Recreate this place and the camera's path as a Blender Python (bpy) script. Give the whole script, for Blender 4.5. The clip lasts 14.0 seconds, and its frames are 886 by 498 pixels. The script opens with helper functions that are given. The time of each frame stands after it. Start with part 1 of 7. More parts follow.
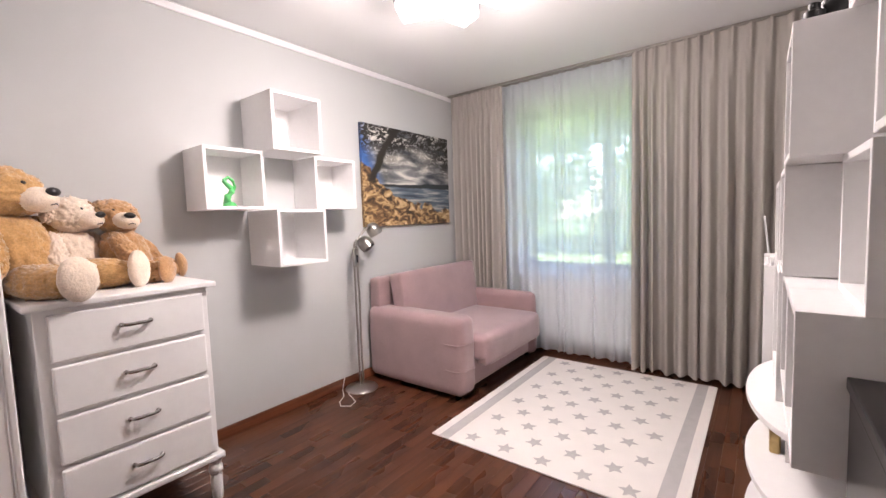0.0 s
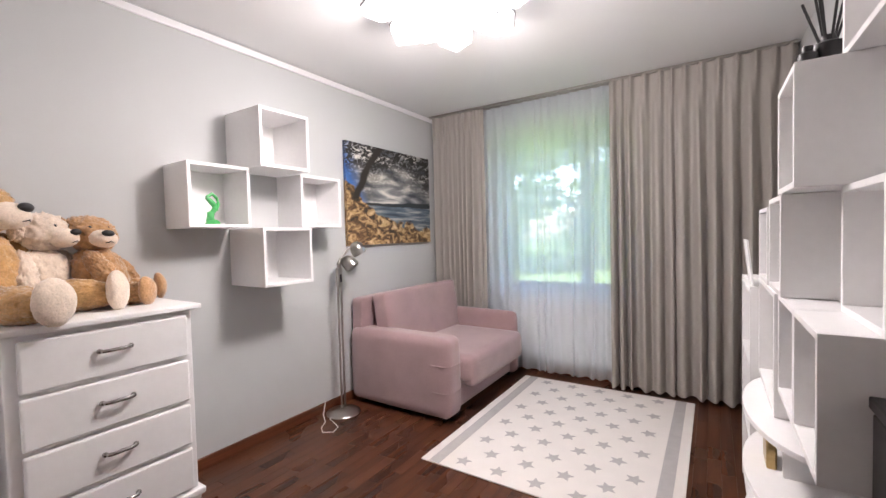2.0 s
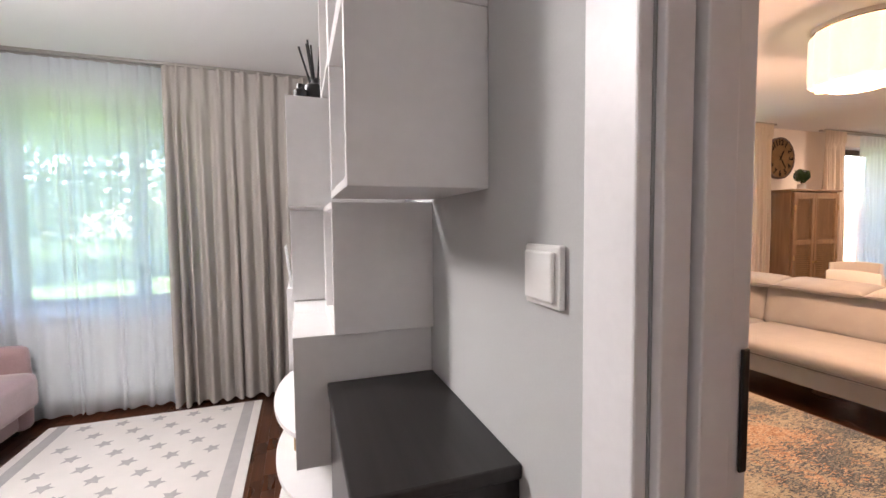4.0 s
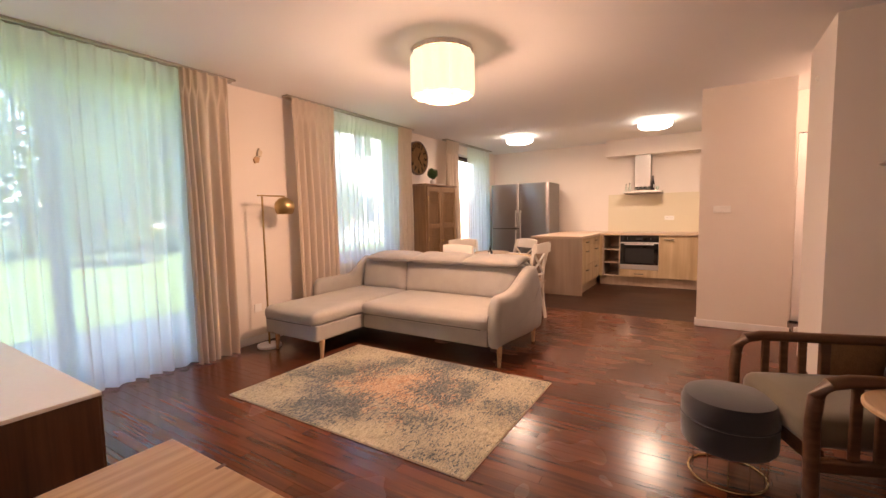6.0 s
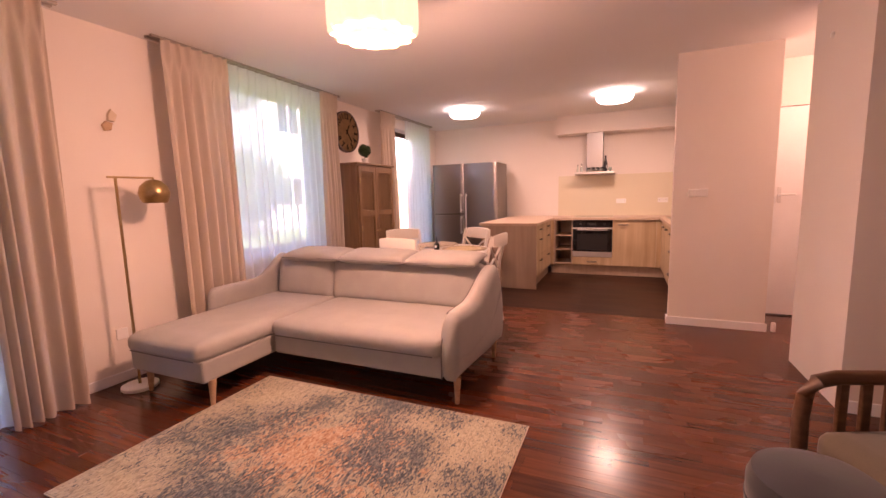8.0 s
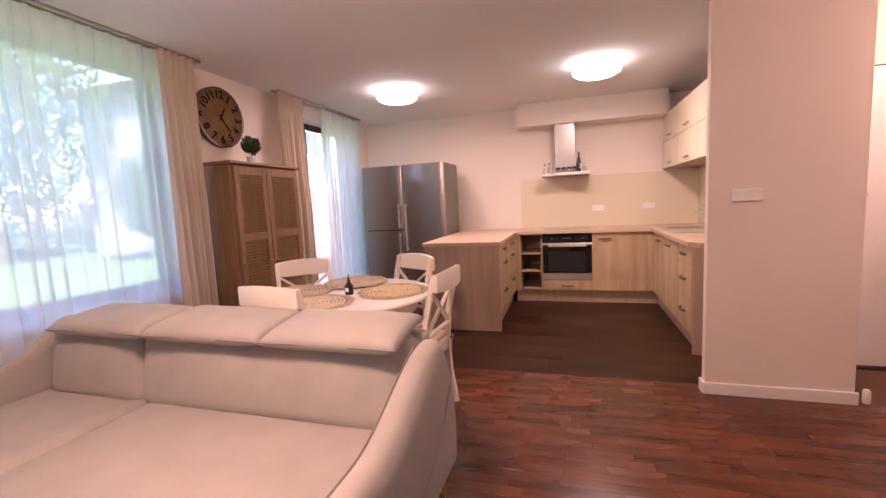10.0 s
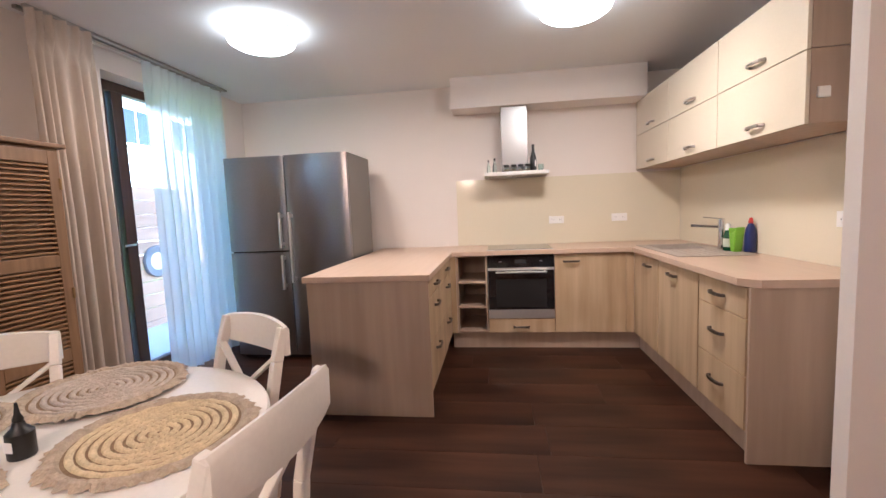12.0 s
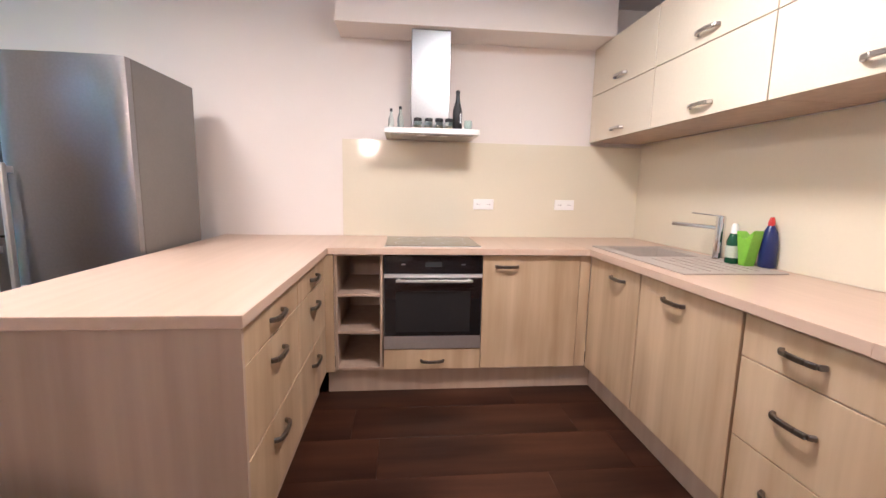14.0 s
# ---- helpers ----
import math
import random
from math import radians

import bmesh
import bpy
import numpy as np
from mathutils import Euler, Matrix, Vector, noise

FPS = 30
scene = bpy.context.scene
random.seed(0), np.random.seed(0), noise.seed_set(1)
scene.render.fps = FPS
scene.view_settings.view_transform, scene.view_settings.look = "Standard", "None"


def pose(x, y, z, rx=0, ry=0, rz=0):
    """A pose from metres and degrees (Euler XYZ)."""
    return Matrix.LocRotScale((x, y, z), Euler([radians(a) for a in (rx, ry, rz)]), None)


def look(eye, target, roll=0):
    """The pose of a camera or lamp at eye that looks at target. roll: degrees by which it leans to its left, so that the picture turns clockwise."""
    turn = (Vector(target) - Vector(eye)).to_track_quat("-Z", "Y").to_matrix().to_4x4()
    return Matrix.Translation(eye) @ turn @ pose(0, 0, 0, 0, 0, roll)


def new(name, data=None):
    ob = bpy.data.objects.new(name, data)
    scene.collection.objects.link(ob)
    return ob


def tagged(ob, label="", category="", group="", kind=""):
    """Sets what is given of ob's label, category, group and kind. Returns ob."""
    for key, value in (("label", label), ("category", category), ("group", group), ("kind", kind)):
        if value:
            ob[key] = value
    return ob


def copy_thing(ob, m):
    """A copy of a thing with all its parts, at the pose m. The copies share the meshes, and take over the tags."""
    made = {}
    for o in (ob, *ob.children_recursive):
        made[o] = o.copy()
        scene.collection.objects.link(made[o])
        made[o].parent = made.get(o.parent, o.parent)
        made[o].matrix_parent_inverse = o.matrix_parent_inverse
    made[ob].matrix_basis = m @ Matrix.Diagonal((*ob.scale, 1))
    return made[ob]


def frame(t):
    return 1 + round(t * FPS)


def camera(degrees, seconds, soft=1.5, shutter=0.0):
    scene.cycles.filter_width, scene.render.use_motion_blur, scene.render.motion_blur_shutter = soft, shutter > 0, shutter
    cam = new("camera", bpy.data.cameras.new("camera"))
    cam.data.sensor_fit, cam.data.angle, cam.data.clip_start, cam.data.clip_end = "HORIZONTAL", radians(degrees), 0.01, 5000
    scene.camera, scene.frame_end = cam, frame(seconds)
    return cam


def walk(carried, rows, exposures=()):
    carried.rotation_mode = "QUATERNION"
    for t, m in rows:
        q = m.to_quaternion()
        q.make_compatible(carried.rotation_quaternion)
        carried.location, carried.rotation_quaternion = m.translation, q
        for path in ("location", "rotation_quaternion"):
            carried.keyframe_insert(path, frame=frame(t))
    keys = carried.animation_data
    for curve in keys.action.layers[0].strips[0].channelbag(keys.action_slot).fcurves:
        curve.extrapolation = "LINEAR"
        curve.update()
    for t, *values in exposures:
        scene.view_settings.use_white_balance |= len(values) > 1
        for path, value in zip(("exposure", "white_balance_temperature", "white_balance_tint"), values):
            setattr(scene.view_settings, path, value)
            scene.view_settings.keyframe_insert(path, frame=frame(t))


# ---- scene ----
cam = camera(93.3, 14.0)
PATH = [
    (0, (0.488, 0.514, 1.313), (-0.723, 2.098, 1.162), -2.0),
    (0.5, (0.395, 0.45, 1.316), (-0.873, 1.991, 1.201), -1.6),
    (1, (0.39, 0.429, 1.322), (-0.898, 1.958, 1.256), -1.4),
    (1.5, (0.409, 0.431, 1.329), (-0.813, 2.014, 1.265), -1.2),
    (2, (0.369, 0.442, 1.329), (-0.715, 2.121, 1.259), -1.5),
    (2.5, (0.369, 0.451, 1.334), (-0.501, 2.25, 1.245), -1.6),
    (3, (0.417, 0.498, 1.334), (-0.025, 2.446, 1.239), -1.2),
    (3.5, (0.499, 0.536, 1.342), (0.575, 2.532, 1.256), -0.8),
    (4, (0.559, 0.54, 1.364), (1.211, 2.428, 1.251), -0.6),
    (4.2, (0.582, 0.523, 1.363), (1.435, 2.329, 1.252), -0.5),
    (6.3, (0.993, 0.378, 1.256), (2.715, 1.378, 1.076), -1.2),
    (6.5, (1.038, 0.393, 1.251), (2.774, 1.369, 1.059), -1.3),
    (7, (1.222, 0.514, 1.261), (2.993, 1.419, 1.052), -1.4),
    (7.2, (1.288, 0.605, 1.28), (3.077, 1.47, 1.047), -1.1),
    (9.5, (2.893, 1.116, 1.33), (4.761, 1.794, 1.1), -2.8),
    (10, (3.29, 1.25, 1.32), (5.189, 1.839, 1.103), -2.8),
    (10.5, (3.705, 1.346, 1.317), (5.618, 1.894, 1.12), -2.9),
    (11, (4.083, 1.38, 1.325), (6.011, 1.874, 1.131), -2.7),
    (11.5, (4.487, 1.439, 1.342), (6.437, 1.838, 1.153), -2.7),
    (12, (4.888, 1.504, 1.304), (6.862, 1.766, 1.118), -2.4),
    (12.5, (5.275, 1.489, 1.289), (7.265, 1.567, 1.104), -2.1),
    (13, (5.647, 1.469, 1.304), (7.634, 1.403, 1.085), -1.3),
    (13.5, (5.96, 1.427, 1.274), (7.93, 1.242, 0.981), 0.2),
    (14, (6.234, 1.499, 1.263), (8.204, 1.304, 0.978), 1.2),
]
EXPOSURES = [
    (0, 3.90, 6650, 21), (2.0, 3.75, 6400, 17), (3.0, 3.75, 6400, 17), (4.2, 4.00, 6350, 15),
    (6.3, 3.75, 6700, 20), (7.2, 3.62, 7400, 58), (9.5, 3.75, 5700, 20), (10.4, 3.58, 6150, 41), (11.0, 3.52, 6200, 37), (11.5, 3.62, 5550, 17),
    (12.0, 3.72, 4850, 6), (13.0, 3.86, 5850, 27), (14.0, 4.10, 4650, 6),
]
walk(cam, [(t, look(eye, target, roll)) for t, eye, target, roll in PATH], EXPOSURES)

# ---- world, sun and lamps ----
world = bpy.data.worlds.new("sky")
scene.world = world
world.use_nodes = True
wn = world.node_tree.nodes
sky = wn.new("ShaderNodeTexSky")
sky.sky_type = "NISHITA"
sky.sun_disc = False
sky.sun_elevation, sky.sun_rotation = radians(48), radians(200)
world.node_tree.links.new(sky.outputs[0], wn["Background"].inputs[0])
wn["Background"].inputs[1].default_value = 0.15

sun = new("sun", bpy.data.lights.new("sun", "SUN"))
sun.data.energy, sun.data.angle, sun.data.color = 4.5, radians(0.5), (1, 0.95, 0.86)
sun.matrix_world = look((0, 0, 8), (2.6, 7.0, 0))


def lamp_light(name, place, watts, colour, radius):
    ob = new(name, bpy.data.lights.new(name, "POINT"))
    ob.data.energy, ob.data.color, ob.data.shadow_soft_size = watts, colour, radius
    ob.location = place
    return ob


def down_light(name, place, watts, colour, size):
    """The open underside of a lamp."""
    ob = new(name, bpy.data.lights.new(name, "AREA"))
    ob.data.shape, ob.data.size, ob.data.energy, ob.data.color = "DISK", size, watts, colour
    ob.matrix_world = look(place, (place[0], place[1], 0))
    return ob


WARM, WARM2 = (1.0, 0.60, 0.38), (1.0, 0.68, 0.46)
lamp_light("bedroom_lamp_light", (-0.70, 2.19, 2.23), 5.0, (1.0, 0.93, 0.87), 0.13)
down_light("bedroom_lamp_underside", (-0.70, 2.19, 2.31), 0.7, (1.0, 0.93, 0.87), 0.40)
lamp_light("living_lamp_light", (3.80, 2.15, 2.06), 6.2, WARM, 0.12)
down_light("living_lamp_underside", (3.80, 2.15, 2.158), 2.0, WARM, 0.26)
down_light("kitchen_lamp_underside_a", (7.63, 3.03, 2.425), 2.4, WARM2, 0.36)
down_light("kitchen_lamp_underside_b", (7.61, 1.005, 2.425), 2.7, WARM2, 0.36)
lamp_light("hall_lamp_light", (6.25, -1.15, 2.36), 2.4, WARM, 0.12)

# ---- materials ----
MATS = {}


def mat(name, colour, rough=0.6, metal=0.0, vary=0.06, scale=6.0, bump=0.05, fine=80.0, emit=0.0, coat=0.0, sheen=0.0, spec=0.5):
    """A surface with large blotches and fine grain, both in colour and in relief."""
    m = bpy.data.materials.new(name)
    m.use_nodes = True
    n, l = m.node_tree.nodes, m.node_tree.links
    b = n["Principled BSDF"]
    co = n.new("ShaderNodeTexCoord")
    big, small = n.new("ShaderNodeTexNoise"), n.new("ShaderNodeTexNoise")
    big.inputs["Scale"].default_value, small.inputs["Scale"].default_value = scale, fine
    big.inputs["Detail"].default_value = 3
    small.inputs["Detail"].default_value = 2
    for t in (big, small):
        l.new(co.outputs["Object"], t.inputs["Vector"])
    add = n.new("ShaderNodeMath")
    add.operation = "ADD"
    l.new(big.outputs["Fac"], add.inputs[0])
    l.new(small.outputs["Fac"], add.inputs[1])
    ramp = n.new("ShaderNodeValToRGB")
    lo = [c * (1 - vary) for c in colour]
    hi = [min(1, c * (1 + vary)) for c in colour]
    half = n.new("ShaderNodeMath")
    half.operation = "MULTIPLY"
    half.inputs[1].default_value = 0.5
    l.new(add.outputs[0], half.inputs[0])
    ramp.color_ramp.elements[0].position, ramp.color_ramp.elements[1].position = 0.35, 0.65
    ramp.color_ramp.elements[0].color, ramp.color_ramp.elements[1].color = (*lo, 1), (*hi, 1)
    l.new(half.outputs[0], ramp.inputs[0])
    l.new(ramp.outputs[0], b.inputs["Base Color"])
    b.inputs["Roughness"].default_value, b.inputs["Metallic"].default_value = rough, metal
    b.inputs["Coat Weight"].default_value, b.inputs["Sheen Weight"].default_value = coat, sheen
    b.inputs["Specular IOR Level"].default_value = spec
    if bump:
        bp = n.new("ShaderNodeBump")
        bp.inputs["Strength"].default_value, bp.inputs["Distance"].default_value = bump, 0.004
        l.new(half.outputs[0], bp.inputs["Height"])
        l.new(bp.outputs[0], b.inputs["Normal"])
    if emit:
        b.inputs["Emission Strength"].default_value = emit
        b.inputs["Emission Color"].default_value = (*colour, 1)
    MATS[name] = m
    return m


def wood(name, dark, light, along="x", rough=0.4, stretch=14.0, scale=3.0, bump=0.06, coat=0.0, random_piece=0.0, spec=0.5):
    """Wood with grain along one axis; pieces differ by a random tone of their own."""
    m = bpy.data.materials.new(name)
    m.use_nodes = True
    n, l = m.node_tree.nodes, m.node_tree.links
    b = n["Principled BSDF"]
    co, mp = n.new("ShaderNodeTexCoord"), n.new("ShaderNodeMapping")
    s = [stretch * scale] * 3
    s["xyz".index(along)] = scale * 0.6
    mp.inputs["Scale"].default_value = s
    l.new(co.outputs["Object"], mp.inputs["Vector"])
    g = n.new("ShaderNodeTexNoise")
    g.inputs["Scale"].default_value, g.inputs["Detail"].default_value = 1.0, 5
    l.new(mp.outputs[0], g.inputs["Vector"])
    g2 = n.new("ShaderNodeTexNoise")
    g2.inputs["Scale"].default_value, g2.inputs["Detail"].default_value = 1.6, 2
    l.new(co.outputs["Object"], g2.inputs["Vector"])
    mix = n.new("ShaderNodeMath")
    mix.operation = "MULTIPLY_ADD"
    mix.inputs[1].default_value = 0.35
    l.new(g2.outputs["Fac"], mix.inputs[0])
    part_g = n.new("ShaderNodeMath")
    part_g.operation = "MULTIPLY"
    part_g.inputs[1].default_value = 0.65
    l.new(g.outputs["Fac"], part_g.inputs[0])
    l.new(part_g.outputs[0], mix.inputs[2])
    ramp = n.new("ShaderNodeValToRGB")
    ramp.color_ramp.elements[0].position, ramp.color_ramp.elements[1].position = 0.34, 0.66
    ramp.color_ramp.elements[0].color, ramp.color_ramp.elements[1].color = (*dark, 1), (*light, 1)
    out = mix.outputs[0]
    if random_piece:
        oi, ge = n.new("ShaderNodeObjectInfo"), n.new("ShaderNodeNewGeometry")
        sm = n.new("ShaderNodeMath")
        sm.operation = "ADD"
        l.new(oi.outputs["Random"], sm.inputs[0])
        l.new(ge.outputs["Random Per Island"], sm.inputs[1])
        fr = n.new("ShaderNodeMath")
        fr.operation = "FRACT"
        l.new(sm.outputs[0], fr.inputs[0])
        ma = n.new("ShaderNodeMath")
        ma.operation = "MULTIPLY_ADD"
        ma.inputs[1].default_value = random_piece
        l.new(fr.outputs[0], ma.inputs[0])
        l.new(mix.outputs[0], ma.inputs[2])
        sb = n.new("ShaderNodeMath")
        sb.operation = "SUBTRACT"
        sb.inputs[1].default_value = random_piece / 2
        l.new(ma.outputs[0], sb.inputs[0])
        out = sb.outputs[0]
    l.new(out, ramp.inputs[0])
    l.new(ramp.outputs[0], b.inputs["Base Color"])
    rr = n.new("ShaderNodeMath")
    rr.operation = "MULTIPLY_ADD"
    rr.inputs[1].default_value, rr.inputs[2].default_value = 0.15, rough - 0.07
    l.new(g2.outputs["Fac"], rr.inputs[0])
    l.new(rr.outputs[0], b.inputs["Roughness"])
    b.inputs["Coat Weight"].default_value = coat
    b.inputs["Coat Roughness"].default_value = 0.15
    b.inputs["Specular IOR Level"].default_value = spec
    bp = n.new("ShaderNodeBump")
    bp.inputs["Strength"].default_value, bp.inputs["Distance"].default_value = bump, 0.002
    l.new(g.outputs["Fac"], bp.inputs["Height"])
    l.new(bp.outputs[0], b.inputs["Normal"])
    MATS[name] = m
    return m


def cloth(name, colour, clear=0.0, through_light=0.4, weave=500.0):
    """Thin woven cloth: some light passes straight between the threads, some through them."""
    m = bpy.data.materials.new(name)
    m.use_nodes = True
    n, l = m.node_tree.nodes, m.node_tree.links
    n.remove(n["Principled BSDF"])
    co, no = n.new("ShaderNodeTexCoord"), n.new("ShaderNodeTexNoise")
    mp = n.new("ShaderNodeMapping")
    mp.inputs["Scale"].default_value = (weave, weave, weave * 0.08)
    no.inputs["Scale"].default_value = 1.0
    l.new(co.outputs["Object"], mp.inputs[0])
    l.new(mp.outputs[0], no.inputs["Vector"])
    ramp = n.new("ShaderNodeValToRGB")
    ramp.color_ramp.elements[0].color = (*[c * 0.9 for c in colour], 1)
    ramp.color_ramp.elements[1].color = (*[min(1, c * 1.06) for c in colour], 1)
    l.new(no.outputs["Fac"], ramp.inputs[0])
    d, t = n.new("ShaderNodeBsdfDiffuse"), n.new("ShaderNodeBsdfTranslucent")
    bp = n.new("ShaderNodeBump")
    bp.inputs["Strength"].default_value, bp.inputs["Distance"].default_value = 0.15, 0.001
    l.new(no.outputs["Fac"], bp.inputs["Height"])
    l.new(bp.outputs[0], d.inputs["Normal"])
    l.new(ramp.outputs[0], d.inputs[0])
    l.new(ramp.outputs[0], t.inputs[0])
    mx = n.new("ShaderNodeMixShader")
    mx.inputs[0].default_value = through_light
    l.new(d.outputs[0], mx.inputs[1])
    l.new(t.outputs[0], mx.inputs[2])
    last = mx
    if clear:
        tr = n.new("ShaderNodeBsdfTransparent")
        m2 = n.new("ShaderNodeMixShader")
        m2.inputs[0].default_value = clear
        l.new(mx.outputs[0], m2.inputs[1])
        l.new(tr.outputs[0], m2.inputs[2])
        last = m2
    l.new(last.outputs[0], n["Material Output"].inputs[0])
    MATS[name] = m
    return m


def glass(name, colour=(1, 1, 1), rough=0.0, ior=1.45):
    m = bpy.data.materials.new(name)
    m.use_nodes = True
    b = m.node_tree.nodes["Principled BSDF"]
    b.inputs["Base Color"].default_value = (*colour, 1)
    b.inputs["Transmission Weight"].default_value, b.inputs["Roughness"].default_value, b.inputs["IOR"].default_value = 1, rough, ior
    MATS[name] = m
    return m


def brushed(name, colour, rough, along="z"):
    m = mat(name, colour, rough, 1.0, 0.05, 3, 0.0)
    n, l = m.node_tree.nodes, m.node_tree.links
    co, mp, no = n.new("ShaderNodeTexCoord"), n.new("ShaderNodeMapping"), n.new("ShaderNodeTexNoise")
    s = [260.0] * 3
    s["xyz".index(along)] = 3.0
    mp.inputs["Scale"].default_value = s
    no.inputs["Scale"].default_value = 1.0
    l.new(co.outputs["Object"], mp.inputs[0])
    l.new(mp.outputs[0], no.inputs["Vector"])
    bp = n.new("ShaderNodeBump")
    bp.inputs["Strength"].default_value, bp.inputs["Distance"].default_value = 0.12, 0.001
    l.new(no.outputs["Fac"], bp.inputs["Height"])
    l.new(bp.outputs[0], n["Principled BSDF"].inputs["Normal"])
    return m


WALL_GREY = mat("grey_wall_paint", (0.53, 0.54, 0.54), 0.85, vary=0.02, scale=2.0, bump=0.06, fine=260)
WALL_CREAM = mat("cream_wall_paint", (0.80, 0.74, 0.69), 0.85, vary=0.02, scale=2.0, bump=0.06, fine=260)
CEILING = mat("ceiling_paint", (0.80, 0.80, 0.80), 0.9, vary=0.015, scale=1.5, bump=0.05, fine=200)
WHITE = mat("white_lacquer", (0.85, 0.84, 0.84), 0.35, vary=0.02, scale=4, bump=0.02, fine=40)
WHITE_TRIM = mat("white_trim_paint", (0.84, 0.83, 0.84), 0.4, vary=0.02, scale=5, bump=0.02)
BLACK = wood("black_stained_board", (0.012, 0.010, 0.010), (0.026, 0.022, 0.022), "y", 0.35, 18, 3)
PINK = mat("pink_velour", (0.35, 0.232, 0.24), 0.9, vary=0.14, scale=5, bump=0.25, fine=220, sheen=0.5)
GREY_CLOTH = mat("grey_woven_cloth", (0.365, 0.355, 0.34), 0.95, vary=0.07, scale=7, bump=0.35, fine=420, sheen=0.15)
GREY_PIPING = mat("dark_piping", (0.16, 0.15, 0.15), 0.9)
PARQUET = wood("merbau_parquet", (0.056, 0.0148, 0.0060), (0.148, 0.042, 0.0155), "y", 0.25, 14, 3.0, 0.03, 0.18, 0.25, 0.36)
PARQUET_BED = wood("brown_merbau_parquet", (0.042, 0.0140, 0.0068), (0.108, 0.037, 0.0165), "y", 0.28, 14, 3.0, 0.03, 0.12, 0.22, 0.36)
JOINT = mat("dark_floor_joint", (0.034, 0.012, 0.006), 0.7)
KITCHEN_FLOOR = wood("dark_kitchen_plank", (0.012, 0.0046, 0.0026), (0.058, 0.023, 0.012), "y", 0.40, 6, 1.7, 0.05, 0.0, 0.04, 0.20)
SKIRT_WOOD = wood("merbau_skirting", (0.09, 0.028, 0.012), (0.20, 0.065, 0.028), "y", 0.35, 20, 3)
BEECH = wood("light_acacia_front", (0.38, 0.265, 0.150), (0.61, 0.465, 0.30), "z", 0.42, 7, 1.5, 0.04, 0.0, 0.10)
BEECH_SIDE = wood("light_acacia_board", (0.39, 0.29, 0.215), (0.49, 0.375, 0.285), "z", 0.45, 9, 1.7, 0.04)
WORKTOP = wood("light_worktop", (0.55, 0.41, 0.305), (0.61, 0.46, 0.35), "x", 0.33, 10, 2.6, 0.03)
CREAM_FRONT = mat("cream_gloss_front", (0.68, 0.61, 0.48), 0.25, vary=0.02, scale=3, bump=0.01)
SPLASH = mat("cream_glass_panel", (0.74, 0.68, 0.53), 0.10, vary=0.01, scale=2, bump=0.0)
STEEL = brushed("brushed_steel", (0.30, 0.30, 0.31), 0.28)
STEEL_H = brushed("brushed_steel_bright", (0.68, 0.68, 0.67), 0.42, "y")
FRIDGE_SIDE = mat("grey_fridge_side", (0.20, 0.19, 0.18), 0.4, 0.4, 0.04)
DARK_CHROME = mat("dark_chrome", (0.36, 0.35, 0.34), 0.16, 1.0, 0.04, bump=0.0)
CHROME = mat("chrome", (0.78, 0.78, 0.78), 0.10, 1.0, 0.02, bump=0.0)
HANDLE = mat("gunmetal_handle", (0.22, 0.20, 0.18), 0.3, 1.0, 0.08, bump=0.02)
PALE_STEEL = mat("pale_steel", (0.72, 0.72, 0.72), 0.38, 1.0, 0.03, bump=0.0)
NICKEL = mat("satin_nickel", (0.46, 0.44, 0.41), 0.28, 1.0, 0.05, bump=0.02)
BRASS = mat("aged_brass", (0.42, 0.30, 0.14), 0.28, 1.0, 0.12, 9, 0.03)
GOLD = mat("gold_wire", (0.75, 0.52, 0.25), 0.2, 1.0, 0.05, bump=0.0)
DARK_GLASS = mat("black_oven_glass", (0.008, 0.008, 0.009), 0.06, vary=0.0, bump=0.0, coat=0.5)
BLACK_PLASTIC = mat("black_plastic", (0.012, 0.012, 0.013), 0.4, vary=0.1)
WHITE_PLASTIC = mat("white_plastic", (0.88, 0.87, 0.85), 0.35, vary=0.015, bump=0.01)
MATT_BLACK = mat("matt_black_paint", (0.012, 0.010, 0.009), 0.9, vary=0.1, spec=0.1)
RUBBER = mat("dark_rubber", (0.02, 0.02, 0.02), 0.8)
MIRROR = mat("mirror_silver", (0.90, 0.90, 0.90), 0.015, 1.0, 0.0, bump=0.0)
PANE = glass("window_pane")
BOTTLE_GLASS = glass("clear_bottle_glass", (0.80, 0.93, 0.91))
FRAME_BROWN = wood("dark_brown_window_wood", (0.030, 0.014, 0.010), (0.062, 0.030, 0.020), "z", 0.4, 14, 3)
DRAPE_B = cloth("taupe_drape", (0.50, 0.465, 0.43), 0.0, 0.22, 420)
DRAPE_L = cloth("cream_drape", (0.67, 0.585, 0.50), 0.0, 0.28, 420)
SHEER = cloth("white_sheer", (0.90, 0.94, 1.0), 0.18, 0.84, 700)
LAMP_GLASS = mat("lit_opal_glass", (1.0, 0.97, 0.95), 0.3, vary=0.0, bump=0.0, emit=0.42)
LAMP_EDGE = mat("grey_lamp_rim", (0.20, 0.19, 0.19), 0.3, 0.8, bump=0.0)
LAMP_SHADE = mat("lit_fabric_shade", (1.0, 0.76, 0.47), 0.7, vary=0.05, bump=0.02, emit=0.095)
LAMP_OPAL = mat("lit_opal_disc", (1.0, 0.90, 0.74), 0.3, vary=0.0, bump=0.0, emit=0.9)
OAK = wood("light_oak", (0.36, 0.22, 0.12), (0.58, 0.40, 0.24), "x", 0.45, 12, 3.0)
OAK_Z = wood("weathered_cabinet_oak", (0.165, 0.094, 0.046), (0.265, 0.158, 0.080), "z", 0.5, 12, 3.0)
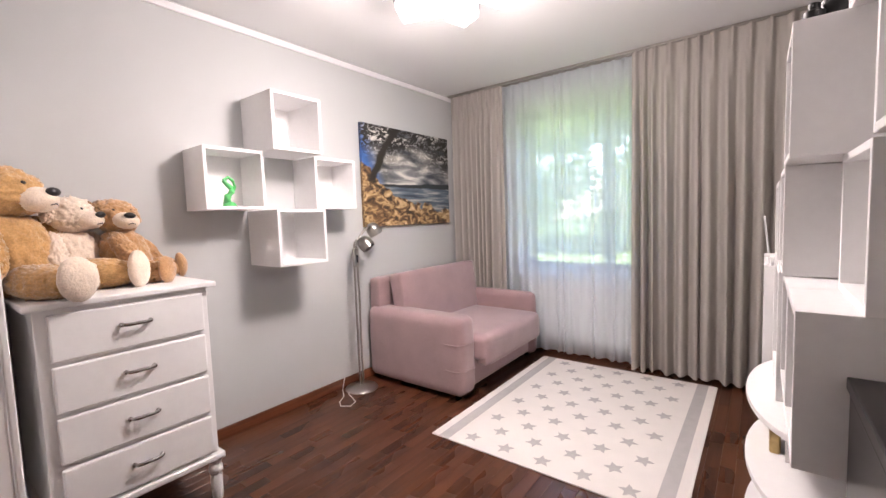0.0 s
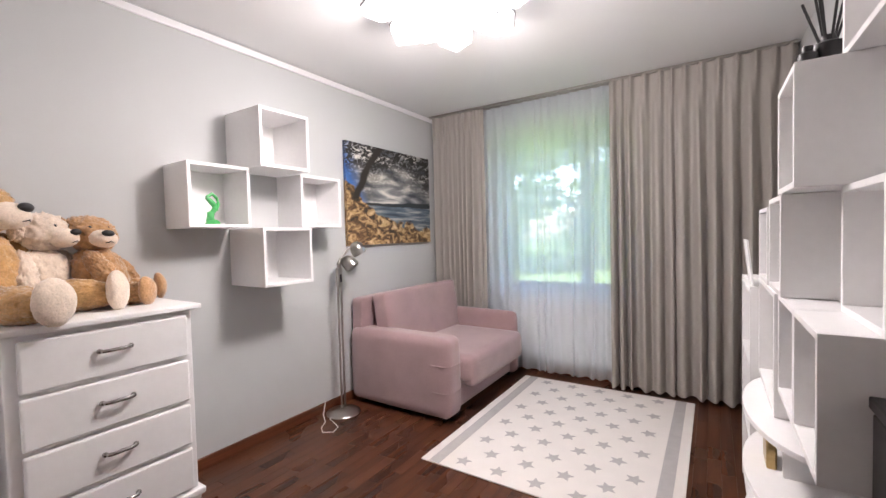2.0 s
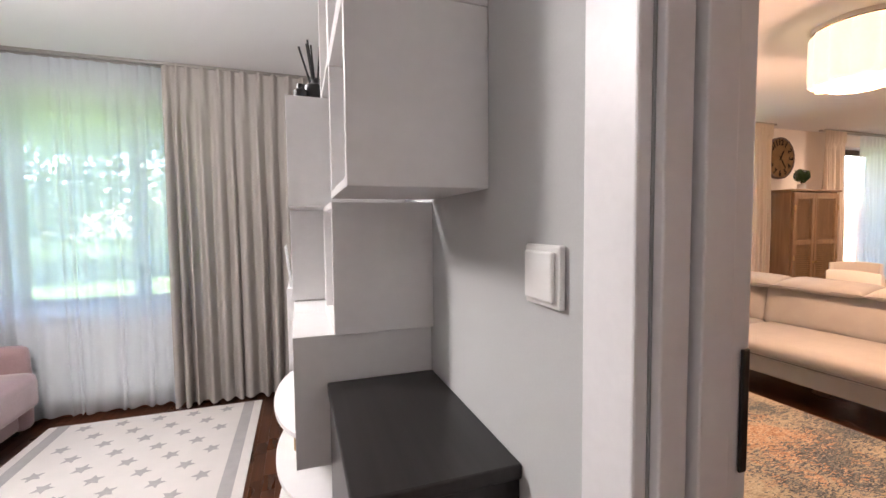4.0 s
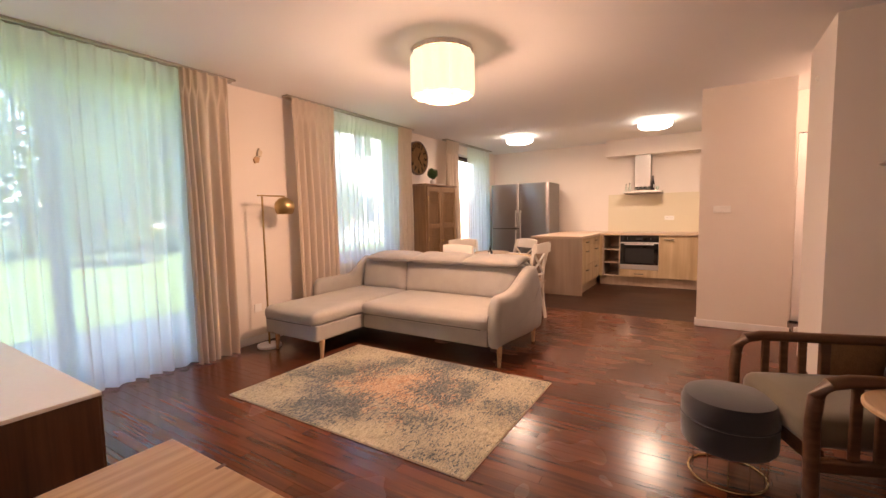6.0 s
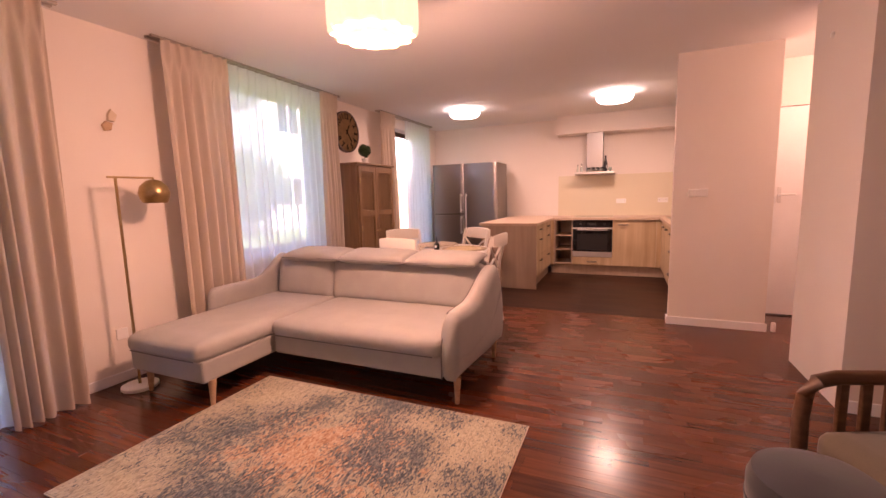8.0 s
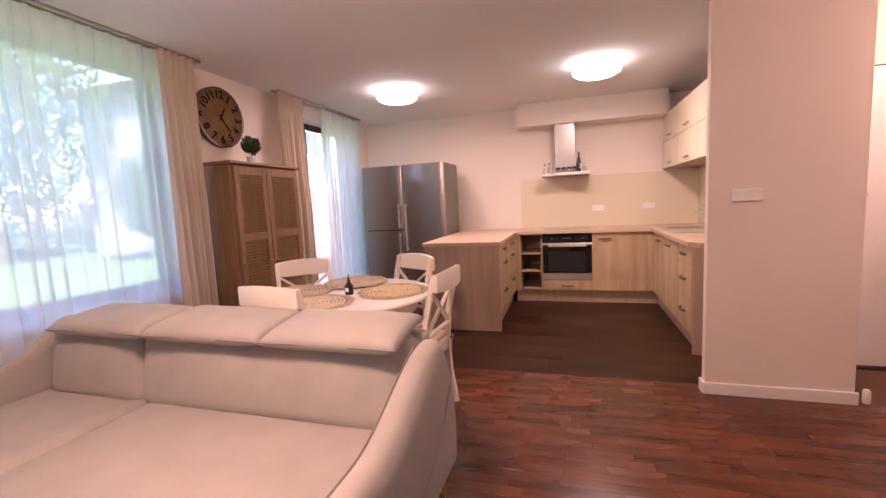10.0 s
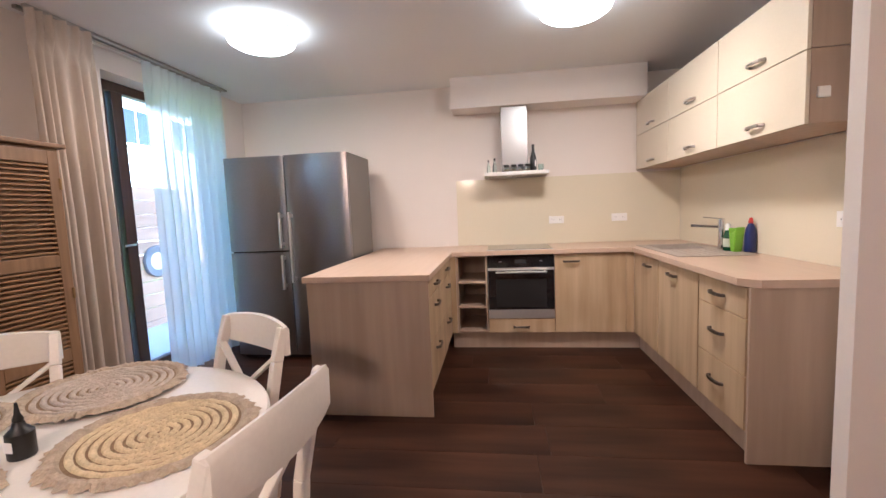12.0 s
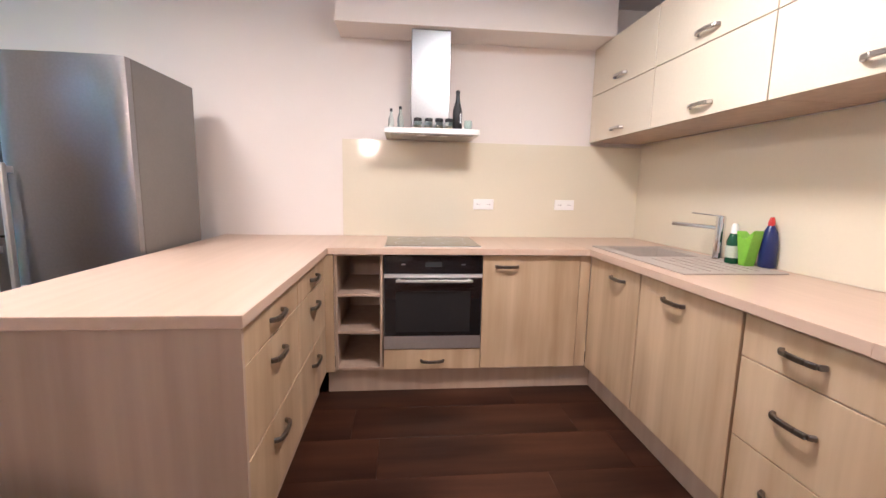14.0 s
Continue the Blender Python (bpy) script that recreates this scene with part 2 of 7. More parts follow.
CHAIR_WOOD = wood("brown_chair_wood", (0.075, 0.036, 0.018), (0.165, 0.085, 0.043), "y", 0.42, 14, 3.0)
WALNUT = wood("walnut_stain", (0.045, 0.020, 0.010), (0.115, 0.055, 0.027), "z", 0.4, 14, 3.0)
RATTAN = mat("rattan_weave", (0.275, 0.160, 0.074), 0.7, vary=0.2, scale=30, bump=0.6, fine=160)
CHAIR_WHITE = mat("white_chair_paint", (0.78, 0.74, 0.68), 0.35, vary=0.03, scale=6, bump=0.02)
JUTE = mat("jute_braid", (0.44, 0.36, 0.27), 0.95, vary=0.22, scale=40, bump=0.8, fine=200)
JUTE_PALE = mat("pale_jute_braid", (0.60, 0.53, 0.41), 0.95, vary=0.22, scale=40, bump=0.8, fine=200)
JUTE_YELLOW = mat("yellow_jute_braid", (0.62, 0.51, 0.32), 0.95, vary=0.22, scale=40, bump=0.8, fine=200)
JUTE_GREY = mat("greyish_jute_braid", (0.48, 0.41, 0.34), 0.95, vary=0.22, scale=40, bump=0.8, fine=200)
JUTE_DARK = mat("dark_jute_ground", (0.24, 0.165, 0.095), 0.95, vary=0.25, scale=40, bump=0.8, fine=200)
CREAM_SEAT = mat("cream_seat_cushion", (0.66, 0.56, 0.44), 0.95, vary=0.06, scale=9, bump=0.3, fine=300)
OLIVE = mat("olive_velvet", (0.15, 0.125, 0.085), 0.9, vary=0.10, scale=6, bump=0.2, fine=250, sheen=0.4)
GREY_VELVET = mat("charcoal_velvet", (0.030, 0.032, 0.042), 0.85, vary=0.15, scale=5, bump=0.2, fine=250, sheen=0.5)
LEAF = mat("plant_leaf", (0.035, 0.085, 0.020), 0.6, vary=0.35, scale=14)
GREEN_PLASTIC = mat("green_plastic", (0.22, 0.48, 0.03), 0.4, vary=0.08)
BLUE_PLASTIC = mat("dark_blue_plastic", (0.012, 0.022, 0.12), 0.3)
RED_PLASTIC = mat("red_plastic", (0.5, 0.03, 0.02), 0.35)
JADE = mat("green_resin", (0.08, 0.50, 0.14), 0.25, vary=0.1, coat=0.4)
SAND_FUR = mat("sand_plush", (0.50, 0.29, 0.115), 1.0, vary=0.24, scale=16, bump=1.0, fine=130, sheen=0.6)
TAN_FUR = mat("tan_plush", (0.48, 0.27, 0.125), 1.0, vary=0.22, scale=22, bump=1.0, fine=150, sheen=0.6)
CREAM_FUR = mat("cream_plush", (0.76, 0.63, 0.51), 1.0, vary=0.12, scale=22, bump=1.0, fine=150, sheen=0.6)
RUG_CREAM = mat("cream_rug_pile", (0.74, 0.70, 0.67), 1.0, vary=0.04, scale=8, bump=0.5, fine=320, sheen=0.2)
RUG_GREY = mat("grey_rug_pile", (0.44, 0.42, 0.42), 1.0, vary=0.08, scale=14, bump=0.5, fine=320)
PAPER = mat("white_paper", (0.80, 0.80, 0.80), 0.8, vary=0.02)
STONE = mat("pale_terrace_stone", (0.42, 0.40, 0.36), 0.8, vary=0.12, scale=3)
LAWN = mat("lawn_grass", (0.095, 0.16, 0.04), 0.9, vary=0.4, scale=5, bump=1.0, fine=60)
HEDGE = cloth("garden_leaves", (0.105, 0.17, 0.05), 0.0, 0.5, 3.0)
BARK = mat("bark", (0.10, 0.07, 0.05), 0.9, vary=0.3, scale=12, bump=0.8)
FENCE_WOOD = wood("orange_fence_board", (0.30, 0.17, 0.10), (0.45, 0.28, 0.18), "x", 0.6, 12, 3, 0.06, 0.0, 0.2)
HOUSE_WHITE = mat("white_render", (0.48, 0.48, 0.47), 0.9, vary=0.05, scale=2, bump=0.2)
PLASTER = mat("outer_plaster", (0.60, 0.58, 0.54), 0.9, vary=0.05, scale=3, bump=0.2)

# ---- mesh helpers ----


def box(bm, a, b, bevel=0.0, seg=2):
    """A box between two corners, its edges rounded by bevel."""
    lo, hi = [min(p, q) for p, q in zip(a, b)], [max(p, q) for p, q in zip(a, b)]
    r = bmesh.ops.create_cube(bm, size=1.0)
    for v in r["verts"]:
        v.co = Vector([(lo[i] + hi[i]) / 2 + v.co[i] * (hi[i] - lo[i]) for i in range(3)])
    if bevel:
        es = {e for v in r["verts"] for e in v.link_edges}
        bmesh.ops.bevel(bm, geom=list(es), offset=min(bevel, 0.49 * min(h - l for l, h in zip(lo, hi))), segments=seg, profile=0.5, affect="EDGES")
    return bm


def soft(bm, a, b, r, puff=(0, 0, 0), n=10):
    """A cushion: a box with well rounded edges whose faces swell by puff along each axis."""
    lo, hi = Vector([min(p, q) for p, q in zip(a, b)]), Vector([max(p, q) for p, q in zip(a, b)])
    c, h = (lo + hi) / 2, (hi - lo) / 2
    t = bmesh.new()
    bmesh.ops.create_cube(t, size=2.0)
    bmesh.ops.subdivide_edges(t, edges=t.edges[:], cuts=n, use_grid_fill=True)
    r = min(r, *h)
    for v in t.verts:
        u = v.co.copy()
        # crowd the rows towards the edges, where the rounding is
        u = Vector([math.copysign(abs(x) ** 0.6, x) for x in u])
        p = Vector([u[i] * h[i] for i in range(3)])
        q = Vector([max(-h[i] + r, min(h[i] - r, p[i])) for i in range(3)])
        d = p - q
        if d.length > 1e-9:
            p = q + d.normalized() * r
        for i in range(3):
            j, k = (i + 1) % 3, (i + 2) % 3
            p[i] += math.copysign(puff[i], u[i]) * (1 - u[j] ** 2) * (1 - u[k] ** 2) * abs(u[i])
        v.co = c + p
    me = bpy.data.meshes.new("t")
    t.to_mesh(me)
    t.free()
    bm.from_mesh(me)
    bpy.data.meshes.remove(me)
    return bm


def lathe(bm, rings, centre=(0, 0, 0), n=32, cap=True, wave=0.0, lobes=0):
    """A turned shape about the upright axis through centre; rings are (radius, height)."""
    rows = []
    for r, z in rings:
        row = []
        for i in range(n):
            a = 2 * math.pi * i / n
            k = r * (1 + wave * abs(math.cos(lobes * a / 2))) if lobes else r
            row.append(bm.verts.new((centre[0] + k * math.cos(a), centre[1] + k * math.sin(a), centre[2] + z)))
        rows.append(row)
    for p, q in zip(rows, rows[1:]):
        for i in range(n):
            bm.faces.new((p[i], p[(i + 1) % n], q[(i + 1) % n], q[i]))
    if cap:
        bm.faces.new(rows[0][::-1])
        bm.faces.new(rows[-1])
    return bm


def tube(bm, points, r, n=10, taper=None):
    """A round bar along a line of points."""
    pts = [Vector(p) for p in points]
    rows = []
    for i, p in enumerate(pts):
        d = (pts[min(i + 1, len(pts) - 1)] - pts[max(i - 1, 0)]).normalized()
        up = Vector((0, 0, 1)) if abs(d.z) < 0.9 else Vector((1, 0, 0))
        s = d.cross(up).normalized()
        t = s.cross(d)
        k = r if taper is None else r + (taper - r) * i / (len(pts) - 1)
        rows.append([bm.verts.new(p + k * (math.cos(2 * math.pi * j / n) * s + math.sin(2 * math.pi * j / n) * t)) for j in range(n)])
    for p, q in zip(rows, rows[1:]):
        for j in range(n):
            bm.faces.new((p[j], p[(j + 1) % n], q[(j + 1) % n], q[j]))
    bm.faces.new(rows[0][::-1])
    bm.faces.new(rows[-1])
    return bm


def bar(bm, p, q, w, h, bevel=0.004):
    """A rectangular bar from p to q, w wide and h high across."""
    p, q = Vector(p), Vector(q)
    t = bmesh.new()
    ln = (q - p).length
    box(t, (-w / 2, -h / 2, 0), (w / 2, h / 2, ln), bevel)
    turn = (q - p).to_track_quat("Z", "Y").to_matrix().to_4x4()
    bmesh.ops.transform(t, matrix=Matrix.Translation(p) @ turn, verts=t.verts[:])
    me = bpy.data.meshes.new("t")
    t.to_mesh(me)
    t.free()
    bm.from_mesh(me)
    bpy.data.meshes.remove(me)
    return bm


def prism(bm, outline, axis, lo, hi, bevel=0.0):
    """A flat outline pushed out along one axis."""
    def at(u, v, w):
        return {"x": (w, u, v), "y": (u, w, v), "z": (u, v, w)}[axis]
    a = [bm.verts.new(at(u, v, lo)) for u, v in outline]
    b = [bm.verts.new(at(u, v, hi)) for u, v in outline]
    n = len(a)
    fs = [bm.faces.new(a), bm.faces.new(b[::-1])]
    for i in range(n):
        fs.append(bm.faces.new((a[i], b[i], b[(i + 1) % n], a[(i + 1) % n])))
    bmesh.ops.recalc_face_normals(bm, faces=fs)
    if bevel:
        es = list({e for f in fs[:2] for e in f.edges})
        bmesh.ops.bevel(bm, geom=es, offset=bevel, segments=2, profile=0.5, affect="EDGES")
    return bm


def thing(name, place, label, category, group="", kind=""):
    ob = new(name)
    ob.location = place
    ob.empty_display_size = 0.05
    return tagged(ob, label, category, group, kind)


def root_place(ob):
    while ob.parent:
        ob = ob.parent
    return ob.location


def part(name, bm, material, parent, label="", smooth=False):
    """One mesh under a thing or a part; the mesh is drawn in the world's metres."""
    me = bpy.data.meshes.new(name)
    bmesh.ops.recalc_face_normals(bm, faces=bm.faces[:])
    bmesh.ops.translate(bm, vec=-Vector(root_place(parent)), verts=bm.verts[:])
    bm.to_mesh(me)
    bm.free()
    for m in material if isinstance(material, (list, tuple)) else [material]:
        me.materials.append(m)
    if smooth:
        me.shade_smooth()
        if smooth != 2:
            me.set_sharp_from_angle(angle=radians(40))
    ob = new(name, me)
    ob.parent = parent
    if label:
        ob["label"] = label
    return ob


def solid(name, bm, material, label, category, kind="", group="", smooth=False):
    """A thing that is one mesh."""
    me = bpy.data.meshes.new(name)
    bmesh.ops.recalc_face_normals(bm, faces=bm.faces[:])
    c = Vector((0, 0, 0))
    if kind != "structure":
        pts = [v.co for v in bm.verts]
        c = Vector((sum(p.x for p in pts) / len(pts), sum(p.y for p in pts) / len(pts), min(p.z for p in pts)))
        bmesh.ops.translate(bm, vec=-c, verts=bm.verts[:])
    bm.to_mesh(me)
    bm.free()
    for m in material if isinstance(material, (list, tuple)) else [material]:
        me.materials.append(m)
    if smooth:
        me.shade_smooth()
        if smooth != 2:
            me.set_sharp_from_angle(angle=radians(40))
    ob = new(name, me)
    ob.location = c
    return tagged(ob, label, category, group, kind)


def B(*args, **kw):
    return box(bmesh.new(), *args, **kw)


def S(*args, **kw):
    return soft(bmesh.new(), *args, **kw)


def L(*args, **kw):
    return lathe(bmesh.new(), *args, **kw)


def T(*args, **kw):
    return tube(bmesh.new(), *args, **kw)


def lettering(text, size, m, depth=0.001):
    """A mesh of built-in letters, centred."""
    cu = bpy.data.curves.new("letters", "FONT")
    cu.body, cu.size, cu.align_x, cu.align_y, cu.extrude, cu.offset = text, size, "CENTER", "CENTER", depth, size * 0.03
    ob = bpy.data.objects.new("letters", cu)
    scene.collection.objects.link(ob)
    dg = bpy.context.evaluated_depsgraph_get()
    me = bpy.data.meshes.new_from_object(ob.evaluated_get(dg))
    bpy.data.objects.remove(ob)
    bm = bmesh.new()
    bm.from_mesh(me)
    bpy.data.meshes.remove(me)
    bmesh.ops.transform(bm, matrix=m, verts=bm.verts[:])
    return bm


# ---- large structure ----
TOP, NORTH, OUT = 2.555, 4.26, 4.58


def wall(name, a, b, material, label="painted plaster wall"):
    return solid(name, B(a, b), material, label, "wall", "structure")


def pierced(name, x0, x1, openings, material, label="painted plaster wall with window openings"):
    """The outer wall along x with openings (x0, x1, z0, z1)."""
    bm = bmesh.new()
    x = x0
    for o0, o1, z0, z1 in openings:
        box(bm, (x, NORTH, 0), (o0, OUT, TOP + 0.3))
        if z0 > 0:
            box(bm, (o0, NORTH, 0), (o1, OUT, z0))
        box(bm, (o0, NORTH, z1), (o1, OUT, TOP + 0.3))
        x = o1
    box(bm, (x, NORTH, 0), (x1, OUT, TOP + 0.3))
    return solid(name, bm, material, label, "wall", "structure")


pierced("wall_north_bedroom", -2.25, 0.92, [(-1.42, -0.18, 0.76, 2.30)], WALL_GREY, "light grey painted wall behind the bedroom curtains")
pierced("wall_north_living", 0.92, 9.42, [(1.06, 3.00, 0.05, 2.48), (4.38, 5.92, 0.74, 2.47), (7.62, 8.90, 0.05, 2.40)], WALL_CREAM, "warm white painted wall with two windows and a balcony door")
wall("wall_west_bedroom", (-2.25, -0.87, 0), (-2.13, NORTH, TOP + 0.3), WALL_GREY, "light grey painted bedroom wall")
# white where the other walls are grey, to throw light back at the shelves
wall("wall_south_bedroom", (-2.25, -0.99, 0), (0.92, -0.87, TOP + 0.3), CEILING, "bedroom wall made white to bounce light")
DOOR0, DOOR1, DOORH = -0.04, 0.84, 2.06
bm = bmesh.new()
box(bm, (0.865, DOOR1, 0), (0.92, NORTH, TOP))
box(bm, (0.865, -0.87, 0), (0.92, DOOR0, TOP))
box(bm, (0.865, DOOR0, DOORH), (0.92, DOOR1, TOP))
solid("wall_east_bedroom", bm, WALL_GREY, "light grey painted partition with a doorway", "wall", "structure")
bm = bmesh.new()
box(bm, (0.9201, DOOR1, 0), (0.98, NORTH, TOP))
box(bm, (0.9201, -2.6, 0), (0.98, DOOR0, TOP))
box(bm, (0.9201, DOOR0, DOORH), (0.98, DOOR1, TOP))
solid("wall_west_living", bm, WALL_CREAM, "warm white painted partition with a doorway", "wall", "structure")
wall("wall_east_kitchen", (9.30, -0.42, 0), (9.42, NORTH, TOP + 0.3), WALL_CREAM, "warm white kitchen wall")
wall("wall_south_kitchen", (6.95, -0.42, 0), (9.2999, -0.29, TOP + 0.3), WALL_CREAM, "warm white wall behind the kitchen units")
wall("wall_pier", (6.285, -0.356, 0), (6.348, 0.433, TOP), WALL_CREAM, "warm white free end of a wall beside the kitchen")
wall("wall_pier_return", (6.3481, -0.356, 0), (6.9499, -0.29, TOP), WALL_CREAM, "warm white wall return")
wall("wall_hall", (6.95, -3.0, 0), (7.07, -0.4201, TOP), WALL_CREAM, "warm white hall wall")
wall("wall_block", (4.75, -2.6, 0), (5.56, -0.33, TOP), WALL_CREAM, "warm white wall block beside the sitting corner")
wall("wall_south_living", (0.98, -2.72, 0), (4.75, -2.6, TOP + 0.3), WALL_CREAM, "warm white wall of the sitting corner")
wall("wall_south_hall", (5.56, -3.12, 0), (7.07, -3.0, TOP + 0.3), WALL_CREAM, "warm white hall end wall")
wall("wall_block_back", (4.75, -3.12, 0), (5.56, -2.6001, TOP), WALL_CREAM, "warm white hall wall")
solid("ceiling_bedroom", B((-2.13, -0.87, TOP), (0.865, NORTH, TOP + 0.1)), CEILING, "flat white painted bedroom ceiling", "ceiling", "structure")
solid("ceiling_living", B((0.92, -3.0, TOP), (9.30, NORTH, TOP + 0.1)), CEILING, "flat white painted ceiling", "ceiling", "structure")
# added out of view, only to stop sunlight from above
solid("roof_slab", B((-2.6, -3.4, TOP + 0.3), (9.8, 4.75, TOP + 0.55)), PLASTER, "unseen slab added to keep the sun out of the rooms", "slab", "structure")
solid("ceiling_soffit", B((9.005, 0.12, 2.265), (9.2995, 1.92, TOP - 0.001)), WALL_CREAM, "boxed white soffit above the cooker hood", "soffit", "structure")
solid("floor_base", B((-2.25, -3.1, -0.12), (9.42, OUT, -0.012)), JOINT, "dark bed under the floor boards", "floor", "structure")

# cove strip along the bedroom's west wall
bm = bmesh.new()
box(bm, (-2.13, -0.87, TOP - 0.052), (-2.112, NORTH - 0.01, TOP - 0.012), 0.004)
solid("trim_cornice", bm, WHITE_TRIM, "narrow white cornice strip", "cornice", "structure")
# skirtings
solid("baseboard_bedroom", B((-2.13, 1.42, 0), (-2.114, NORTH - 0.002, 0.07), 0.003), SKIRT_WOOD, "reddish brown wooden skirting", "skirting", "structure")
solid("baseboard_bedroom_north", B((-2.11, NORTH - 0.016, 0), (0.86, NORTH, 0.07), 0.003), SKIRT_WOOD, "reddish brown wooden skirting", "skirting", "structure")
bm = bmesh.new()
box(bm, (6.27, -0.371, 0), (6.2845, 0.448, 0.078), 0.004)
box(bm, (6.285, 0.4335, 0), (6.362, 0.448, 0.078), 0.004)
solid("baseboard_pier", bm, WHITE_TRIM, "white painted skirting", "skirting", "structure")
bm = bmesh.new()
for a, b in ((3.01, 4.44), (5.81, 7.73)):
    box(bm, (a, NORTH - 0.015, 0), (b, NORTH - 0.0005, 0.075), 0.004)
solid("baseboard_living", bm, WHITE_TRIM, "white painted skirting", "skirting", "structure")
solid("baseboard_block", B((4.735, -2.59, 0), (4.7495, -0.316, 0.075), 0.004), WHITE_TRIM, "white painted skirting", "skirting", "structure")

solid("door_stop", L([(0.018, 0), (0.020, 0.004), (0.020, 0.075), (0.014, 0.084)], (6.315, -0.43, 0), 18), WHITE_PLASTIC, "short white door stop on the parquet beside the wall end", "door stop", smooth=True)
bm = L([(0.022, 0), (0.022, 0.006), (0.012, 0.012)], (0, 0, 0), 20)
bmesh.ops.transform(bm, matrix=Matrix.Translation((5.27, -0.3299, 2.265)) @ Matrix.Rotation(radians(-90), 4, "X"), verts=bm.verts[:])
solid("wall_button", bm, WHITE_PLASTIC, "small round white sensor high on the wall", "sensor", smooth=True)

# ---- doors, windows, curtains ----
bm = bmesh.new()
for x0, x1 in ((0.847, 0.8645), (0.9805, 0.998)):
    box(bm, (x0, DOOR1, 0), (x1, DOOR1 + 0.075, DOORH + 0.09), 0.003)
    box(bm, (x0, DOOR0 - 0.09, 0), (x1, DOOR0, DOORH + 0.09), 0.003)
    box(bm, (x0, DOOR0, DOORH), (x1, DOOR1, DOORH + 0.09), 0.003)
casing = solid("door_frame_1", bm, WHITE_TRIM, "white painted door casing", "door frame", "structure")
bm = bmesh.new()
box(bm, (0.866, DOOR1 - 0.012, 0), (0.900, DOOR1 - 0.0005, DOORH), 0.002)
box(bm, (0.952, DOOR1 - 0.012, 0), (0.979, DOOR1 - 0.0005, DOORH), 0.002)
box(bm, (0.866, DOOR0 + 0.0005, 0), (0.979, DOOR0 + 0.012, DOORH), 0.002)
box(bm, (0.866, DOOR0 + 0.012, DOORH - 0.012), (0.979, DOOR1 - 0.012, DOORH - 0.0005), 0.002)
solid("door_jamb_1", bm, WHITE_TRIM, "white painted door jamb", "door jamb", "structure")
pocket = thing("door_1", (0.926, DOOR1, 0), "white sliding door slid into the wall", "door", kind="structure")
part("leaf", B((0.906, DOOR1 - 0.020, 0.01), (0.946, DOOR1 - 0.0008, 2.04), 0.002), WHITE_TRIM, pocket)
part("edge_pull", B((0.9655, DOOR1 - 0.0165, 1.115), (0.9755, DOOR1 - 0.0128, 1.24), 0.002), BLACK_PLASTIC, pocket, "black recessed pull plate")

# flush white door in the hall
hall = thing("door_2", (6.945, -1.0, 0), "flush white hall door, closed", "door", kind="structure")
part("leaf", B((6.936, -1.36, 0.012), (6.9495, -0.472, 2.092), 0.002), WHITE_TRIM, hall)
lock = part("handle_plate", B((6.930, -0.585, 1.16), (6.9365, -0.55, 1.32), 0.003), PALE_STEEL, hall, "pale steel handle plate")
part("lever", bar(bar(bmesh.new(), (6.930, -0.567, 1.24), (6.89, -0.567, 1.24), 0.016, 0.016), (6.892, -0.567, 1.24), (6.892, -0.69, 1.24), 0.016, 0.018), PALE_STEEL, lock)
# a solid dark strip paints the shade over the leaf
part("head_gap", B((6.944, -1.36, 2.093), (6.9498, -0.472, 2.102)), RUBBER, hall, "dark strip standing in for the shaded gap above the leaf")
part("threshold", B((6.90, -1.40, 0.0), (6.948, -0.46, 0.010), 0.002), RUBBER, hall, "dark threshold strip")


def window(name, x0, x1, z0, z1, label, mullions=()):
    w = thing(name, ((x0 + x1) / 2, 4.45, z0), label, "window", kind="structure")
    y0, y1, f = 4.43, 4.50, 0.075
    bm = bmesh.new()
    box(bm, (x0, y0, z0), (x0 + f, y1, z1), 0.006)
    box(bm, (x1 - f, y0, z0), (x1, y1, z1), 0.006)
    box(bm, (x0 + f, y0, z0), (x1 - f, y1, z0 + f), 0.006)
    box(bm, (x0 + f, y0, z1 - f), (x1 - f, y1, z1), 0.006)
    for m in mullions:
        box(bm, (m - 0.05, y0 - 0.004, z0 + f), (m + 0.05, y1 + 0.004, z1 - f), 0.006)
    part("window_frame", bm, FRAME_BROWN, w)
    edges = [x0 + f, *[e for m in mullions for e in (m - 0.05, m + 0.05)], x1 - f]
    for a, b in zip(edges[::2], edges[1::2]):
        p = part("pane", B((a, 4.460, z0 + f), (b, 4.466, z1 - f)), PANE, w)
        p.visible_shadow = False
    if z0 > 0.3:
        part("window_sill", B((x0 - 0.04, NORTH - 0.06, z0 - 0.03), (x1 + 0.04, 4.43, z0 + 0.002), 0.006), WHITE_TRIM, w, "white window sill")
    return w


window("window_1", -1.42, -0.18, 0.76, 2.30, "dark brown framed bedroom window", (-0.62,))
window("window_2", 1.06, 3.00, 0.05, 2.48, "dark brown framed terrace doors", (2.05,))
window("window_3", 4.38, 5.92, 0.74, 2.47, "dark brown framed living room window")
door3 = window("window_4", 7.62, 8.90, 0.05, 2.40, "dark brown framed balcony door, closed", (7.755, 7.907))
part("door_handle", bar(bar(bmesh.new(), (7.905, 4.424, 1.13), (7.905, 4.40, 1.13), 0.018, 0.018), (7.905, 4.398, 1.13), (7.80, 4.398, 1.125), 0.016, 0.02), CHROME, door3, "chrome lever handle")


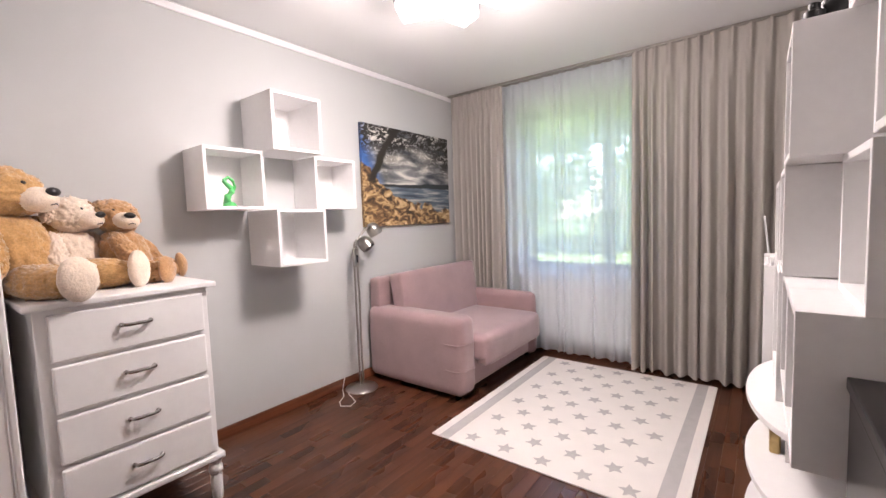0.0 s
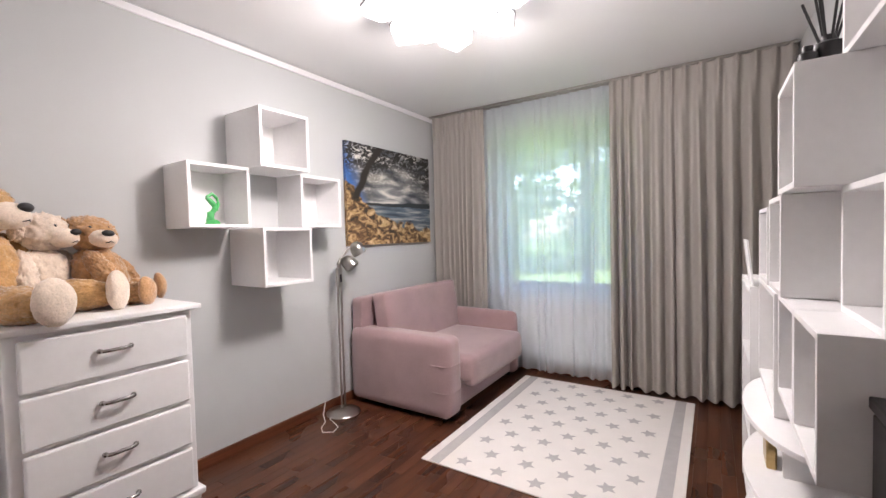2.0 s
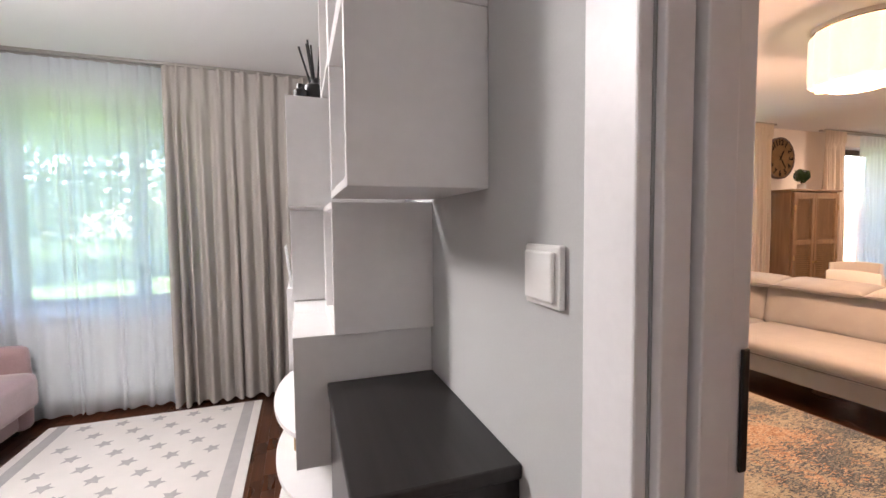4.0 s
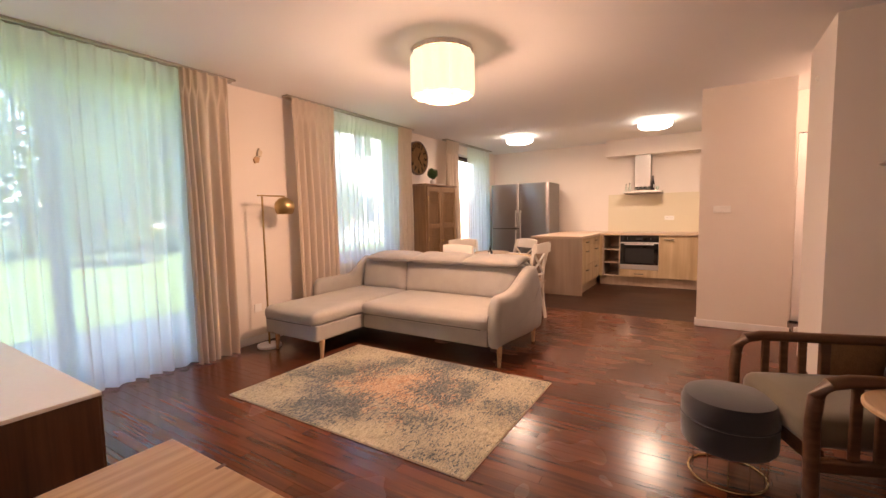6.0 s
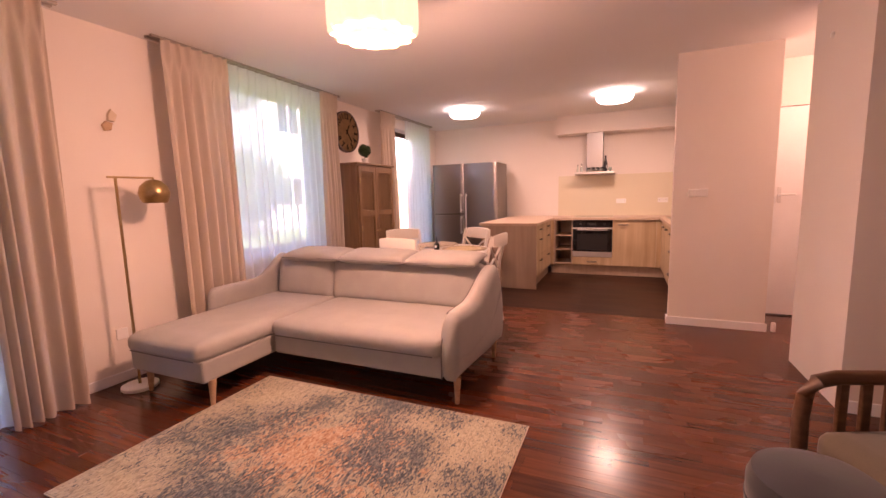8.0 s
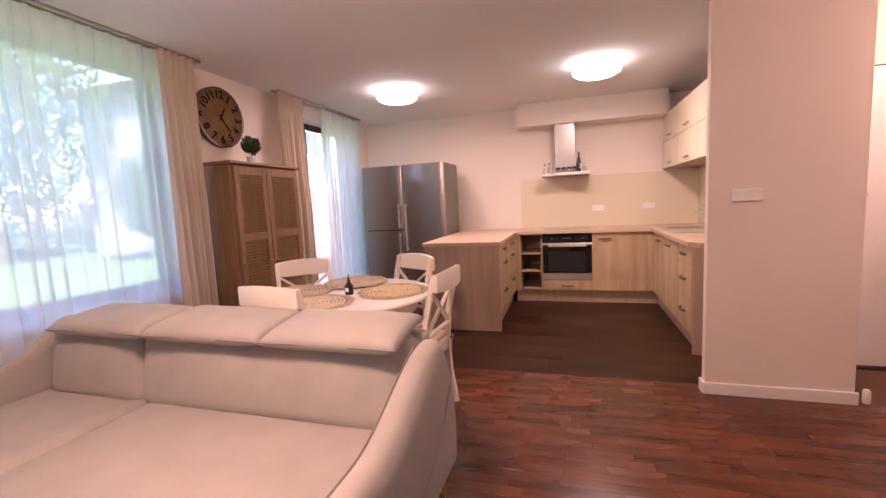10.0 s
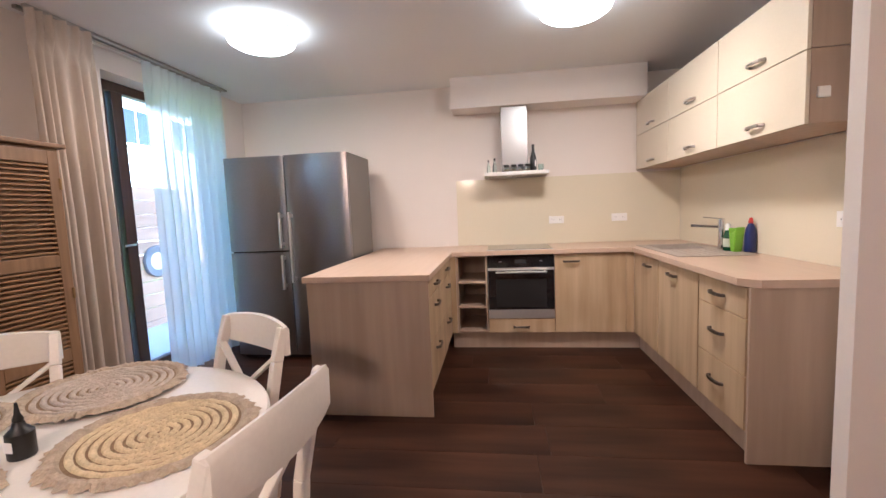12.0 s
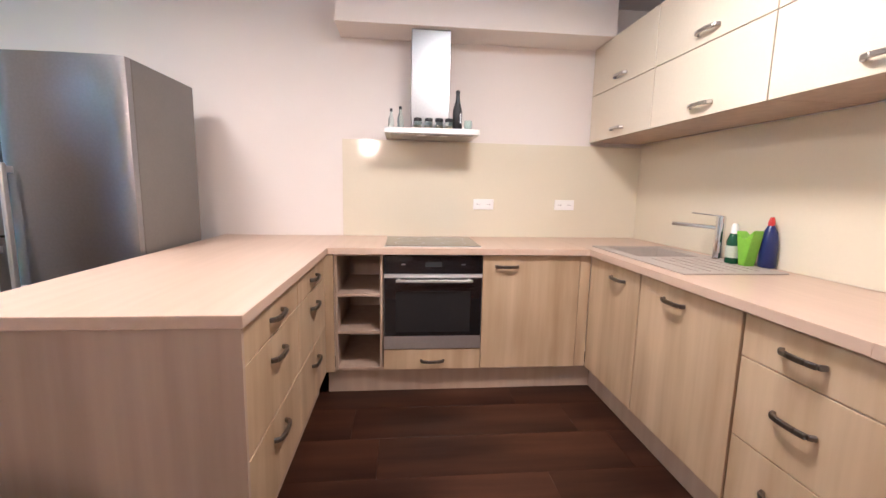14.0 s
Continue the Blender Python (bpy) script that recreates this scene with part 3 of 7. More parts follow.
def curtain(name, x0, x1, y, z0, z1, folds, amp, material, label, category="curtain", header=True, seed=0, gap=None):
    """Pleated cloth hanging from a ceiling track; the folds open towards the hem."""
    rnd = random.Random(seed)
    c = thing(name, ((x0 + x1) / 2, y, z0), label, category)
    nx, nz = folds * 12, 26
    ph = [rnd.uniform(-0.5, 0.5) for _ in range(folds + 2)]
    am = [rnd.uniform(0.6, 1.3) for _ in range(folds + 2)]
    width = [rnd.uniform(0.55, 1.45) for _ in range(folds)]
    edge = [sum(width[:q]) / sum(width) for q in range(folds)] + [1.0001]
    bm = bmesh.new()
    rows = []
    for k in range(nz + 1):
        w = (k / nz) ** 0.9
        z = z1 - (z1 - z0) * w
        row = []
        for i in range(nx + 1):
            u = i / nx
            j = max(q for q in range(folds) if edge[q] <= u)
            s = j + (u - edge[j]) / (edge[j + 1] - edge[j])
            j = int(s)
            f = s - j
            a = am[j] * (1 - f) + am[min(j + 1, folds)] * f
            p = ph[j] * (1 - f) + ph[min(j + 1, folds)] * f
            open_ = 0.35 + 0.65 * min(1, w * 2.2)
            wave = math.sin(2 * math.pi * s + p * w * 2.0) + 0.25 * math.sin(4 * math.pi * s + 3 * p)
            yy = y - amp * a * open_ * wave
            if header and w < 0.06:
                yy = y - amp * 0.75 * abs(math.sin(math.pi * s * 1.0)) ** 6 * (1 + 0.2 * a)
            xx = x0 + (x1 - x0) * (u + 0.25 / folds * math.sin(2 * math.pi * s) * min(1, w * 2) * 0.5) + 0.012 * w * math.sin(2.2 * p + 5 * u)
            zz = z + (0.006 * math.sin(2 * math.pi * s * 0.5 + p) if k == nz else 0)
            row.append(bm.verts.new((xx, yy, zz)))
        rows.append(row)
    for p, q in zip(rows, rows[1:]):
        for i in range(nx):
            bm.faces.new((p[i], p[i + 1], q[i + 1], q[i]))
    part("cloth", bm, material, c, smooth=2)
    return c


T0 = TOP - 0.022
curtain("curtain", -2.10, -1.50, 4.12, 0.03, T0, 9, 0.038, DRAPE_B, "taupe pleated floor-length curtain drawn to the wall", seed=1)
curtain("curtain", -0.34, 0.85, 4.10, 0.03, T0, 13, 0.050, DRAPE_B, "taupe pleated floor-length curtain drawn wide", seed=2)
curtain("sheer_curtain", -1.56, -0.28, 4.165, 0.035, T0, 14, 0.022, SHEER, "white sheer curtain across the bedroom window", "sheer curtain", seed=3)
curtain("sheer_curtain", 1.02, 2.86, 4.15, 0.02, T0, 17, 0.030, SHEER, "white sheer curtain across the terrace doors", "sheer curtain", seed=4)
curtain("curtain", 2.80, 3.22, 4.09, 0.02, T0, 6, 0.048, DRAPE_L, "cream pleated curtain gathered beside the terrace doors", seed=5)
curtain("curtain", 3.92, 4.50, 4.09, 0.02, T0, 7, 0.046, DRAPE_L, "cream pleated curtain gathered behind the sofa", seed=6)
curtain("sheer_curtain", 4.46, 5.82, 4.15, 0.03, T0, 13, 0.028, SHEER, "white sheer curtain across the living room window", "sheer curtain", seed=7)
curtain("curtain", 5.72, 6.03, 4.09, 0.02, T0, 5, 0.046, DRAPE_L, "cream pleated curtain gathered beside the tall cabinet", seed=8)
curtain("curtain", 7.02, 7.42, 4.09, 0.02, T0, 6, 0.046, DRAPE_L, "cream pleated curtain gathered beside the balcony door", seed=9)
curtain("sheer_curtain", 7.34, 7.475, 4.15, 0.03, T0, 3, 0.024, SHEER, "white sheer curtain pushed aside at the balcony door", "sheer curtain", seed=10)
curtain("sheer_curtain", 7.865, 8.80, 4.15, 0.03, T0, 9, 0.028, SHEER, "white sheer curtain over half of the balcony door", "sheer curtain", seed=11)
for x0, x1 in ((-2.12, 0.86), (0.99, 3.3), (3.86, 6.1), (7.03, 8.8)):
    bm = box(bmesh.new(), (x0, 4.085, TOP - 0.020), (x1, 4.115, TOP - 0.0005), 0.003)
    box(bm, (x0, 4.145, TOP - 0.020), (x1, 4.175, TOP - 0.0005), 0.003)
    solid("curtain_track", bm, NICKEL, "slim grey double curtain track on the ceiling", "curtain track")


def radiator(x0, x1, z0, z1):
    r = thing("radiator", ((x0 + x1) / 2, 4.21, z0), "white ribbed panel radiator under the window", "radiator")
    part("panel", B((x0, 4.205, z0), (x1, 4.235, z1), 0.006), WHITE, r)
    n = int((x1 - x0) / 0.05)
    rib = bmesh.new()
    for i in range(n):
        a = x0 + 0.02 + i * (x1 - x0 - 0.04) / n
        box(rib, (a, 4.197, z0 + 0.03), (a + 0.026, 4.206, z1 - 0.03), 0.004)
    part("ribs", rib, WHITE, r)
    part("top_grille", B((x0, 4.198, z1 - 0.012), (x1, 4.24, z1 + 0.004), 0.003), WHITE, r)
    for x in (x0 + 0.1, x1 - 0.1):
        part("bracket", B((x - 0.02, 4.234, z0 + 0.08), (x + 0.02, 4.2595, z1 - 0.08)), WHITE, r)
    part("pipe", T([(x1 - 0.05, 4.22, 0.0), (x1 - 0.05, 4.22, z0 + 0.01)], 0.009), WHITE, r)


radiator(-1.32, -0.30, 0.14, 0.70)
radiator(4.55, 5.70, 0.12, 0.66)

# ---- bedroom ----
NW = -2.13


def cube_shelf(y0, y1, z0, z1, x0, x1, back, label, group, t=0.018, name="cube_shelf"):
    """An open box; it opens towards +x or -x, back says on which side the back board is."""
    c = thing(name, ((x0 + x1) / 2, (y0 + y1) / 2, z0), label, "wall shelf", group)
    part("side_panel", B((x0, y0, z0), (x1, y0 + t, z1), 0.0015), WHITE, c)
    part("side_panel", B((x0, y1 - t, z0), (x1, y1, z1), 0.0015), WHITE, c)
    part("top_panel", B((x0, y0 + t, z1 - t), (x1, y1 - t, z1), 0.0015), WHITE, c)
    part("bottom_panel", B((x0, y0 + t, z0), (x1, y1 - t, z0 + t), 0.0015), WHITE, c)
    b0, b1 = (x0, x0 + 0.006) if back == "low" else (x1 - 0.006, x1)
    part("back_panel", B((b0, y0 + t, z0 + t), (b1, y1 - t, z1 - t)), WHITE, c)
    return c


G1 = "cube shelves on the grey wall"
for y0, z0, x1 in ((1.897, 1.7465, -1.787), (1.540, 1.398, -1.88), (2.242, 1.398, -1.88), (1.895, 1.049, -1.787)):
    cube_shelf(y0, y0 + 0.345, z0, z0 + 0.345, NW + 0.0005, x1, "low", "white open cube shelf hung on a grey wall", G1)

# green figurine: a bent dancer-like shape
bm = bmesh.new()
tube(bm, [(-1.95, 1.70, 1.414), (-1.95, 1.685, 1.44), (-1.95, 1.69, 1.475), (-1.95, 1.715, 1.50), (-1.95, 1.71, 1.525), (-1.95, 1.685, 1.55), (-1.95, 1.67, 1.565)], 0.026, 12, 0.010)
tube(bm, [(-1.95, 1.672, 1.565), (-1.95, 1.70, 1.585), (-1.95, 1.725, 1.565), (-1.95, 1.735, 1.53), (-1.95, 1.722, 1.50)], 0.009, 10, 0.008)
lathe(bm, [(0.035, 0), (0.04, 0.006), (0.032, 0.02), (0.02, 0.03)], (-1.95, 1.70, 1.4135), 20)
solid("figurine", bm, JADE, "translucent green abstract figurine standing in a cube shelf", "figurine", smooth=True)


def picture_material():
    """Canvas print: blue and clouded sky, dark branches, a far shore, lake and sunlit rocks."""
    m = bpy.data.materials.new("canvas_print")
    m.use_nodes = True
    n, l = m.node_tree.nodes, m.node_tree.links
    b = n["Principled BSDF"]
    b.inputs["Roughness"].default_value = 0.6
    co, sep = n.new("ShaderNodeTexCoord"), n.new("ShaderNodeSeparateXYZ")
    l.new(co.outputs["Generated"], sep.inputs[0])
    u, v = sep.outputs["Y"], sep.outputs["Z"]

    def noise_at(scale, sy, sz, detail=6, dist=0.0):
        mp, t = n.new("ShaderNodeMapping"), n.new("ShaderNodeTexNoise")
        mp.inputs["Scale"].default_value = (1, sy, sz)
        l.new(co.outputs["Generated"], mp.inputs[0])
        l.new(mp.outputs[0], t.inputs["Vector"])
        t.inputs["Scale"].default_value, t.inputs["Detail"].default_value, t.inputs["Distortion"].default_value = scale, detail, dist
        return t.outputs["Fac"]

    def math_(op, a, c=None, d=None):
        t = n.new("ShaderNodeMath")
        t.operation = op
        for i, w in enumerate((a, c, d)):
            if w is None:
                continue
            if isinstance(w, (int, float)):
                t.inputs[i].default_value = w
            else:
                l.new(w, t.inputs[i])
        return t.outputs[0]

    def ramp(fac, stops):
        r = n.new("ShaderNodeValToRGB")
        e = r.color_ramp.elements
        while len(e) < len(stops):
            e.new(0.5)
        for i, (p, c) in enumerate(stops):
            e[i].position, e[i].color = p, (*c, 1)
        l.new(fac, r.inputs[0])
        return r.outputs[0]

    def step(fac, lo, hi):
        r = n.new("ShaderNodeMapRange")
        r.inputs["From Min"].default_value, r.inputs["From Max"].default_value = lo, hi
        l.new(fac, r.inputs["Value"])
        return r.outputs[0]

    def mixc(f, a, c):
        x = n.new("ShaderNodeMix")
        x.data_type = "RGBA"
        l.new(f, x.inputs["Factor"])
        for s, w in (("A", a), ("B", c)):
            if isinstance(w, tuple):
                x.inputs[6 if s == "A" else 7].default_value = (*w, 1)
            else:
                l.new(w, x.inputs[6 if s == "A" else 7])
        return x.outputs[2]

    clouds = ramp(noise_at(3, 1.0, 3.2, 8, 0.6), [(0.34, (0.05, 0.06, 0.075)), (0.5, (0.26, 0.26, 0.26)), (0.64, (0.74, 0.70, 0.64))])
    blue = mixc(step(math_("SUBTRACT", u, math_("MULTIPLY", math_("SUBTRACT", 1.0, v), 0.3)), -0.06, 0.06), (0.05, 0.15, 0.44), clouds)
    lake = ramp(noise_at(4, 0.8, 7, 5), [(0.35, (0.035, 0.055, 0.085)), (0.52, (0.12, 0.16, 0.20)), (0.66, (0.42, 0.42, 0.40))])
    rocks = ramp(noise_at(9, 1.3, 1.6, 8, 1.2), [(0.36, (0.035, 0.022, 0.012)), (0.48, (0.16, 0.085, 0.035)), (0.58, (0.48, 0.31, 0.14)), (0.7, (0.70, 0.52, 0.30))])
    wob = noise_at(5, 1, 1, 6)
    shore = math_("ADD", v, math_("MULTIPLY", math_("SUBTRACT", wob, 0.5), 0.05))
    pic = mixc(step(shore, 0.40, 0.405), lake, blue)
    far = math_("MULTIPLY", step(shore, 0.395, 0.40), math_("SUBTRACT", 1.0, step(math_("SUBTRACT", shore, math_("MULTIPLY", u, 0.05)), 0.405, 0.412)))
    pic = mixc(far, pic, (0.020, 0.026, 0.030))
    # rocks climb on the near side and lie along the foot
    edge = math_("ADD", math_("MULTIPLY", math_("POWER", math_("SUBTRACT", 1.0, u), 3.0), 0.46), 0.17)
    rk = step(math_("SUBTRACT", math_("ADD", edge, math_("MULTIPLY", math_("SUBTRACT", wob, 0.5), 0.35)), v), -0.01, 0.01)
    pic = mixc(rk, pic, rocks)
    # leaves and boughs along the top
    lv = noise_at(13, 1.2, 1.5, 9, 2.0)
    top = math_("ADD", math_("MULTIPLY", v, 0.75), math_("MULTIPLY", noise_at(2.2, 1, 1, 3), 0.5))
    leaf = math_("MULTIPLY", step(top, 0.66, 0.82), step(lv, 0.42, 0.49))
    pic = mixc(leaf, pic, (0.016, 0.014, 0.012))
    bough = math_("ABSOLUTE", math_("SUBTRACT", math_("ADD", u, math_("MULTIPLY", math_("SUBTRACT", noise_at(3, 1, 1, 4), 0.5), 0.16)), math_("ADD", 0.02, math_("MULTIPLY", math_("POWER", v, 2.0), 0.34))))
    trunk = math_("MULTIPLY", math_("SUBTRACT", 1.0, step(bough, 0.026, 0.044)), step(v, 0.42, 0.46))
    pic = mixc(trunk, pic, (0.020, 0.014, 0.010))
    l.new(pic, b.inputs["Base Color"])
    return m


can = thing("canvas_picture", (-2.115, 3.445, 1.255), "canvas print of a rocky lake shore under boughs", "picture")
part("canvas", B((-2.127, 2.858, 1.255), (-2.098, 4.03, 2.105), 0.003), picture_material(), can)
part("stretcher", B((-2.1295, 2.875, 1.275), (-2.1271, 4.012, 2.085)), OAK, can)

# chest of drawers
X0, X1, Y0, Y1 = -2.10, -1.565, 0.785, 1.375
chest = thing("chest_of_drawers", ((X0 + X1) / 2, (Y0 + Y1) / 2, 0), "white painted chest with four drawers and bow handles", "chest of drawers")
part("carcass", B((X0, Y0, 0.235), (X1, Y1, 1.030), 0.004), WHITE, chest)
part("top", B((X0 - 0.01, Y0 - 0.03, 1.030), (X1 + 0.035, Y1 + 0.03, 1.055), 0.007, 3), WHITE, chest)
part("plinth_moulding", B((X0 - 0.005, Y0 - 0.02, 0.205), (X1 + 0.028, Y1 + 0.02, 0.235), 0.008, 3), WHITE, chest)
for i in range(4):
    z0 = 0.248 + i * 0.1945
    d = part("drawer", bmesh.new(), WHITE, chest)
    bm = box(bmesh.new(), (X1, Y0 + 0.035, z0), (X1 + 0.022, Y1 - 0.025, z0 + 0.178), 0.008, 2)
    bmesh.ops.translate(bm, vec=-Vector(root_place(chest)), verts=bm.verts[:])
    bm.to_mesh(d.data)
    bm.free()
    zc, yc = z0 + 0.098, (Y0 + Y1) / 2 + 0.005
    h = [(X1 + 0.024, yc - 0.05, zc), (X1 + 0.045, yc - 0.042, zc), (X1 + 0.05, yc - 0.02, zc), (X1 + 0.047, yc, zc), (X1 + 0.05, yc + 0.02, zc), (X1 + 0.045, yc + 0.042, zc), (X1 + 0.024, yc + 0.05, zc)]
    hb = tube(bmesh.new(), h, 0.0072, 10)
    for s in (-1, 1):
        bmesh.ops.create_uvsphere(hb, u_segments=10, v_segments=8, radius=0.010, matrix=Matrix.Translation((X1 + 0.030, yc + s * 0.05, zc)))
    part("handle", hb, DARK_CHROME, d, "chrome bow handle", True)
for x in (X0 + 0.04, X1 - 0.01):
    for y in (Y0 + 0.02, Y1 - 0.015):
        part("foot", L([(0.020, 0), (0.024, 0.02), (0.027, 0.12), (0.022, 0.13), (0.030, 0.14), (0.030, 0.165), (0.024, 0.175), (0.030, 0.205)], (x, y, 0), 20), WHITE, chest, smooth=True)


def blob(bm, c, r, turn=(0, 0, 0), fuzz=0.012, seg=28):
    """A plush limb: an ellipsoid with a ruffled surface."""
    m = Matrix.Translation(c) @ Euler([radians(a) for a in turn]).to_matrix().to_4x4() @ Matrix.Diagonal((*r, 1))
    vs = bmesh.ops.create_icosphere(bm, subdivisions=5 if max(r) > 0.05 else 3, radius=1.0, matrix=m)["verts"]
    ct = Vector(c)
    for v in vs:
        d = (v.co - ct).normalized()
        k = 0.6 * noise.noise(v.co * 38) + 0.8 * noise.noise(v.co * 105) + 0.6 * noise.noise(v.co * 230)
        v.co += d * fuzz * k
    return vs


def paint(bm, verts, index):
    vs = set(verts)
    for f in bm.faces:
        if all(v in vs for v in f.verts):
            f.material_index = index


def bear(cx, cy, z, s, fur, turn, label, foot_index=1, nod=0.0, reach=1.0, recline=0.0):
    """A plush bear that sits with its legs ahead along +x; one plain mesh."""
    bm, hb = bmesh.new(), bmesh.new()
    blob(bm, (0, 0, 0.17 * s), (0.13 * s, 0.145 * s, 0.18 * s))
    blob(hb, (0.02 * s, 0, 0.42 * s), (0.118 * s, 0.122 * s, 0.105 * s))
    paint(hb, blob(hb, (0.125 * s, 0, 0.390 * s), (0.070 * s, 0.068 * s, 0.052 * s), fuzz=0.001), 1)
    paint(hb, blob(hb, (0.188 * s, 0, 0.420 * s), (0.020 * s, 0.032 * s, 0.019 * s), fuzz=0), 2)
    for q in (-1, 1):
        paint(hb, blob(hb, (0.118 * s, q * 0.045 * s, 0.455 * s), (0.009 * s, 0.009 * s, 0.009 * s), fuzz=0), 2)
        blob(hb, (-0.005 * s, q * 0.112 * s, 0.445 * s), (0.042 * s, 0.022 * s, 0.066 * s), (q * 18, 0, 0))
        blob(bm, (0.06 * s, q * 0.15 * s, 0.20 * s), (0.058 * s, 0.052 * s, 0.145 * s), (q * 20, -25, 0))
        blob(bm, (0.19 * s * reach, q * 0.115 * s, 0.068 * s), (0.17 * s * reach, 0.068 * s, 0.067 * s), (0, 0, q * 16))
        paint(bm, blob(bm, (0.345 * s * reach, q * 0.158 * s, 0.080 * s), (0.036 * s, 0.068 * s, 0.084 * s), (0, 0, q * 16), 0.002), foot_index)
    n0 = len(hb.faces)
    tube(hb, [(0.160 * s, -0.040 * s, 0.376 * s), (0.184 * s, -0.018 * s, 0.366 * s), (0.193 * s, 0, 0.372 * s), (0.184 * s, 0.018 * s, 0.366 * s), (0.160 * s, 0.040 * s, 0.376 * s)], 0.0025, 5)
    hb.faces.ensure_lookup_table()
    for f in hb.faces[n0:]:
        f.material_index = 2
    # the head is turned on the neck
    bmesh.ops.rotate(hb, cent=(0, 0, 0.36 * s), matrix=Matrix.Rotation(radians(nod), 3, "Z"), verts=hb.verts[:])
    me = bpy.data.meshes.new("t")
    hb.to_mesh(me)
    hb.free()
    bm.from_mesh(me)
    bpy.data.meshes.remove(me)
    bm.normal_update()
    # the trunk and head lean back
    for v in bm.verts:
        if v.co.z > 0.1 * s:
            v.co.x -= math.tan(radians(recline)) * (v.co.z - 0.1 * s)
    bmesh.ops.transform(bm, matrix=Matrix.Translation((cx, cy, z)) @ Euler((0, 0, radians(turn))).to_matrix().to_4x4(), verts=bm.verts[:])
    return solid("teddy_bear", bm, [fur, CREAM_FUR, BLACK_PLASTIC], label, "teddy bear", smooth=2)


bear(-1.915, 0.80, 1.052, 1.0, SAND_FUR, 38, "large sand-coloured plush bear sitting on the chest", 1, 10, 1.12, 5)
bear(-1.975, 0.985, 1.055, 0.77, CREAM_FUR, 34, "cream plush bear sitting between two brown bears", 1, 8, 0.72)
bear(-1.945, 1.195, 1.053, 0.76, TAN_FUR, 56, "small tan plush bear leaning on the cream one", 0, -46, 0.72, 11)

# wardrobe with a mirror door
W0, W1, WY0, WY1, WH = -2.125, -1.45, -0.35, 0.70, 1.945
wr = thing("wardrobe", ((W0 + W1) / 2, (WY0 + WY1) / 2, 0), "white wardrobe with a framed mirror door", "wardrobe")
part("carcass", B((W0, WY0, 0.06), (W1 - 0.026, WY1, WH), 0.003), WHITE, wr)
part("base", B((W0 + 0.02, WY0 + 0.02, 0), (W1 - 0.05, WY1 - 0.02, 0.06)), WHITE, wr)
bm = box(bmesh.new(), (W0, WY0 - 0.025, WH), (W1 + 0.03, WY1 + 0.025, WH + 0.028), 0.01, 3)
part("cornice", bm, WHITE, wr)
part("finial", L([(0.012, 0), (0.016, 0.008), (0.010, 0.02), (0.007, 0.035)], (W1 + 0.012, WY1 + 0.008, WH + 0.028), 16), WHITE, wr, smooth=True)
md = part("mirror_door", bmesh.new(), WHITE, wr)
bm = bmesh.new()
a, b = 0.175, WY1 - 0.012
for p, q in (((a, 0.08), (a + 0.075, WH - 0.03)), ((b - 0.075, 0.08), (b, WH - 0.03)), ((a + 0.075, 0.08), (b - 0.075, 0.30)), ((a + 0.075, WH - 0.105), (b - 0.075, WH - 0.03))):
    box(bm, (W1 - 0.024, p[0], p[1]), (W1, q[0], q[1]), 0.006, 3)
bmesh.ops.translate(bm, vec=-Vector(root_place(wr)), verts=bm.verts[:])
bm.to_mesh(md.data)
bm.free()
part("mirror", B((W1 - 0.020, a + 0.07, 0.295), (W1 - 0.014, b - 0.07, WH - 0.10)), MIRROR, md, "clear mirror glass")
pd = part("panel_door", B((W1 - 0.024, WY0 + 0.012, 0.08), (W1, a - 0.006, WH - 0.03), 0.006, 3), WHITE, wr)
part("moulding", B((W1 - 0.016, WY1 - 0.008, 0.07), (W1 + 0.008, WY1 + 0.012, WH - 0.005), 0.006, 3), WHITE, wr)

# two-headed floor lamp with its lead
fl = thing("floor_lamp", (-1.985, 2.64, 0), "brushed nickel floor lamp with two swivel spots", "floor lamp")
part("base", L([(0.125, 0.0), (0.128, 0.006), (0.12, 0.016), (0.06, 0.03), (0.02, 0.036)], (-1.985, 2.64, 0), 40), NICKEL, fl, smooth=True)
for y in (2.628, 2.660):
    part("pole", T([(-1.985, y, 0.03), (-1.985, y, 1.0)], 0.0085, 12), NICKEL, fl, smooth=True)
part("switch_block", B((-2.000, 2.622, 0.955), (-1.970, 2.666, 1.10), 0.006), NICKEL, fl)
part("switch", B((-1.9698, 2.636, 0.99), (-1.964, 2.652, 1.05), 0.003), BLACK_PLASTIC, fl, "black rocker switch")
part("neck", T([(-1.985, 2.64, 1.09), (-1.985, 2.635, 1.13), (-1.982, 2.66, 1.165), (-1.975, 2.70, 1.17)], 0.010, 10), NICKEL, fl, smooth=True)
part("neck", T([(-1.985, 2.655, 1.09), (-1.985, 2.67, 1.16), (-1.98, 2.74, 1.235), (-1.97, 2.80, 1.255)], 0.008, 10), NICKEL, fl, smooth=True)


def spot(c, aim, parent):
    bm = L([(0.012, 0.0), (0.030, 0.006), (0.050, 0.03), (0.058, 0.065), (0.054, 0.105), (0.050, 0.105), (0.053, 0.065), (0.045, 0.035)], (0, 0, 0), 28, cap=False)
    q = Vector(aim).normalized().to_track_quat("Z", "Y").to_matrix().to_4x4()
    bmesh.ops.transform(bm, matrix=Matrix.Translation(c) @ q, verts=bm.verts[:])
    s = part("shade", bm, NICKEL, parent, smooth=True)
    g = bmesh.new()
    bmesh.ops.create_uvsphere(g, u_segments=16, v_segments=10, radius=0.036, matrix=Matrix.Translation(Vector(c) + Vector(aim).normalized() * 0.06))
    part("bulb", g, WHITE_PLASTIC, s, smooth=2)


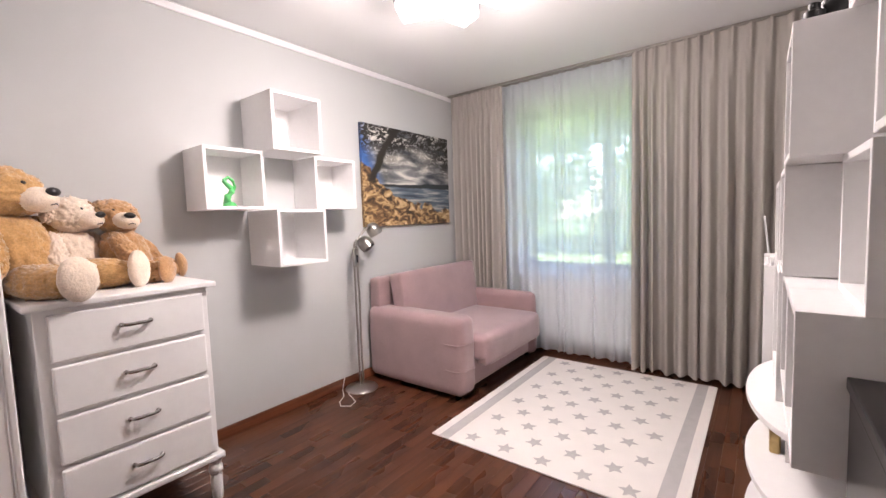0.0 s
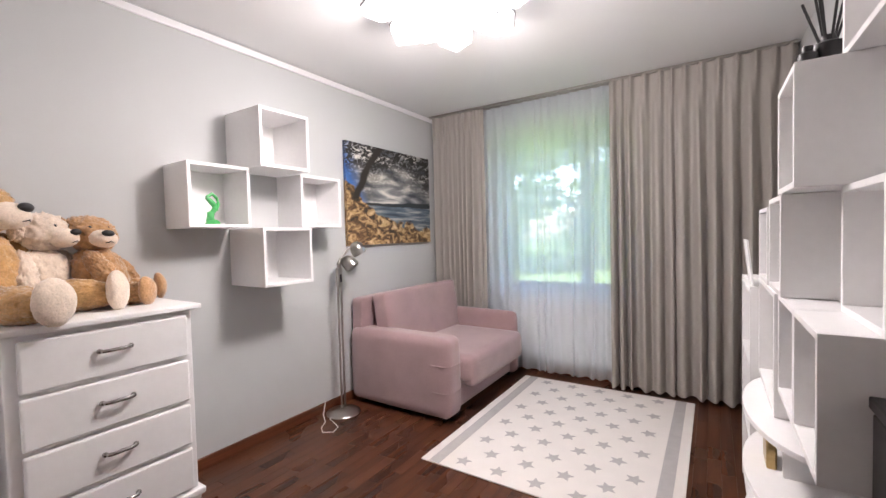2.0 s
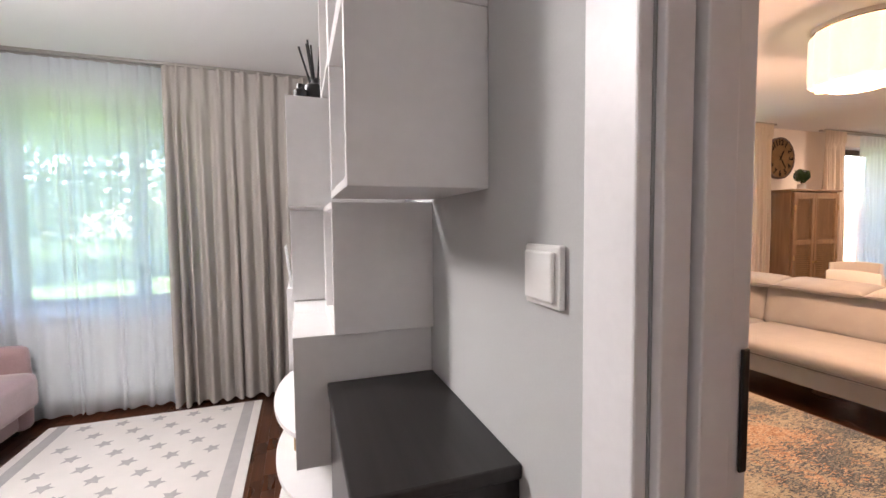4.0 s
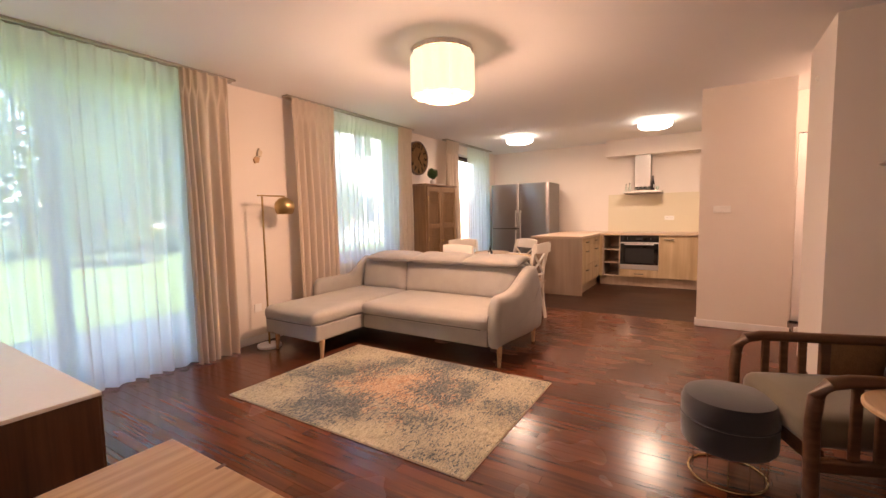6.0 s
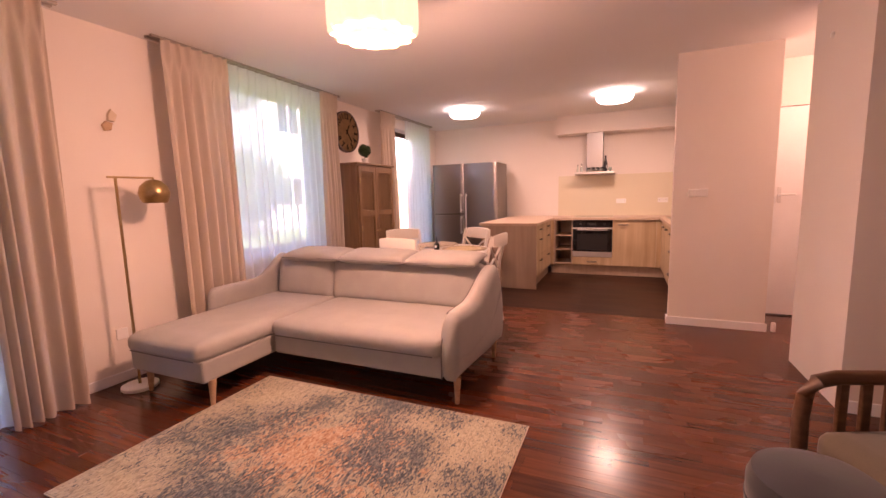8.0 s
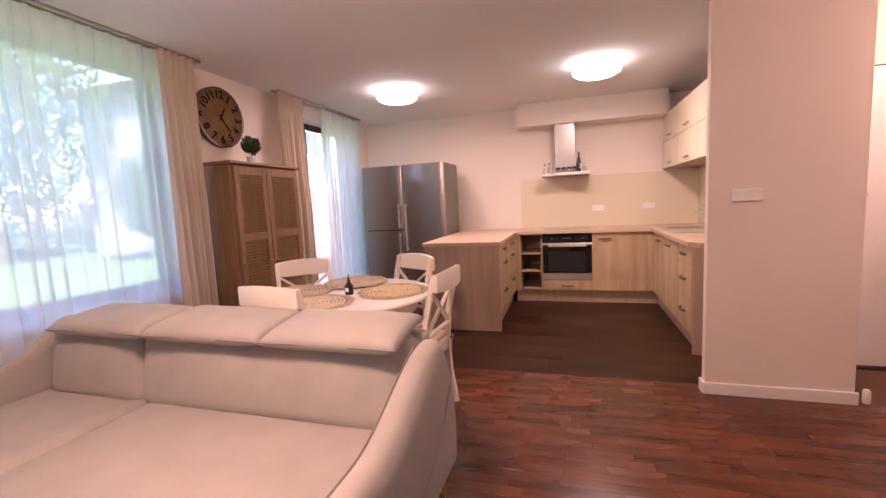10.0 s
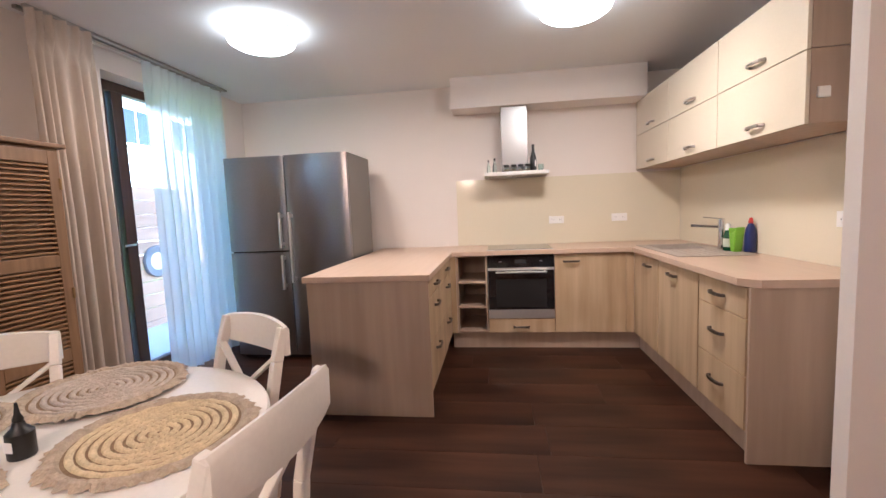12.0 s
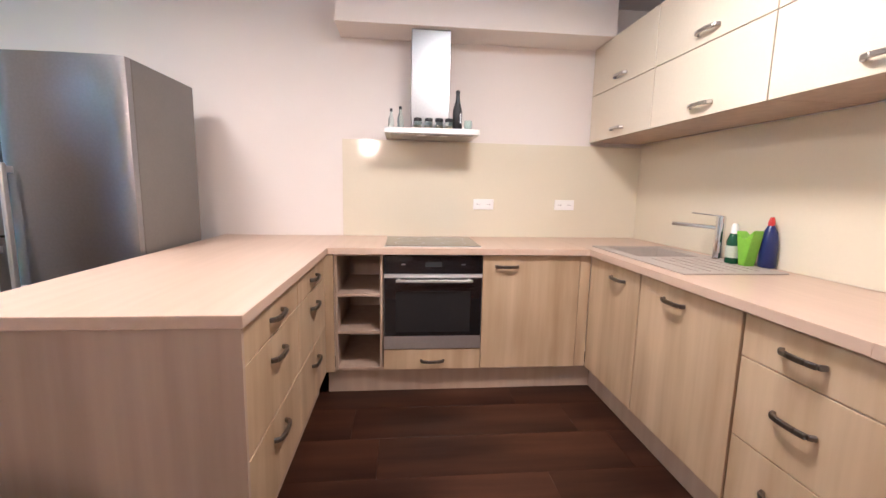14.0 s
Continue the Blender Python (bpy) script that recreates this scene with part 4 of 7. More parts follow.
spot((-1.975, 2.69, 1.175), (0.55, 0.25, -0.65), fl)
spot((-1.97, 2.79, 1.285), (0.30, 0.35, -0.9), fl)
ld = [(-1.985, 2.56, 0.012), (-1.98, 2.50, 0.007), (-1.90, 2.47, 0.007), (-1.83, 2.44, 0.007), (-1.80, 2.37, 0.007), (-1.86, 2.33, 0.007), (-1.92, 2.37, 0.007), (-1.97, 2.45, 0.007), (-2.07, 2.52, 0.007), (-2.09, 2.56, 0.09)]
part("lead", T(ld, 0.0035, 8), WHITE_PLASTIC, fl, "thin clear lead looped on the floor", True)

# pink sofa: seat faces +x
sf = thing("sofa", (-1.65, 3.50, 0), "dusty pink velour two-seat sofa bed by the window", "sofa")
part("arm", S((-2.10, 2.83, 0.03), (-1.16, 3.03, 0.60), 0.055, (0.012, 0.008, 0.006), 12), PINK, sf, smooth=2)
part("arm", S((-2.10, 3.975, 0.03), (-1.16, 4.075, 0.60), 0.045, (0.012, 0.006, 0.006), 12), PINK, sf, smooth=2)
for y0, y1 in ((2.83, 3.03), (3.975, 4.075)):
    for z in (0.22, 0.41):
        part("seam", T([(-1.30, y0 - 0.004, z), (-1.20, y0 - 0.003, z), (-1.155, y0 + 0.035, z), (-1.148, (y0 + y1) / 2, z), (-1.152, y1 - 0.03, z)], 0.004, 6), PINK, sf)
part("base", B((-2.06, 3.03, 0.05), (-1.20, 3.975, 0.26), 0.02, 3), PINK, sf)
part("seat", S((-1.95, 3.02, 0.25), (-1.08, 3.98, 0.44), 0.05, (0.010, 0.004, 0.010), 12), PINK, sf, smooth=2)
part("seat_front", S((-1.17, 3.04, 0.215), (-1.075, 3.965, 0.40), 0.03, (0.006, 0, 0), 8), PINK, sf, smooth=2)
bm = S((-0.075, 2.955, 0.0), (0.075, 4.03, 0.475), 0.032, (0.010, 0, 0.004), 12)
bmesh.ops.transform(bm, matrix=Matrix.Translation((-1.815, 0, 0.40)) @ Euler((0, radians(-9), 0)).to_matrix().to_4x4(), verts=bm.verts[:])
part("backrest", bm, PINK, sf, smooth=2)
part("back_frame", S((-2.11, 2.875, 0.10), (-1.985, 4.03, 0.835), 0.03, (0.004, 0, 0.003), 10), PINK, sf, smooth=2)
for x in (-2.0, -1.25):
    for y in (2.92, 4.02):
        part("foot", L([(0.02, 0), (0.024, 0.035)], (x, y, 0), 14), BLACK_PLASTIC, sf)

# star rug
RX0, RX1, RY0, RY1 = -1.088, 0.255, 2.40, 4.055
rug = thing("star_rug", ((RX0 + RX1) / 2, (RY0 + RY1) / 2, 0), "cream rug with grey stars and a grey stripe at each side", "rug")
part("rug_body", B((RX0, RY0, 0.0005), (RX1, RY1, 0.009), 0.003), RUG_CREAM, rug)
for x0, x1 in ((RX0 + 0.055, RX0 + 0.125), (RX1 - 0.125, RX1 - 0.055)):
    part("stripe", B((x0, RY0 + 0.003, 0.0088), (x1, RY1 - 0.003, 0.0100)), RUG_GREY, rug)


def star_mesh(r):
    bm = bmesh.new()
    top = [bm.verts.new((rr * math.sin(a), rr * math.cos(a), 0.0012)) for k in range(10) for a in [math.pi * k / 5] for rr in [r if k % 2 == 0 else r * 0.47]]
    low = [bm.verts.new((v.co.x, v.co.y, 0)) for v in top]
    c = bm.verts.new((0, 0, 0.0012))
    for i in range(10):
        bm.faces.new((top[i], c, top[(i + 1) % 10]))
        bm.faces.new((top[i], top[(i + 1) % 10], low[(i + 1) % 10], low[i]))
    bmesh.ops.recalc_face_normals(bm, faces=bm.faces[:])
    me = bpy.data.meshes.new("star")
    bm.to_mesh(me)
    bm.free()
    me.materials.append(RUG_GREY)
    return me


star = star_mesh(0.052)
rnd = random.Random(5)
for r in range(11):
    for k in range(5 if r % 2 == 0 else 4):
        o = new("star", star)
        o.parent = rug
        x = RX0 + 0.235 + k * 0.218 + (0 if r % 2 == 0 else 0.109)
        y = RY0 + 0.095 + r * 0.1465
        o.location = Vector((x, y, 0.0088)) - rug.location
        o.rotation_euler = (0, 0, rnd.uniform(-0.5, 0.5))

# white stepped shelves on the east side
EW = 0.8645
G2 = "stacked white cube shelves"
for y0, y1, z0, z1, x0 in ((1.185, 1.497, 1.425, 1.722, 0.63), (1.185, 1.497, 1.723, 2.03, 0.63), (1.50, 1.815, 1.722, 2.03, 0.63), (1.50, 1.815, 1.118, 1.420, 0.63),
                           (1.767, 2.065, 1.4205, 1.7215, 0.535), (2.00, 2.30, 1.118, 1.419, 0.535), (2.305, 2.60, 1.118, 1.395, 0.53)):
    cube_shelf(y0, y1, z0, z1, x0, EW, "high", "white open cube shelf in a stepped stack", G2, 0.016)
for y0, y1 in ((1.52, 1.81), (1.812, 2.10)):
    cube_shelf(y0, y1, 0.81, 1.116, 0.54, EW, "high", "white open shelf box under the stepped stack", G2, 0.016, "shelf_box")
cube_shelf(2.102, 2.62, 0.72, 1.116, 0.53, EW, "high", "wide white open shelf box under the stepped stack", G2, 0.016, "shelf_box")
bk = thing("bookcase", (0.70, 2.90, 0), "low white bookcase against the wall near the curtain", "bookcase")
for z in (0.05, 0.38, 0.71, 1.04):
    part("shelf", B((0.50, 2.641, z), (EW, 3.159, z + 0.018), 0.001), WHITE, bk)
for y in (2.625, 3.16):
    part("side_panel", B((0.50, y, 0), (EW, y + 0.016, 1.075), 0.001), WHITE, bk)
part("back_panel", B((EW - 0.006, 2.641, 0.068), (EW, 3.159, 1.04)), WHITE, bk)
bm = B((0.515, 2.70, 1.0585), (0.522, 2.92, 1.27))
bmesh.ops.rotate(bm, cent=(0.52, 2.8, 1.0585), matrix=Matrix.Rotation(radians(-6), 3, "Y"), verts=bm.verts[:])
solid("paper_folder", bm, PAPER, "white paper folder standing upright on a low bookcase", "folder")
rs = thing("round_shelf_unit", (0.70, 2.20, 0), "white corner unit with rounded open shelves", "shelf unit")
for z in (0.04, 0.27, 0.485, 0.70):
    out = [(EW, 1.84), (EW, 2.60)]
    out += [(0.62 - 0.165 * math.sin(math.pi * k / 20), 2.22 + 0.38 * math.cos(math.pi * k / 20)) for k in range(21)]
    part("rounded_shelf", prism(bmesh.new(), out, "z", z, z + 0.018, 0.002), WHITE, rs)
for z0, z1 in ((0.058, 0.27), (0.288, 0.485), (0.503, 0.70)):
    part("divider", B((0.56, 2.16, z0), (EW - 0.008, 2.178, z1)), WHITE, rs)
part("back_panel", B((EW - 0.007, 1.845, 0), (EW, 2.595, 0.718)), WHITE, rs)
part("foot_block", B((0.60, 1.9, 0), (EW - 0.01, 2.5, 0.04)), WHITE, rs)
bm = bmesh.new()
prism(bm, [(2.26 + 0.055 * math.cos(math.pi * k / 16), 0.503 + 0.055 + 0.055 * math.sin(math.pi * k / 16)) for k in range(17)] + [(2.205, 0.503), (2.315, 0.503)], "x", 0.52, 0.55, 0.006)
solid("table_clock", bm, BRASS, "small arched beige box on a rounded shelf", "box")

# black narrow cabinet
bc = thing("black_cabinet", (0.74, 1.29, 0), "narrow black-stained cabinet with a flap front", "cabinet")
part("carcass", B((0.632, 1.08, 0.03), (EW, 1.508, 0.985), 0.002), BLACK, bc)
part("top", B((0.612, 1.072, 0.985), (EW, 1.514, 1.008), 0.003), BLACK, bc)
part("flap_door", B((0.616, 1.082, 0.53), (0.631, 1.506, 0.978), 0.003), BLACK, bc)
part("flap_door", B((0.616, 1.082, 0.05), (0.631, 1.506, 0.524), 0.003), BLACK, bc)
part("base", B((0.66, 1.09, 0), (EW - 0.01, 1.50, 0.03)), BLACK, bc)

# reed diffuser on the cube shelf
dv = thing("reed_diffuser", (0.625, 1.93, 1.722), "black reed diffuser bottle with dark sticks", "diffuser")
part("bottle", L([(0.036, 0), (0.04, 0.004), (0.04, 0.075), (0.018, 0.085), (0.015, 0.10)], (0.625, 1.93, 1.722), 24), BLACK_PLASTIC, dv, smooth=True)
part("bottle", L([(0.020, 0), (0.022, 0.004), (0.022, 0.05), (0.012, 0.056), (0.012, 0.07)], (0.578, 1.895, 1.722), 20), BLACK_PLASTIC, dv, smooth=True)
rnd = random.Random(3)
for k in range(7):
    part("reed", T([(0.625, 1.93, 1.75), (0.625 + rnd.uniform(-0.05, 0.05), 1.93 + rnd.uniform(-0.05, 0.05), 1.93)], 0.0035, 6), BLACK_PLASTIC, dv)

ls = thing("light_switch", (EW, 1.01, 1.30), "square white rocker light switch", "light switch")
part("frame", B((0.855, 0.968, 1.258), (EW, 1.048, 1.338), 0.003), WHITE_PLASTIC, ls)
part("rocker", B((0.848, 0.976, 1.266), (0.8552, 1.040, 1.330), 0.003), WHITE_PLASTIC, ls)

# ceiling lamp with angular opal glasses
LX, LY = -0.70, 2.19
cl = thing("ceiling_lamp", (LX, LY, 2.36), "flush ceiling lamp with a ring of lit angular opal glasses", "ceiling lamp")
part("ceiling_plate", L([(0.20, 0), (0.20, 0.03)], (LX, LY, TOP - 0.031), 40), WHITE, cl)


def petal(a, r, z, parent):
    """An upright-edged petal of opal acrylic, pointed outwards, with a thin grey rim."""
    shape = [(-0.10, -0.045), (-0.04, -0.10), (0.06, -0.09), (0.13, 0.0), (0.06, 0.09), (-0.04, 0.10), (-0.10, 0.045)]
    m = Matrix.Translation((LX + r * math.cos(a), LY + r * math.sin(a), z)) @ Matrix.Rotation(a, 4, "Z") @ Matrix.Rotation(radians(14), 4, "Y")
    bm = prism(bmesh.new(), shape, "z", -0.03, 0.03, 0.012)
    bmesh.ops.transform(bm, matrix=m, verts=bm.verts[:])
    g = part("glass_shade", bm, LAMP_GLASS, parent, "lit opal petal")
    part("rim", T([m @ Vector((x * 1.02, y * 1.02, 0.030)) for x, y in shape + shape[:1]], 0.0055, 6), LAMP_EDGE, g, "thin grey rim")
    part("arm", T([(LX, LY, TOP - 0.03), m @ Vector((0, 0, 0.025))], 0.008, 8), CHROME, parent)


for k in range(7):
    petal(2 * math.pi * k / 7 + 0.2, 0.275, 2.425, cl)
for k in range(3):
    petal(2 * math.pi * k / 3 + 0.6, 0.11, 2.39, cl)

# ---- living room ----
def rug_material():
    m = bpy.data.materials.new("faded_oriental_pile")
    m.use_nodes = True
    n, l = m.node_tree.nodes, m.node_tree.links
    b = n["Principled BSDF"]
    b.inputs["Roughness"].default_value = 1.0
    co = n.new("ShaderNodeTexCoord")

    def nz(scale, detail, dist=0.0, stretch=(1, 1, 1)):
        mp, t = n.new("ShaderNodeMapping"), n.new("ShaderNodeTexNoise")
        mp.inputs["Scale"].default_value = stretch
        l.new(co.outputs["Object"], mp.inputs[0])
        l.new(mp.outputs[0], t.inputs["Vector"])
        t.inputs["Scale"].default_value, t.inputs["Detail"].default_value, t.inputs["Distortion"].default_value = scale, detail, dist
        return t.outputs["Fac"]

    def ramp(f, stops):
        r = n.new("ShaderNodeValToRGB")
        e = r.color_ramp.elements
        while len(e) < len(stops):
            e.new(0.5)
        for i, (p, c) in enumerate(stops):
            e[i].position, e[i].color = p, (*c, 1)
        l.new(f, r.inputs[0])
        return r.outputs[0]

    def mix(f, a, c):
        x = n.new("ShaderNodeMix")
        x.data_type = "RGBA"
        l.new(f, x.inputs["Factor"])
        l.new(a, x.inputs[6])
        l.new(c, x.inputs[7])
        return x.outputs[2]

    def calc(op, a, c):
        t = n.new("ShaderNodeMath")
        t.operation = op
        for k, w in enumerate((a, c)):
            if isinstance(w, (int, float)):
                t.inputs[k].default_value = w
            else:
                l.new(w, t.inputs[k])
        return t.outputs[0]

    def edge(f, lo, hi):
        r = n.new("ShaderNodeMapRange")
        r.inputs["From Min"].default_value, r.inputs["From Max"].default_value = lo, hi
        l.new(f, r.inputs["Value"])
        return r.outputs[0]

    sep = n.new("ShaderNodeSeparateXYZ")
    l.new(co.outputs["Object"], sep.inputs[0])
    across, along = calc("MULTIPLY", sep.outputs["X"], 1.5), calc("MULTIPLY", sep.outputs["Y"], 1.05)
    radial = calc("SQRT", calc("ADD", calc("MULTIPLY", across, across), calc("MULTIPLY", along, along)), 0.0)
    knots = (1.0, 2.6, 1.0)
    cream = ramp(nz(30, 6, 0.8, knots), [(0.34, (0.24, 0.225, 0.18)), (0.5, (0.42, 0.39, 0.30)), (0.64, (0.54, 0.50, 0.39))])
    rust = ramp(nz(38, 6, 1.0, knots), [(0.38, (0.28, 0.145, 0.085)), (0.5, (0.44, 0.28, 0.185)), (0.62, (0.55, 0.45, 0.33))])
    blue = ramp(nz(60, 4, 0.5, knots), [(0.38, (0.035, 0.05, 0.068)), (0.55, (0.12, 0.145, 0.16)), (0.68, (0.28, 0.28, 0.25))])
    fine, worn = nz(30, 7, 1.0, knots), nz(2.3, 3, 0.4)
    # a rust medallion in the middle, its outline broken by wear
    centre = calc("ADD", calc("SUBTRACT", 0.62, radial), calc("MULTIPLY", calc("SUBTRACT", nz(7, 7, 1.0), 0.5), 1.5))
    ground = mix(calc("MULTIPLY", edge(centre, 0.05, 0.25), 0.85), cream, rust)
    # dark threads where the pile is less worn, thick in a ring round the medallion
    ring = calc("ABSOLUTE", calc("SUBTRACT", radial, 0.62), 0.0)
    dense = calc("ADD", calc("MULTIPLY", calc("SUBTRACT", worn, 0.5), 0.75), calc("MULTIPLY", calc("SUBTRACT", 0.25, ring), 0.22))
    l.new(mix(edge(calc("ADD", fine, dense), 0.475, 0.54), ground, blue), b.inputs["Base Color"])
    bp = n.new("ShaderNodeBump")
    bp.inputs["Strength"].default_value, bp.inputs["Distance"].default_value = 0.6, 0.003
    l.new(nz(260, 2), bp.inputs["Height"])
    l.new(bp.outputs[0], b.inputs["Normal"])
    return m


orug = thing("oriental_rug", (3.264, 2.295, 0), "faded blue, cream and rust patterned rug", "rug")
part("rug_body", B((2.594, 1.323, 0.0005), (3.933, 3.267, 0.010), 0.003), rug_material(), orug)
part("binding", B((2.590, 1.319, 0.0005), (3.937, 3.271, 0.0065), 0.002), CREAM_SEAT, orug, "pale bound edge")

# corner sofa, seat faces -x, long seat at the window side
so = thing("corner_sofa", (4.45, 2.85, 0), "light grey woven corner sofa bed with a long seat", "sofa")
part("base", B((3.995, 1.88, 0.165), (4.95, 3.26, 0.315), 0.02, 3), GREY_CLOTH, so)
part("base", B((3.405, 3.265, 0.165), (4.95, 3.985, 0.315), 0.02, 3), GREY_CLOTH, so)
part("seat", S((3.955, 1.885, 0.295), (4.80, 3.262, 0.435), 0.06, (0.010, 0.004, 0.015), 12), GREY_CLOTH, so, smooth=2)
part("long_seat", S((3.375, 3.255, 0.295), (4.80, 3.985, 0.435), 0.06, (0.010, 0.006, 0.015), 12), GREY_CLOTH, so, smooth=2)
for y0, y1, x in ((1.90, 3.24, 3.958), (3.28, 3.97, 3.378)):
    part("piping", T([(x + 0.004, y0 + 0.03, 0.318), (x, (y0 + y1) / 2, 0.318), (x + 0.004, y1 - 0.03, 0.318)], 0.004, 6), GREY_PIPING, so)


def leaned(a, b, r, puff, at, deg, n=12):
    bm = S(a, b, r, puff, n)
    bmesh.ops.transform(bm, matrix=Matrix.Translation(at) @ Euler((0, radians(deg), 0)).to_matrix().to_4x4(), verts=bm.verts[:])
    return bm


for y0, y1 in ((1.87, 3.285), (3.275, 3.93)):
    part("back_cushion", leaned((-0.11, y0, 0.0), (0.11, y1, 0.40), 0.07, (0.03, 0, 0.01), (4.80, 0, 0.385), 10), GREY_CLOTH, so, smooth=2)
part("back_frame", leaned((-0.05, 1.86, -0.18), (0.06, 3.96, 0.40), 0.04, (0.01, 0, 0), (4.925, 0, 0.38), 6), GREY_CLOTH, so, smooth=2)


def pillow(x0, x1, y0, y1, z, t):
    """A filled pad, thick in the middle, with pinched corners and a seam all round."""
    n = 22
    bm = bmesh.new()
    grid = {}
    for sgn in (1, -1):
        for i in range(n + 1):
            for j in range(n + 1):
                u, v = -1 + 2 * i / n, -1 + 2 * j / n
                edge = i in (0, n) or j in (0, n)
                if sgn < 0 and edge:
                    grid[(sgn, i, j)] = grid[(1, i, j)]
                    continue
                k = (max(0, 1 - u ** 4) * max(0, 1 - v ** 6)) ** 0.55
                px = (x0 + x1) / 2 + (x1 - x0) / 2 * u * (1 - 0.05 * (1 - v * v))
                py = (y0 + y1) / 2 + (y1 - y0) / 2 * v * (1 - 0.03 * (1 - u * u))
                grid[(sgn, i, j)] = bm.verts.new((px, py, z + sgn * t * k + 0.004 * noise.noise(Vector((px * 9, py * 9, sgn)))))
        for i in range(n):
            for j in range(n):
                q = [grid[(sgn, i, j)], grid[(sgn, i + 1, j)], grid[(sgn, i + 1, j + 1)], grid[(sgn, i, j + 1)]]
                bm.faces.new(q if sgn > 0 else q[::-1])
    bmesh.ops.rotate(bm, cent=((x0 + x1) / 2, 0, z), matrix=Matrix.Rotation(radians(-7), 3, "Y"), verts=bm.verts[:])
    return bm


for y0, y1 in ((1.875, 2.51), (2.50, 3.17), (3.16, 3.80)):
    h = part("headrest", pillow(4.655, 5.00, y0, y1, 0.803, 0.050), GREY_CLOTH, so, smooth=2)
    part("piping", T([(4.659, y0 + 0.01, 0.783), (4.671, (y0 + y1) / 2, 0.784), (4.659, y1 - 0.01, 0.783)], 0.003, 6), GREY_PIPING, h)
for y in (2.0, 2.35, 2.65, 3.0, 3.32, 3.68):
    part("hinge_bar", B((4.86, y - 0.02, 0.75), (4.88, y + 0.02, 0.80), 0.003), NICKEL, so)


def sweep(u, rise):
    """Flat, then a smooth climb, then flat again."""
    w = max(0.0, min(1.0, (u - rise[0]) / (rise[1] - rise[0])))
    return w * w * (3 - 2 * w)


def arm_shape(x0, x1, zf, zb, y0, y1, rise=(0.25, 0.8)):
    """A side panel that sweeps up from the front to the back, padded and rounded."""
    n, m = 26, 14
    bm = bmesh.new()
    rows = []
    for i in range(n + 1):
        u = i / n
        x = x0 + (x1 - x0) * u
        top = zf + (zb - zf) * sweep(u, rise) - 0.05 * (max(0, 0.06 - u) / 0.06) ** 2
        if u > 0.86:
            top -= 0.25 * ((u - 0.86) / 0.14) ** 2
        lo = 0.14 + 0.03 * math.cos(math.pi * u)
        row = []
        for j in range(m):
            a = 2 * math.pi * j / m
            cy, cz = math.cos(a), math.sin(a)
            yy = (y0 + y1) / 2 + (y1 - y0) / 2 * math.copysign(abs(cy) ** 0.55, cy) - (0.035 * math.sin(math.pi * u) * (1 - abs(cz)) if y0 < 2.5 and cy < 0 else 0)
            zz = (top + lo) / 2 + (top - lo) / 2 * math.copysign(abs(cz) ** 0.5, cz)
            row.append(bm.verts.new((x, yy, zz)))
        rows.append(row)
    for p, q in zip(rows, rows[1:]):
        for j in range(m):
            bm.faces.new((p[j], p[(j + 1) % m], q[(j + 1) % m], q[j]))
    for row in (rows[0], rows[-1]):
        c = bm.verts.new(sum((v.co for v in row), Vector()) / m + Vector((-0.015 if row is rows[0] else 0.015, 0, 0)))
        for j in range(m):
            bm.faces.new((row[j], row[(j + 1) % m], c))
    return bm


part("arm", arm_shape(3.985, 5.02, 0.60, 0.765, 1.765, 1.875), GREY_CLOTH, so, smooth=2)
part("arm", arm_shape(4.045, 5.02, 0.60, 0.80, 3.965, 4.035, (0.5, 0.9)), GREY_CLOTH, so, smooth=2)
cv = [(3.985 + 1.035 * u, 1.85, 0.594 + 0.165 * sweep(u, (0.25, 0.8))) for u in [k / 20 for k in range(1, 18)]]
part("piping", T([(3.972, 1.872, 0.18), (3.970, 1.868, 0.40)] + cv, 0.005, 6), GREY_PIPING, so)
part("piping", T([(3.974, 1.78, 0.18), (3.970, 1.77, 0.32), (4.03, 1.762, 0.30), (4.20, 1.747, 0.30), (4.45, 1.736, 0.34), (4.70, 1.736, 0.42), (4.92, 1.754, 0.55)], 0.004, 6), GREY_CLOTH, so)
for x, y in ((4.045, 1.80), (4.86, 1.80), (3.465, 3.275), (3.465, 3.90), (4.86, 3.92)):
    part("leg", T([(x, y, 0), (x + 0.01, y, 0.175)], 0.014, 12, 0.026), OAK, so, "tapered light wood leg", True)

# ceiling lamp: scalloped drum of fabric
lc = thing("drum_ceiling_lamp", (3.80, 2.15, 2.165), "lit drum ceiling lamp with a scalloped cream shade", "ceiling lamp")
part("ceiling_plate", L([(0.24, 0), (0.24, 0.025)], (3.80, 2.15, TOP - 0.026), 40), WHITE, lc)
part("rim", T([(3.80 + 0.235 * math.cos(2 * math.pi * k / 48), 2.15 + 0.235 * math.sin(2 * math.pi * k / 48), TOP - 0.030) for k in range(49)], 0.004, 6), LAMP_EDGE, lc, "thin grey rim")
bm = lathe(bmesh.new(), [(0.205, 0.035), (0.216, 0.045), (0.22, 0.09), (0.22, 0.335), (0.212, 0.355)], (3.80, 2.15, 2.165), 80, False, 0.14, 12)
part("shade", bm, LAMP_SHADE, lc, "lit cream fabric", True)
part("inner_diffuser", lathe(bmesh.new(), [(0.10, 0.0), (0.125, 0.008), (0.135, 0.05), (0.135, 0.10)], (3.80, 2.15, 2.165), 60, True, 0.16, 9), LAMP_SHADE, lc, "lit cream fabric", True)

